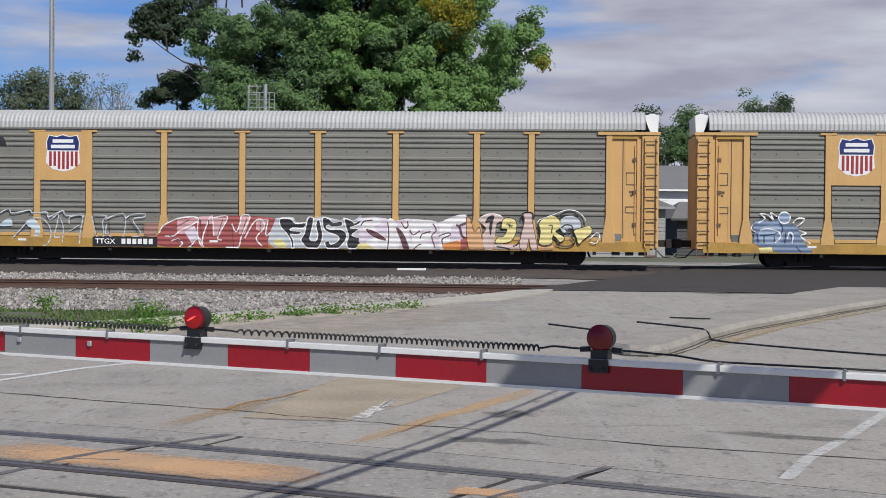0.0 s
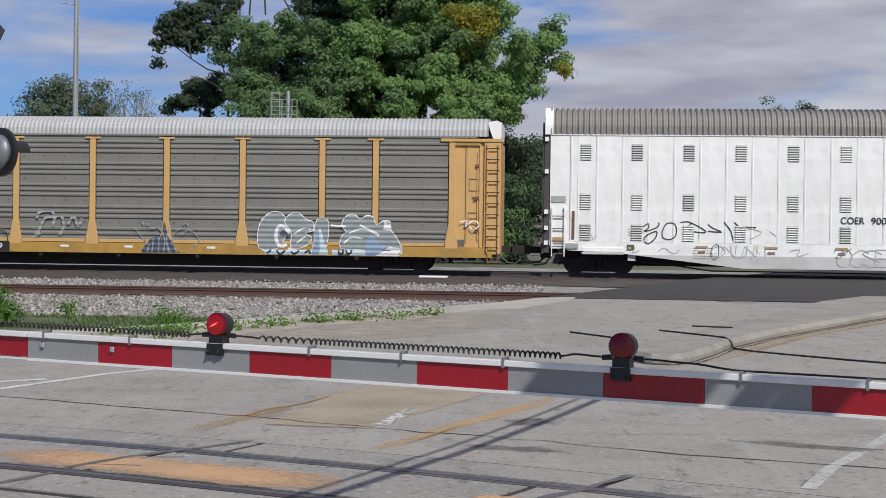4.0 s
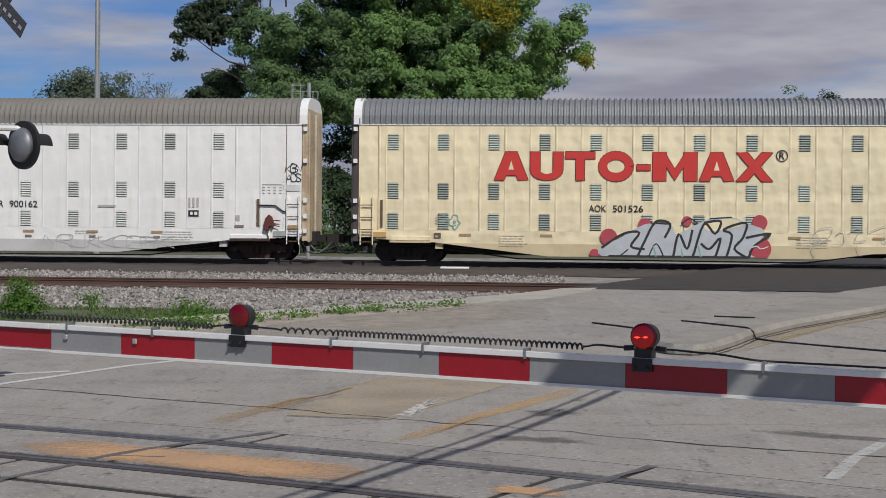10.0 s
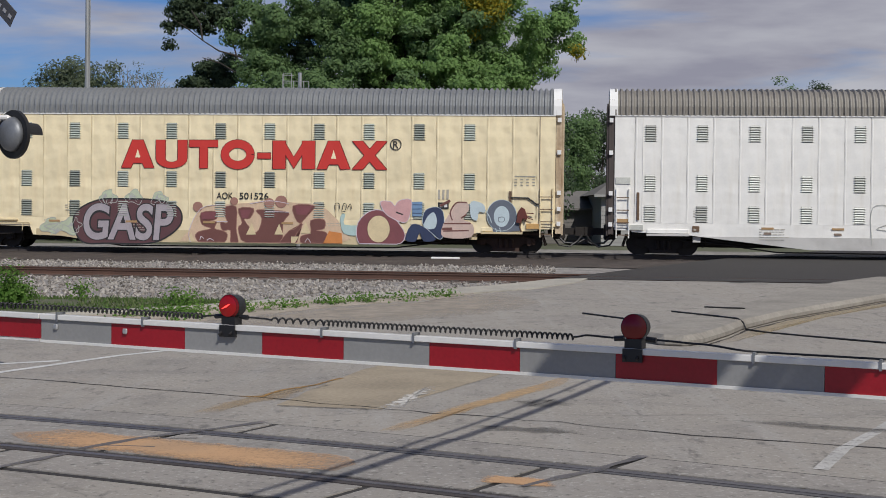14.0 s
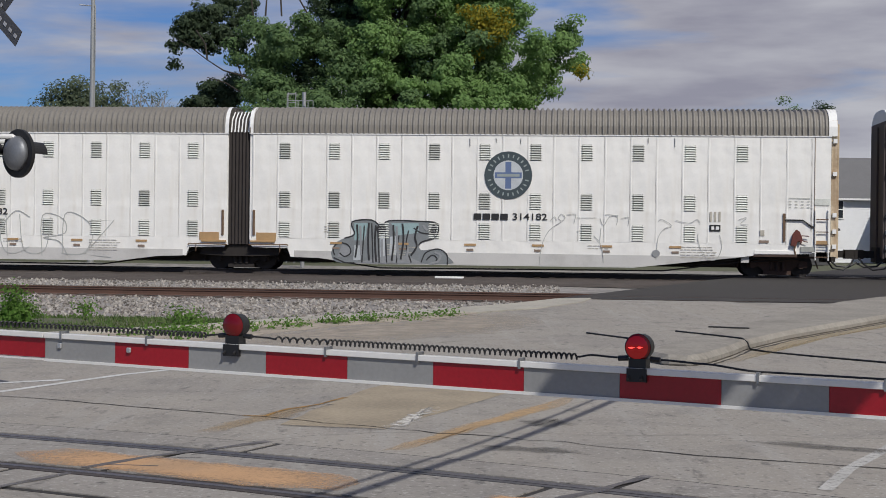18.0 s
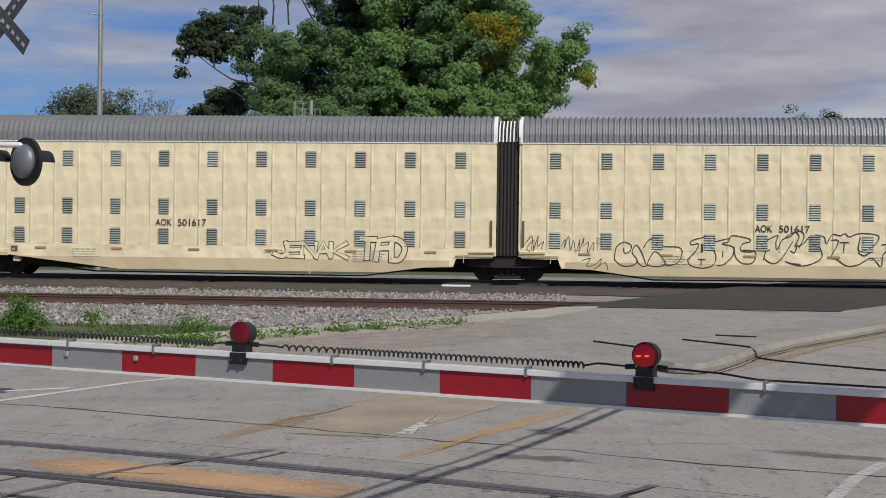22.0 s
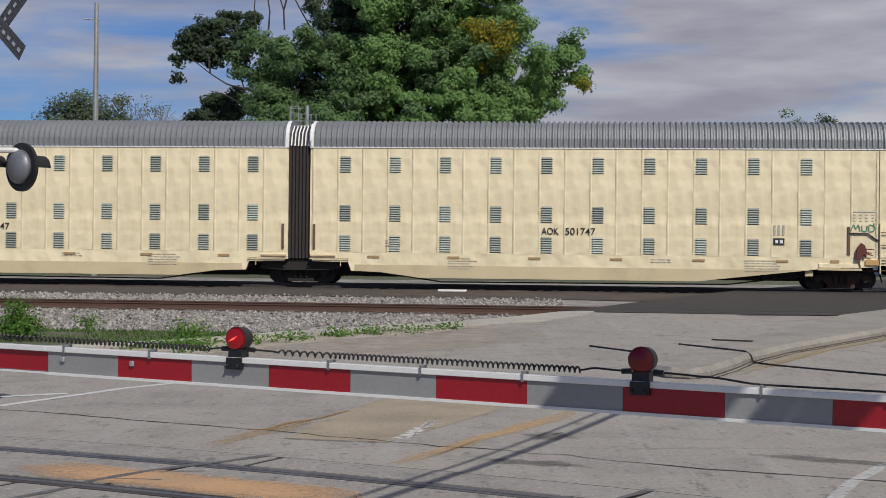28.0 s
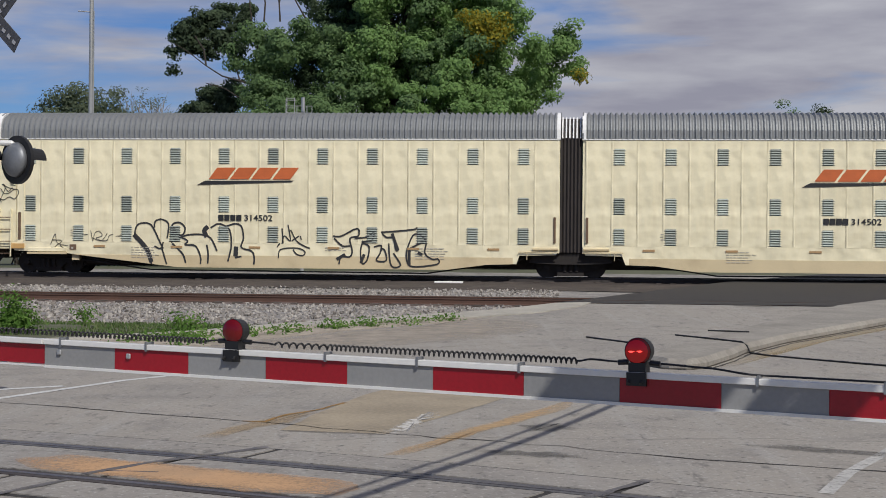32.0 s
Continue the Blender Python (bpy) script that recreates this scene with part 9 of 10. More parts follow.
brush(coer, "ink_line", 0.02, -0.0255, [(3.79, 0.86), (4.04, 0.92), (4.33, 0.87)], [(3.87, 0.61), (4.12, 0.67), (4.41, 0.57)])
brush(coer, "faint_line", 0.02, -0.0264, [(5.91, 0.82), (6.09, 0.89), (6.17, 0.72), (6.27, 0.90)], [(6.70, 0.80), (6.99, 0.87), (6.99, 0.69), (6.70, 0.69)], [(7.06, 0.84), (7.63, 0.88), (7.74, 0.63)], [(5.99, 0.50), (6.20, 0.61), (6.60, 0.51)])
brush(coer, "faint_line", 0.02, -0.0273, [(6.78, 0.51), (6.99, 0.62), (7.17, 0.52)])
# cream car: brown piece beside the dark oval
blot(max_car, "spray_rose", [(8.23, 0.19), (8.15, 0.72), (8.60, 1.56), (9.35, 1.71), (10.49, 1.80), (11.24, 1.92), (12.14, 1.82), (13.11, 1.75), (13.64, 1.38), (13.94, 1.01), (13.91, 0.26)], -0.0174)
blot(max_car, "spray_brown", [(8.60, 1.40), (9.21, 1.45), (9.21, 1.18), (8.91, 1.07), (9.21, 1.07), (9.14, 0.81), (9.44, 0.73), (9.63, 0.59), (9.52, 0.28), (9.14, 0.20), (8.61, 0.23), (8.38, 0.50), (8.53, 0.69), (8.99, 0.81), (8.64, 0.95)], -0.0183, "dim_rose", 0.025)
blot(max_car, "spray_brown", [(9.43, 1.56), (9.96, 1.64), (9.97, 0.82), (10.05, 0.21), (9.75, 0.21), (9.74, 0.74), (9.44, 0.73), (9.36, 1.04), (9.63, 1.04)], -0.0201, "dim_rose", 0.025)
blot(max_car, "spray_brown", [(10.04, 1.57), (10.64, 1.58), (10.49, 1.20), (10.27, 1.16), (10.73, 0.67), (10.95, 1.20), (10.72, 1.50), (11.09, 1.54), (11.99, 1.44), (11.77, 1.06), (11.63, 0.23), (10.35, 0.22), (10.04, 0.82), (10.19, 1.04)], -0.0219, "dim_rose", 0.025)
blot(max_car, "spray_brown", [(12.14, 1.70), (12.96, 1.71), (12.74, 1.37), (12.23, 0.84), (12.00, 0.76), (11.63, 0.23), (12.31, 0.32), (12.23, 0.54), (12.52, 1.00), (12.30, 1.11)], -0.0237, "dim_rose", 0.025)
blot(max_car, "spray_brown", [(12.82, 1.15), (13.34, 1.19), (13.35, 0.86), (13.05, 0.78), (13.42, 0.71), (13.50, 0.41), (13.28, 0.22), (12.53, 0.25), (12.45, 0.55), (12.83, 0.70)], -0.0255, "dim_rose", 0.025)
blot(max_car, "spray_plum", [(8.60, 1.40), (9.21, 1.45), (9.13, 1.18), (8.64, 1.14)], -0.0273)
blot(max_car, "spray_plum", [(12.22, 1.71), (12.89, 1.71), (12.67, 1.37), (12.29, 1.37)], -0.0282)
blot(max_car, "spray_plum", [(10.11, 1.53), (10.56, 1.54), (10.42, 1.24), (10.19, 1.20)], -0.0291)
blot(max_car, "spray_lemon_pale", [(10.35, 0.59), (10.57, 1.05), (10.73, 0.60)], -0.0300)
blot(max_car, "spray_lemon_pale", [(11.44, 0.61), (11.62, 1.02), (11.78, 0.61)], -0.0309)
blot(max_car, "spray_lemon_pale", [(12.45, 0.66), (12.63, 1.11), (12.83, 0.66)], -0.0318)
blot(max_car, "spray_lemon_pale", [(12.08, 0.54), (12.38, 0.54), (12.23, 0.24), (12.08, 0.24)], -0.0327)
blot(max_car, "spray_lemon_pale", [(8.08, 0.27), (8.23, 0.65), (8.38, 0.27)], -0.0336)
blot(max_car, "dim_rose", oval_of(8.48, 1.63, 0.19, 0.19), -0.0345)
blot(max_car, "dim_rose", oval_of(11.69, 1.85, 0.23, 0.23), -0.0354)
blot(max_car, "dim_rose", oval_of(11.24, 1.79, 0.19, 0.19), -0.0363)
blot(max_car, "dim_rose", oval_of(9.88, 1.85, 0.15, 0.15), -0.0372)
brush(max_car, "spray_lilac", 0.025, -0.0381, [(8.23, 0.19), (8.15, 0.72), (8.60, 1.56), (9.35, 1.71)], [(10.49, 1.76), (11.24, 1.88), (11.99, 1.78)], [(8.57, 0.35), (8.61, 0.50), (8.72, 0.42)], [(8.84, 0.35), (8.95, 0.43), (9.10, 0.35)])
brush(max_car, "spray_lilac", 0.025, -0.0390, [(12.61, 0.32), (12.72, 0.47), (12.83, 0.32)], [(11.09, 1.47), (11.99, 1.46)], [(9.21, 1.07), (9.63, 1.08)])
# coloured forms up to the hand brake
blot(max_car, "spray_orange", [(13.31, 0.21), (13.53, 0.76), (14.01, 0.69), (14.05, 0.18)], -0.0399)
blot(max_car, "spray_aqua", [(13.96, 1.32), (14.15, 1.40), (14.12, 1.01), (14.94, 0.98), (15.02, 0.78), (14.71, 0.62), (14.08, 0.69)], -0.0408)
blot(max_car, "spray_plum", [(14.59, 0.54), (14.63, 1.09), (15.01, 1.49), (15.48, 1.57), (16.02, 1.26), (16.42, 0.64), (16.11, 0.25), (15.34, 0.16), (14.79, 0.23)], -0.0417, "spray_lilac", 0.03)
blot(max_car, "spray_lemon_pale", oval_of(15.41, 0.86, 0.43, 0.51), -0.0435, "spray_brown", 0.02)
blot(max_car, "spray_pink", [(15.47, 1.88), (15.86, 1.89), (16.02, 1.73), (16.17, 1.93), (16.63, 1.97), (16.60, 1.43), (16.41, 1.11), (15.95, 1.26), (15.63, 1.49)], -0.0453, "spray_lilac", 0.025)
brush(max_car, "spray_black", 0.05, -0.0471, [(16.06, 1.50), (16.33, 1.41)])
blot(max_car, "spray_blue", [(16.67, 1.89), (17.06, 1.90), (17.03, 1.35), (16.68, 1.35)], -0.0480)
brush(max_car, "spray_navy", 0.03, -0.0489, [(16.68, 1.78), (17.04, 1.78)], [(16.68, 1.62), (17.04, 1.63)], [(16.68, 1.47), (17.04, 1.47)])
blot(max_car, "spray_navy", [(16.42, 0.48), (16.65, 1.03), (17.11, 0.96), (17.58, 0.50), (17.12, 0.42), (16.96, 0.73), (16.81, 0.41)], -0.0498)
blot(max_car, "spray_navy", [(17.07, 1.27), (17.18, 1.59), (17.57, 1.71), (17.84, 1.52), (17.89, 0.81), (17.74, 0.50), (17.42, 0.73), (17.11, 1.04)], -0.0507, "spray_pale", 0.02)
blot(max_car, "spray_pale", [(17.11, 0.96), (17.26, 1.35), (17.49, 1.51), (17.61, 1.20), (17.50, 0.89)], -0.0525)
blot(max_car, "spray_peach_pale", [(17.81, 0.97), (18.11, 1.52), (18.33, 1.83), (18.72, 1.91), (18.80, 1.60), (18.57, 1.29), (18.96, 1.06), (18.89, 0.59), (17.89, 0.58)], -0.0534)
brush(max_car, "spray_brown", 0.05, -0.0543, [(18.19, 1.21), (18.11, 1.52), (18.33, 1.87), (18.72, 1.88)], [(17.88, 1.09), (18.88, 1.10)], [(17.85, 0.81), (18.81, 0.84)], [(18.50, 1.29), (18.72, 1.45)])
brush(max_car, "spray_brown", 0.1, -0.0552, [(17.81, 0.89), (18.19, 0.90)], [(17.72, 1.75), (18.10, 1.95)])
blot(max_car, "spray_pale", [(18.87, 1.92), (19.33, 1.84), (19.41, 1.53), (19.18, 1.53), (19.11, 1.22), (18.88, 1.37)], -0.0561)
blot(max_car, "spray_slate", [(19.65, 1.15), (20.64, 1.24), (20.72, 0.85), (19.73, 0.76)], -0.0570)
blot(max_car, "spray_slate", oval_of(20.03, 1.42, 0.55, 0.58), -0.0579, "spray_pale", 0.02)
blot(max_car, "spray_pale", oval_of(20.03, 1.38, 0.29, 0.39), -0.0597)
brush(max_car, "spray_slate", 0.025, -0.0606, [(19.92, 1.34), (20.11, 1.35), (20.11, 1.19), (19.92, 1.19), (19.92, 1.34)])
brush(max_car, "spray_pale", 0.03, -0.0615, [(19.41, 1.61), (19.57, 1.38), (19.65, 1.15)], [(19.81, 0.95), (19.85, 0.76)], [(19.96, 0.96), (20.00, 0.76)])
brush(max_car, "ink_line", 0.025, -0.0624, [(13.76, 1.55), (13.76, 1.79), (13.91, 1.79), (13.92, 1.59)], [(14.03, 1.56), (14.07, 1.79), (14.19, 1.75), (14.15, 1.56)], [(14.23, 1.64), (14.34, 1.79), (14.38, 1.60)], [(14.00, 1.48), (14.15, 1.52)])
# silver letters with red blots on the other unit
blot(max_car, "spray_crimson", oval_of(-12.64, 1.01, 0.31, 0.31), -0.0633)
blot(max_car, "spray_crimson", oval_of(-11.31, 1.47, 0.25, 0.24), -0.0642)
blot(max_car, "spray_crimson", oval_of(-7.15, 1.58, 0.28, 0.28), -0.0651)
blot(max_car, "spray_crimson", oval_of(-7.14, 0.62, 0.42, 0.42), -0.0660)
blot(max_car, "spray_crimson", oval_of(-13.15, 0.38, 0.19, 0.18), -0.0669)
blot(max_car, "spray_crimson", oval_of(-9.78, 1.62, 0.18, 0.18), -0.0678)
blot(max_car, "spray_crimson", oval_of(-12.54, 0.66, 0.14, 0.14), -0.0687)
blot(max_car, "spray_silver", [(-13.00, 0.55), (-12.23, 0.97), (-11.31, 1.49), (-10.39, 1.50), (-10.19, 1.14), (-9.78, 1.30), (-8.97, 1.71), (-8.16, 1.77), (-7.65, 1.57), (-6.94, 1.23), (-7.54, 0.52), (-7.64, 0.26), (-12.33, 0.20)], -0.0696)
blot(max_car, "cream_paint", [(-9.17, 1.56), (-8.16, 1.72), (-7.75, 1.52), (-8.16, 1.37), (-8.97, 1.26)], -0.0705)
brush(max_car, "spray_black", 0.09, -0.0714, [(-12.90, 0.60), (-12.13, 1.12), (-11.52, 1.18), (-11.82, 0.67), (-11.31, 0.57)], [(-11.61, 0.21), (-11.31, 0.88), (-10.91, 1.59), (-10.39, 1.50), (-10.59, 0.99)], [(-10.28, 0.23), (-10.08, 1.14), (-9.77, 0.59), (-9.58, 1.30)], [(-9.57, 0.24), (-9.17, 1.51), (-8.76, 1.16), (-8.56, 1.62), (-9.17, 1.56)])
brush(max_car, "spray_black", 0.09, -0.0723, [(-8.75, 0.25), (-8.56, 1.01), (-8.96, 0.60), (-9.27, 0.80)], [(-8.35, 0.25), (-8.15, 1.11), (-8.46, 1.31), (-7.65, 1.57), (-7.75, 1.02), (-8.05, 0.61), (-7.54, 0.26)], [(-7.65, 1.02), (-6.74, 1.18), (-7.34, 0.72), (-7.54, 0.26)], [(-12.64, 0.17), (-7.54, 0.23)])
brush(max_car, "spray_black", 0.05, -0.0732, [(-11.20, 0.22), (-10.90, 0.78), (-10.59, 0.23)], [(-12.33, 0.20), (-11.92, 0.56)], [(-8.97, 1.71), (-8.16, 1.77)], [(-11.11, 1.54), (-10.39, 1.50)])
brush(max_car, "spray_black", 0.05, -0.0741, [(-9.99, 1.50), (-9.68, 1.71), (-9.38, 1.51)])
brush(max_car, "spray_teal", 0.05, -0.0750, [(-11.00, 0.68), (-10.89, 0.27)], [(-9.98, 0.59), (-9.92, 0.28)], [(-9.37, 0.70), (-9.26, 0.29)])
brush(max_car, "spray_white", 0.035, -0.0759, [(-7.44, 0.67), (-7.24, 0.72), (-7.09, 0.62), (-6.83, 0.71)])
brush(max_car, "faint_line", 0.025, -0.0768, [(-5.33, 0.94), (-5.03, 1.35), (-4.53, 1.41), (-4.68, 1.05), (-5.03, 0.85), (-5.28, 0.95)], [(-4.43, 1.16), (-4.13, 1.31), (-4.13, 0.86), (-4.52, 0.80)], [(-3.93, 1.26), (-3.53, 1.42), (-3.73, 0.96), (-3.33, 0.97)], [(-3.23, 1.27), (-2.54, 1.53), (-2.24, 1.23), (-2.38, 0.58), (-2.72, 0.22)])
brush(max_car, "faint_line", 0.025, -0.0777, [(-4.93, 1.05), (-5.27, 0.64), (-5.12, 0.34)], [(-3.68, 0.76), (-3.52, 0.36)], [(-2.77, 1.02), (-2.65, 1.15), (-2.53, 1.03), (-2.65, 0.91), (-2.77, 1.02)])
# white car with the round emblem: grey letters
blot(santa, "spray_slate_pale", [(4.08, 1.23), (4.45, 1.42), (4.36, 1.84), (5.10, 1.90), (5.48, 1.72), (5.76, 1.90), (6.88, 1.87), (7.53, 1.83), (7.54, 1.32), (6.98, 1.13), (6.98, 0.81), (7.54, 0.86), (7.92, 0.64), (7.97, 0.22), (4.47, 0.17), (3.62, 0.48), (3.71, 1.00)], -0.0174)
blot(santa, "spray_aqua_dull", [(4.45, 1.80), (5.01, 1.80), (4.83, 1.15), (4.46, 1.15)], -0.0183)
blot(santa, "spray_aqua_dull", [(5.85, 1.81), (6.88, 1.82), (6.88, 1.46), (6.05, 1.35)], -0.0192)
blot(santa, "spray_slate_pale", [(4.92, 1.62), (5.11, 1.62), (5.11, 0.32), (4.84, 0.32)], -0.0201)
blot(santa, "spray_silver", [(5.44, 1.53), (5.61, 1.53), (5.62, 0.33), (5.45, 0.33)], -0.0210)
blot(santa, "spray_silver", [(5.81, 1.30), (6.09, 1.35), (6.04, 0.33), (5.78, 0.33)], -0.0219)
blot(santa, "spray_silver", [(4.46, 0.96), (4.70, 0.96), (4.70, 0.41), (4.42, 0.40)], -0.0228)
blot(santa, "spray_grey", [(4.47, 0.17), (5.31, 0.51), (6.24, 0.61), (6.99, 0.35), (6.99, 0.21)], -0.0237)
blot(santa, "spray_grey", [(3.81, 0.49), (3.99, 1.00), (4.27, 0.87), (4.37, 0.59)], -0.0246)
brush(santa, "spray_black", 0.05, -0.0255, [(4.08, 1.23), (4.46, 1.38), (4.36, 1.84), (5.10, 1.92), (5.48, 1.67), (5.76, 1.90), (6.88, 1.89), (7.58, 1.81), (7.54, 1.32), (7.03, 1.13), (6.89, 0.99)], [(5.11, 1.80), (5.17, 0.32)], [(4.83, 1.71), (4.75, 0.32)], [(5.62, 1.62), (5.69, 0.33)])
brush(santa, "spray_black", 0.05, -0.0264, [(5.34, 1.62), (5.41, 0.32)], [(6.14, 1.35), (6.06, 0.33)], [(6.51, 1.54), (6.42, 0.99), (6.62, 0.34)], [(6.70, 1.64), (6.98, 1.46), (7.44, 1.42)])
brush(santa, "spray_black", 0.05, -0.0273, [(3.71, 0.58), (3.66, 0.86), (3.90, 1.05), (4.23, 0.96), (4.32, 0.68), (4.09, 0.54), (3.90, 0.67)], [(3.67, 0.49), (4.00, 0.35), (4.47, 0.17)], [(6.99, 0.35), (7.17, 0.72), (7.63, 0.86), (7.96, 0.64), (7.97, 0.22)], [(7.18, 0.44), (7.41, 0.63), (7.59, 0.49), (7.46, 0.31)])
blot(santa, "spray_black", oval_of(5.48, 1.58, 0.19, 0.19), -0.0282)
blot(santa, "spray_black", [(7.30, 1.51), (7.44, 1.81), (7.58, 1.65), (7.49, 1.32)], -0.0291)
brush(santa, "faint_line", 0.022, -0.0300, [(11.42, 0.32), (11.50, 1.05), (11.77, 1.61), (12.22, 1.93)], [(12.09, 2.09), (12.22, 2.22), (12.35, 2.09), (12.22, 1.96), (12.09, 2.09)], [(12.40, 2.18), (12.72, 2.21), (12.68, 1.89)], [(12.77, 2.08), (13.50, 2.09)])
brush(santa, "faint_line", 0.022, -0.0309, [(13.63, 2.09), (13.77, 1.81), (13.99, 2.14), (14.31, 2.19)], [(13.41, 1.44), (13.69, 1.08), (13.79, 0.44)], [(12.77, 1.57), (12.96, 1.62)], [(13.68, 1.72), (13.64, 1.26)])
brush(santa, "faint_line", 0.022, -0.0318, [(11.81, 1.97), (11.95, 2.11), (12.04, 1.98)])
brush(santa, "faint_line", 0.022, -0.0327, [(15.77, 1.98), (15.91, 2.05), (16.27, 1.83), (16.01, 1.72), (15.77, 1.36), (15.72, 0.58)], [(17.22, 1.55), (17.27, 1.15), (17.55, 0.65), (17.91, 0.62), (18.10, 1.08), (18.01, 1.51)], [(16.41, 2.03), (16.91, 1.93), (17.20, 2.08), (17.30, 1.91)], [(13.84, 2.22), (14.27, 2.15), (14.24, 1.83)], [(14.41, 2.08), (14.70, 2.11), (14.67, 1.83)], [(18.70, 2.08), (18.98, 2.15), (18.77, 1.93), (19.05, 1.89)])
brush(santa, "spray_black", 0.02, -0.0336, [(8.77, 5.03), (8.78, 4.72)], [(10.67, 5.01), (10.67, 4.83)], [(15.37, 5.06), (15.37, 4.86)], [(16.34, 5.06), (16.34, 4.72)], [(9.74, 5.03), (9.78, 4.86)])
brush(santa, "spray_black", 0.07, -0.0354, [(4.55, 1.75), (4.58, 1.2), (4.5, 0.5)], [(5.0, 1.82), (4.98, 1.1), (5.02, 0.4)], [(5.27, 1.72), (5.24, 1.1), (5.3, 0.35)], [(5.93, 1.75), (5.95, 1.1), (5.88, 0.4)], [(6.27, 1.8), (6.32, 1.2), (6.22, 0.45)], [(6.85, 1.72), (6.75, 1.3), (6.82, 0.95), (6.6, 0.6)])
brush(santa, "spray_grey", 0.08, -0.0363, [(4.68, 1.7), (4.72, 0.6)], [(5.5, 1.2), (5.52, 0.4)], [(6.05, 1.7), (6.12, 0.5)], [(6.5, 0.9), (6.45, 0.4)], [(7.05, 1.75), (7.2, 1.55)], [(7.3, 0.3), (7.62, 0.4), (7.72, 0.62), (7.5, 0.74)])
blot(santa, "spray_grey", oval_of(15.7, 0.80, 0.15, 0.13), -0.0345)
# cream car: black outline letters
brush(doodle, "ink_line", 0.022, -0.0174, [(0.66, 1.39), (0.93, 1.70), (0.90, 1.16), (0.74, 1.24), (1.01, 1.54), (0.97, 1.12), (1.16, 1.70), (1.13, 1.32), (1.36, 1.51), (1.28, 1.24)], [(2.02, 1.33), (2.17, 1.60), (2.13, 1.26), (2.28, 1.71), (2.36, 1.18), (2.47, 1.56), (2.56, 1.11), (2.71, 1.61), (2.67, 1.11), (2.86, 1.68), (2.82, 1.34), (3.02, 1.50), (2.98, 1.04), (3.21, 1.50), (3.21, 1.20)], [(2.79, 0.81), (3.10, 0.89), (2.95, 0.62), (3.26, 0.66), (3.52, 0.90), (3.41, 0.59)], [(3.26, 0.51), (3.64, 0.75), (3.76, 0.44)])
brush(doodle, "ink_line", 0.034, -0.0183, [(3.98, 0.86), (4.05, 1.32), (4.32, 1.51), (4.59, 1.40), (4.55, 1.18), (4.36, 1.10), (4.32, 1.29)], [(3.98, 0.86), (4.26, 0.64), (4.64, 0.65), (4.83, 0.84), (4.63, 1.14), (4.78, 1.41), (4.98, 1.14), (5.13, 0.73)], [(4.79, 0.84), (5.02, 0.62), (5.25, 0.69)], [(5.05, 1.30), (5.24, 1.60), (5.62, 1.65), (5.77, 1.38), (6.31, 1.35), (6.46, 1.17), (6.31, 0.79), (5.97, 0.67), (5.82, 0.74)])
brush(doodle, "ink_line", 0.034, -0.0192, [(5.17, 0.69), (5.47, 1.19), (5.86, 0.74), (5.48, 0.62), (5.17, 0.69)], [(6.66, 0.90), (6.92, 1.17), (7.06, 1.48), (6.80, 1.44), (6.80, 1.59), (7.33, 1.75), (7.59, 1.75), (7.63, 1.56), (7.44, 1.48), (7.68, 1.11), (7.61, 0.73), (7.23, 0.59), (6.77, 0.68), (6.66, 0.90)], [(7.03, 0.91), (7.30, 0.91)], [(7.16, 0.91), (7.15, 0.69)])
brush(doodle, "ink_line", 0.034, -0.0201, [(7.63, 1.56), (8.12, 1.68), (8.12, 1.57), (7.90, 1.49), (8.31, 1.38), (8.28, 1.04), (7.98, 0.74), (7.72, 0.69)], [(7.94, 1.23), (7.94, 1.00)], [(8.16, 1.68), (8.31, 1.80), (8.87, 1.69), (8.91, 1.58), (8.65, 1.50), (8.58, 1.27), (8.88, 1.20), (9.11, 1.28)], [(8.35, 1.38), (8.39, 1.04), (8.66, 0.78), (9.04, 0.83), (9.11, 1.21), (8.65, 1.27)])
brush(doodle, "ink_line", 0.034, -0.0210, [(9.25, 1.43), (9.63, 1.70), (9.92, 1.82), (9.85, 1.59), (9.89, 1.29), (10.08, 1.67), (10.37, 1.79), (10.52, 1.94), (10.75, 1.98), (10.86, 1.79), (10.68, 1.38)], [(9.41, 0.91), (9.48, 1.21), (9.63, 1.29)], [(9.41, 0.98), (9.71, 0.80), (10.01, 0.92), (10.45, 1.60)], [(10.20, 0.88), (10.39, 0.81), (10.76, 0.78)])
brush(doodle, "ink_line", 0.08, -0.0219, [(7.18, 1.48), (7.18, 1.18)], [(7.40, 1.67), (7.44, 1.41)], [(5.58, 1.61), (5.51, 1.38)])
brush(doodle, "ink_line", 0.034, -0.0228, [(10.20, 1.77), (10.52, 1.94), (10.68, 1.77), (10.53, 1.45), (10.77, 1.49), (11.01, 1.74), (11.17, 1.82), (11.09, 1.54), (11.42, 1.38), (11.50, 1.05), (11.18, 0.81), (10.70, 0.72), (10.21, 0.87)], [(10.37, 1.28), (10.53, 1.20), (10.61, 1.53)], [(11.25, 1.86), (11.57, 1.79), (11.66, 1.54), (11.86, 1.87), (12.14, 1.84), (12.34, 1.92), (12.46, 1.80), (12.86, 1.93), (13.51, 1.85), (13.35, 1.49), (12.95, 1.28), (12.79, 1.36), (12.87, 1.80)], [(11.82, 1.67), (12.10, 1.63), (11.83, 1.06), (12.03, 0.98), (12.40, 0.74), (12.80, 0.79), (13.28, 1.04), (13.61, 0.72), (13.68, 1.17), (13.92, 1.37), (13.84, 1.53), (13.63, 1.53)])
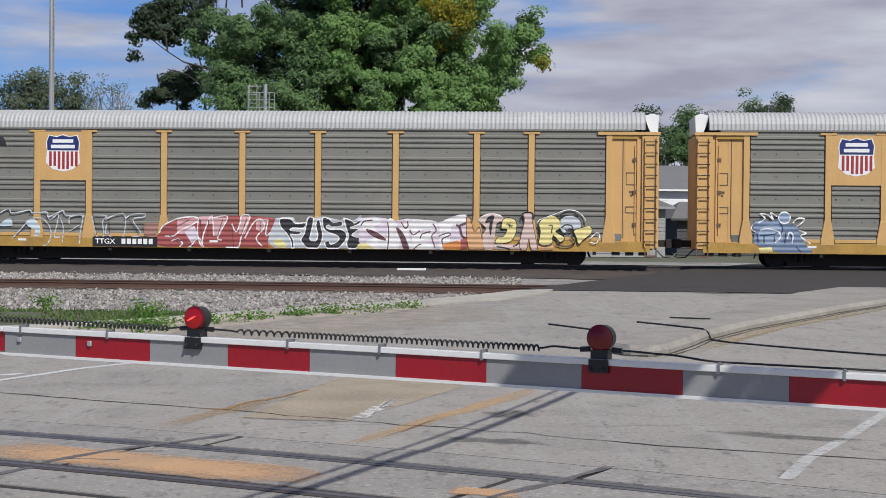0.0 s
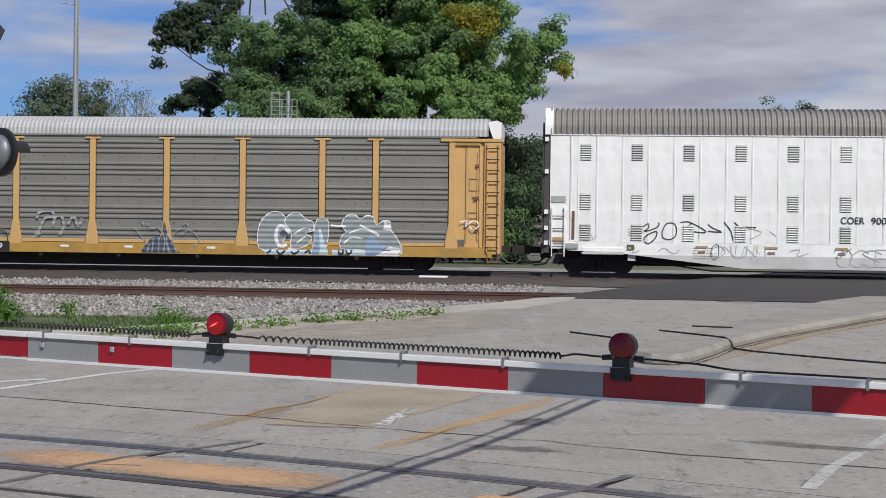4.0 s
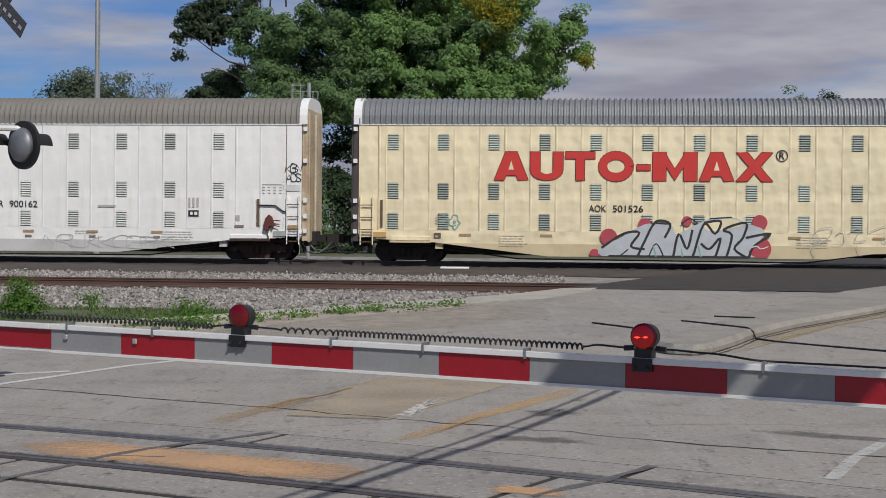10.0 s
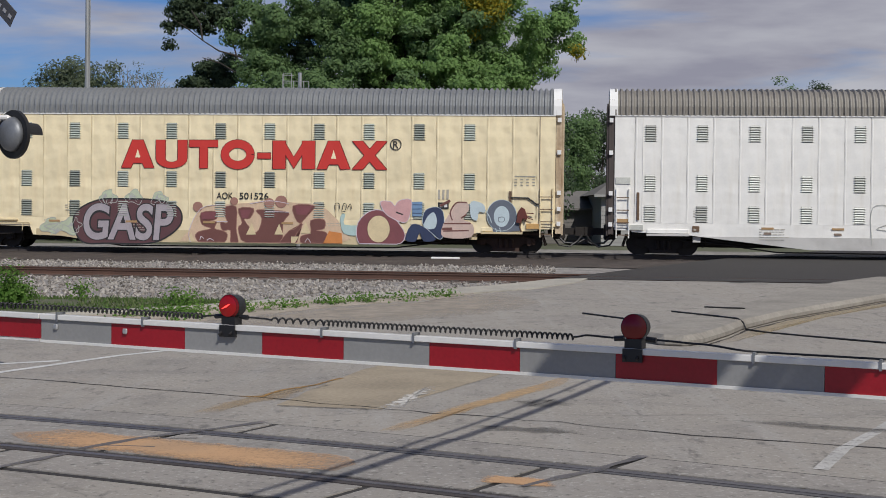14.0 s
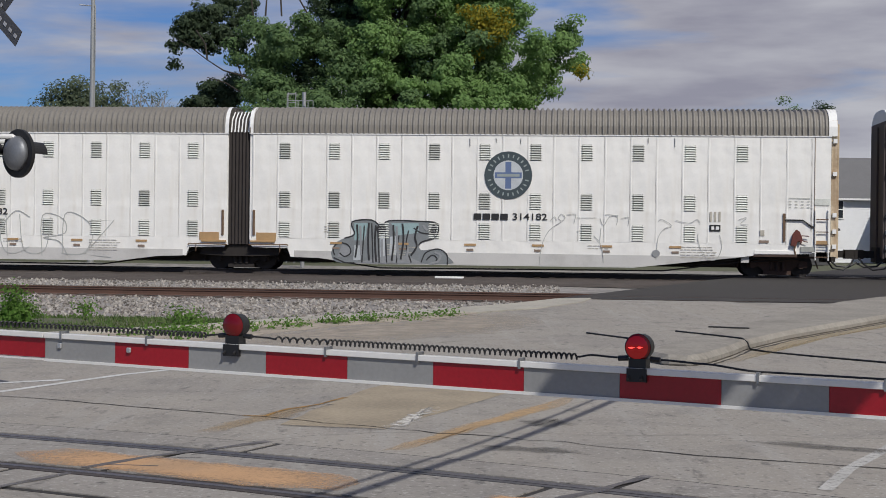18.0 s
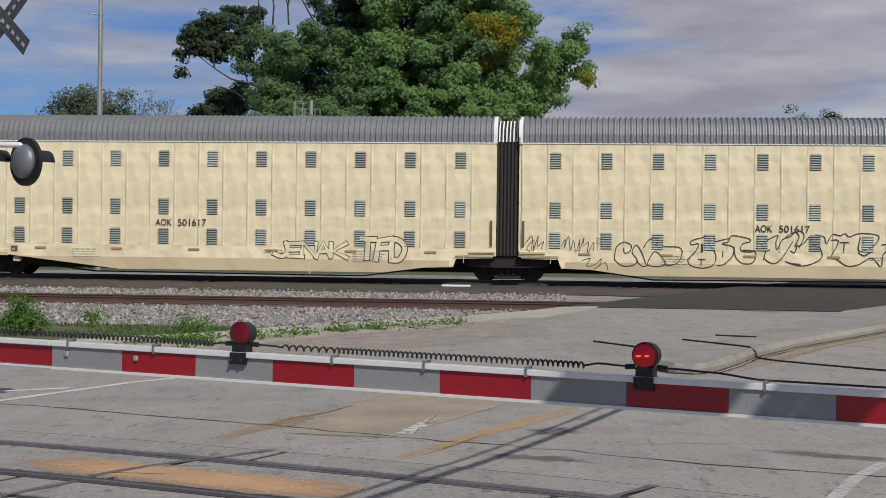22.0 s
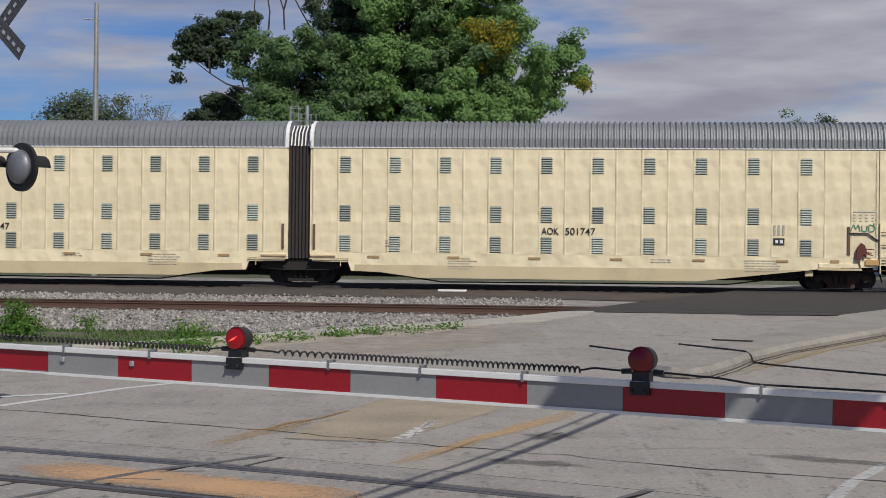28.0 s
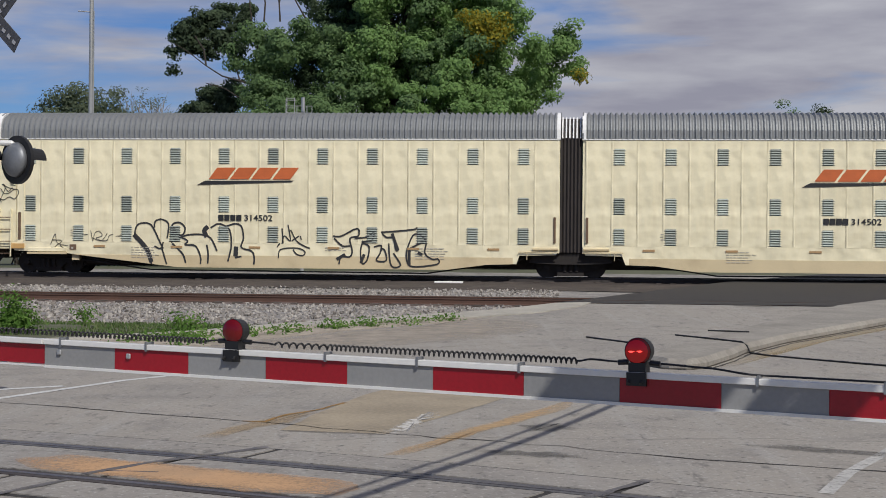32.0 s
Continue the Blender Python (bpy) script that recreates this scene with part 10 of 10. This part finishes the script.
brush(doodle, "ink_line", 0.034, -0.0237, [(12.14, 1.59), (12.47, 1.60)], [(12.30, 1.59), (12.27, 1.23)], [(12.79, 1.24), (13.00, 1.12), (13.28, 1.28)])
brush(doodle, "ink_line", 0.025, -0.0246, [(14.01, 0.77), (14.16, 1.01), (14.32, 1.02), (14.09, 0.61), (14.37, 0.69), (14.57, 0.94), (14.61, 0.62), (14.88, 0.94), (14.81, 0.62), (15.04, 1.07), (15.13, 0.46), (15.44, 0.87)], [(16.80, 0.97), (16.96, 0.81), (17.11, 1.02), (17.04, 0.65), (17.31, 0.90), (17.43, 0.66), (17.67, 0.99), (17.63, 0.66), (17.98, 1.07), (17.83, 0.63)], [(14.24, 0.99), (14.80, 1.02)], [(17.19, 1.03), (17.59, 1.02)])
# pale yellow car: bold black outlines
hue("spray_green", (0.10, 0.26, 0.13))
brush(plain, "spray_green", 0.04, -0.0192, [(20.41, 2.18), (20.51, 2.39), (20.59, 2.24), (20.68, 2.39), (20.74, 2.16)], [(20.80, 2.37), (20.82, 2.18), (20.97, 2.18), (20.99, 2.37)], [(21.05, 2.16), (21.07, 2.39), (21.24, 2.33), (21.22, 2.18), (21.07, 2.14)], [(21.23, 2.47), (21.24, 2.31)])
brush(bn, "spray_black", 0.065, -0.0174, [(-15.91, 0.37), (-16.12, 0.86), (-16.52, 1.36), (-16.57, 1.65), (-16.43, 1.90), (-16.07, 1.93), (-15.87, 1.76), (-15.62, 1.26), (-15.47, 0.97)], [(-15.82, 1.76), (-15.78, 2.01), (-15.53, 2.08), (-15.27, 1.91), (-15.32, 1.37)], [(-15.82, 1.06), (-15.57, 0.97), (-15.47, 1.22)], [(-15.52, 0.97), (-15.33, 0.37)])
brush(bn, "spray_black", 0.065, -0.0183, [(-15.18, 1.70), (-15.08, 1.92), (-14.83, 1.96), (-14.63, 1.77), (-14.70, 1.52), (-14.97, 1.45), (-15.16, 1.56)], [(-15.17, 1.22), (-14.62, 1.47), (-14.03, 1.52), (-13.63, 1.38), (-13.38, 0.89)], [(-14.82, 1.42), (-14.52, 1.27), (-14.62, 1.12), (-14.22, 1.08), (-14.02, 0.68), (-14.02, 0.39)], [(-15.12, 1.17), (-14.72, 0.78), (-14.59, 0.43)])
brush(bn, "spray_black", 0.065, -0.0192, [(-13.78, 1.13), (-13.72, 0.78), (-13.74, 0.41)], [(-13.63, 1.77), (-13.38, 1.92), (-13.14, 1.88), (-12.89, 1.68), (-12.83, 1.09), (-12.96, 0.50)], [(-13.04, 1.83), (-12.69, 1.93), (-12.44, 1.83), (-12.36, 1.39), (-12.44, 1.04), (-12.04, 0.90), (-11.94, 0.65), (-11.96, 0.39)], [(-12.68, 0.65), (-12.43, 0.70)])
brush(bn, "spray_black", 0.17, -0.0201, [(-16.62, 1.50), (-16.12, 0.96), (-15.93, 0.45)], [(-15.10, 1.76), (-15.02, 1.52)], [(-13.78, 1.43), (-13.88, 1.67), (-13.73, 1.82)], [(-12.64, 1.07), (-12.66, 0.70)])
brush(bn, "ink_line", 0.026, -0.0210, [(-21.93, 2.74), (-21.71, 3.24), (-21.79, 3.41), (-21.60, 3.12), (-21.42, 3.29)], [(-21.83, 3.39), (-21.54, 3.25), (-21.21, 3.19)], [(-21.95, 2.87), (-21.78, 2.79), (-21.54, 2.91), (-21.33, 2.83), (-21.17, 3.08), (-21.30, 3.21), (-21.58, 3.04)], [(-21.54, 3.45), (-21.38, 3.39)])
brush(bn, "ink_line", 0.026, -0.0219, [(-21.89, 3.24), (-21.74, 3.04), (-21.50, 3.08)], [(-21.50, 3.37), (-21.30, 3.35)], [(-21.86, 2.70), (-21.95, 2.91)])
brush(bn, "ink_line", 0.024, -0.0228, [(-19.89, 1.10), (-19.71, 1.50), (-19.63, 1.15), (-19.22, 1.05)], [(-19.81, 1.27), (-19.44, 1.23), (-19.73, 0.98), (-19.36, 0.92), (-19.52, 1.06)], [(-19.85, 0.98), (-19.64, 0.86), (-19.32, 0.90)])
brush(bn, "ink_line", 0.022, -0.0237, [(-18.98, 1.40), (-18.80, 1.44), (-18.43, 1.49)], [(-18.31, 1.65), (-18.23, 1.24), (-18.15, 1.53), (-17.99, 1.62), (-17.86, 1.45), (-18.11, 1.33), (-17.70, 1.25), (-17.58, 1.45), (-17.42, 1.50)], [(-18.27, 1.37), (-17.90, 1.25), (-17.66, 1.54)], [(-17.32, 1.42), (-17.08, 1.46)])
brush(bn, "spray_black", 0.045, -0.0237, [(-11.01, 0.65), (-10.92, 0.98), (-10.27, 1.03), (-9.99, 0.89), (-10.08, 0.75), (-10.31, 0.80), (-10.45, 0.98)], [(-10.96, 1.21), (-11.06, 1.07)], [(-10.88, 1.77), (-10.83, 1.21)], [(-10.65, 1.91), (-10.55, 1.30), (-10.78, 1.49), (-10.87, 1.21)])
brush(bn, "spray_black", 0.045, -0.0246, [(-10.55, 1.72), (-10.32, 1.31), (-10.04, 1.12), (-9.80, 1.03)], [(-10.50, 1.30), (-10.22, 1.49)], [(-10.18, 1.49), (-10.13, 1.35)])
brush(bn, "spray_black", 0.06, -0.0255, [(-8.93, 1.50), (-8.61, 1.50), (-8.01, 1.79), (-7.96, 1.51), (-8.28, 1.41), (-8.19, 0.95), (-8.28, 0.72), (-8.60, 0.72), (-8.69, 0.44)], [(-8.88, 1.41), (-8.56, 1.13), (-8.24, 1.14)], [(-8.10, 1.42), (-7.64, 1.47), (-7.37, 1.65), (-7.46, 1.33), (-7.82, 1.28), (-7.55, 1.10), (-7.63, 0.59), (-7.82, 0.49), (-7.87, 0.96), (-7.78, 1.33)], [(-7.36, 1.10), (-7.09, 1.15), (-7.13, 0.87), (-7.27, 0.59), (-6.90, 0.59), (-6.95, 0.96), (-7.09, 1.05)])
brush(bn, "spray_black", 0.06, -0.0264, [(-7.09, 1.65), (-5.90, 1.76), (-5.77, 1.85)], [(-7.05, 1.61), (-6.91, 1.47), (-6.63, 1.43), (-6.54, 1.01), (-6.45, 0.97)], [(-6.81, 1.24), (-6.71, 0.41), (-6.35, 0.42), (-6.63, 0.87)], [(-6.13, 0.97), (-5.90, 1.53), (-5.63, 1.57), (-5.40, 1.30), (-5.44, 0.88), (-5.17, 0.66), (-4.94, 0.66), (-4.98, 0.47), (-5.89, 0.37), (-6.12, 0.60), (-6.13, 0.97)])
brush(bn, "spray_black", 0.06, -0.0273, [(-5.99, 1.06), (-5.53, 1.30)])
brush(bn, "spray_black", 0.11, -0.0282, [(-8.78, 0.62), (-8.46, 0.81)], [(-7.73, 0.82), (-7.86, 0.49)], [(-6.68, 1.61), (-6.45, 0.97)], [(-6.03, 1.02), (-6.03, 0.42)])
brush(bn, "spray_black", 0.11, -0.0291, [(-5.70, 0.91), (-5.53, 0.81)])


# paint on the grey cars lies over the ridges of the corrugated sheet
def ridged(m):
    r = m.copy()
    nt, ln = r.node_tree, r.node_tree.links.new
    co = nt.nodes.new("ShaderNodeTexCoord")
    wv = nt.nodes.new("ShaderNodeTexWave")
    wv.bands_direction = "Z"
    wv.inputs["Scale"].default_value = 1.65
    bp = nt.nodes.new("ShaderNodeBump")
    bp.inputs["Strength"].default_value, bp.inputs["Distance"].default_value = 0.55, 0.04
    ln(co.outputs["Object"], wv.inputs["Vector"])
    ln(wv.outputs["Fac"], bp.inputs["Height"])
    ln(bp.outputs["Normal"], nt.nodes["Principled BSDF"].inputs["Normal"])
    return r


RIDGED = {}
for car in (rack_a, rack_b):
    for ob in car.children:
        if ob.name.startswith("graffiti"):
            key = ob.data.materials[0].name
            if key not in RIDGED:
                RIDGED[key] = ridged(ob.data.materials[0])
            ob.data.materials[0] = RIDGED[key]


# door gear and placards on the end bays of the grey cars
for car in (rack_a, rack_b):
    for e, sg in ((0.0, 1), (28.3, -1)):
        def spot(name, a, b, y0, y1, z0, z1, mat):
            return Geo().box(*sorted((e + sg * a, e + sg * b)), y0, y1, z0, z1).make(name, mat, car)
        for z0, z1, w in ((3.02, 3.46, 0.2), (1.98, 2.2, 0.22)):
            for p, q, u, v in ((1.0 - w, 1.0 + w, z0, z0 + 0.022), (1.0 - w, 1.0 + w, z1, z1 + 0.022), (1.0 - w, 1.0 - w + 0.022, z0, z1), (1.0 + w - 0.022, 1.0 + w, z0, z1)):
                spot("placard_line", p, q, 0.05, 0.068, u, v, "stake_brown")
        spot("stencil_mark", 0.9, 1.08, 0.055, 0.068, 2.72, 2.8, "stake_brown")
        spot("stencil_mark", 0.95, 1.03, 0.055, 0.068, 2.6, 2.68, "stake_brown")
        # darker ochre lip put in as the arch's shadow at the bay's top
        spot("arch_shadow_lip", 0.78, 1.9, -0.01, 0.1, 4.72, 4.86, "rack_ochre")
        spot("door_gap", 1.30, 1.325, 0.05, 0.069, 1.05, 4.8, "stake_brown")
        spot("latch_bar", 0.84, 0.88, 0.02, 0.069, 1.2, 4.5, "rack_yellow")
        for z in (1.5, 2.7, 3.9):
            spot("latch_bracket", 0.80, 0.94, 0.0, 0.069, z, z + 0.12, "stake_brown")
        spot("corner_step", 0.05, 0.5, -0.05, 0.05, 0.35, 0.42, "stake_brown")
        spot("step_hanger", 0.05, 0.09, -0.04, 0.04, 0.35, 0.7, "stake_brown")
        spot("step_hanger", 0.46, 0.5, -0.04, 0.04, 0.35, 0.7, "stake_brown")
        spot("dark_slot", 1.35, 1.85, 0.055, 0.069, 0.95, 1.2, "vent_dark")
    for x in (4.1, 11.5, 14.0, 17.2, 20.3):
        Geo().box(x, x + 0.32, -0.04, -0.031, 0.74, 0.82).make("reflector", "white_trim", car)
    for q in range(9):
        Geo().box(1.5 + 3.05 * q, 1.62 + 3.05 * q, 0.0, 0.3, 0.4, 0.66).make("cross_bearer", "truck", car)


def train_pose(c, t):
    d = float(np.interp(t, range(len(SLIP)), SLIP))
    return TRAIN @ pose(c - SPEED * t + d, 0, 0)


def motions():
    """The train rolls past from right to left; its wheels turn under it."""
    for car, c in CARS:
        walk(car, [(t, train_pose(c, t)) for t in range(33)])
    # the two gate lamps flash in turn
    beat = 1.0945
    for bulb, m, first in FLASH:
        rows, t = [], 0.085 - beat + (beat / 2 if first else 0.0)
        while t < 32.2:
            rows += [(t - 0.02, 0.0), (t + 0.02, 1.0), (t + beat / 2 - 0.02, 1.0), (t + beat / 2 + 0.02, 0.0)]
            t += beat
        ts, vs = [r[0] for r in rows], [r[1] for r in rows]
        keys = [0.0] + [r[0] for r in rows if 0.02 < r[0] < 31.98] + [32.0]
        walk(bulb, [(t, m @ Matrix.Translation((0, 0, -0.02 + 0.0535 * float(np.interp(t, ts, vs))))) for t in keys])
    turn = SPEED / 0.42
    steps = [k / 15 for k in range(0, 481)]
    for w, dx in WHEELS:
        walk(w, [(t, Matrix.Translation((dx, 0, 0.42)) @ Matrix.Rotation(-turn * t, 4, "Y")) for t in steps])


motions()
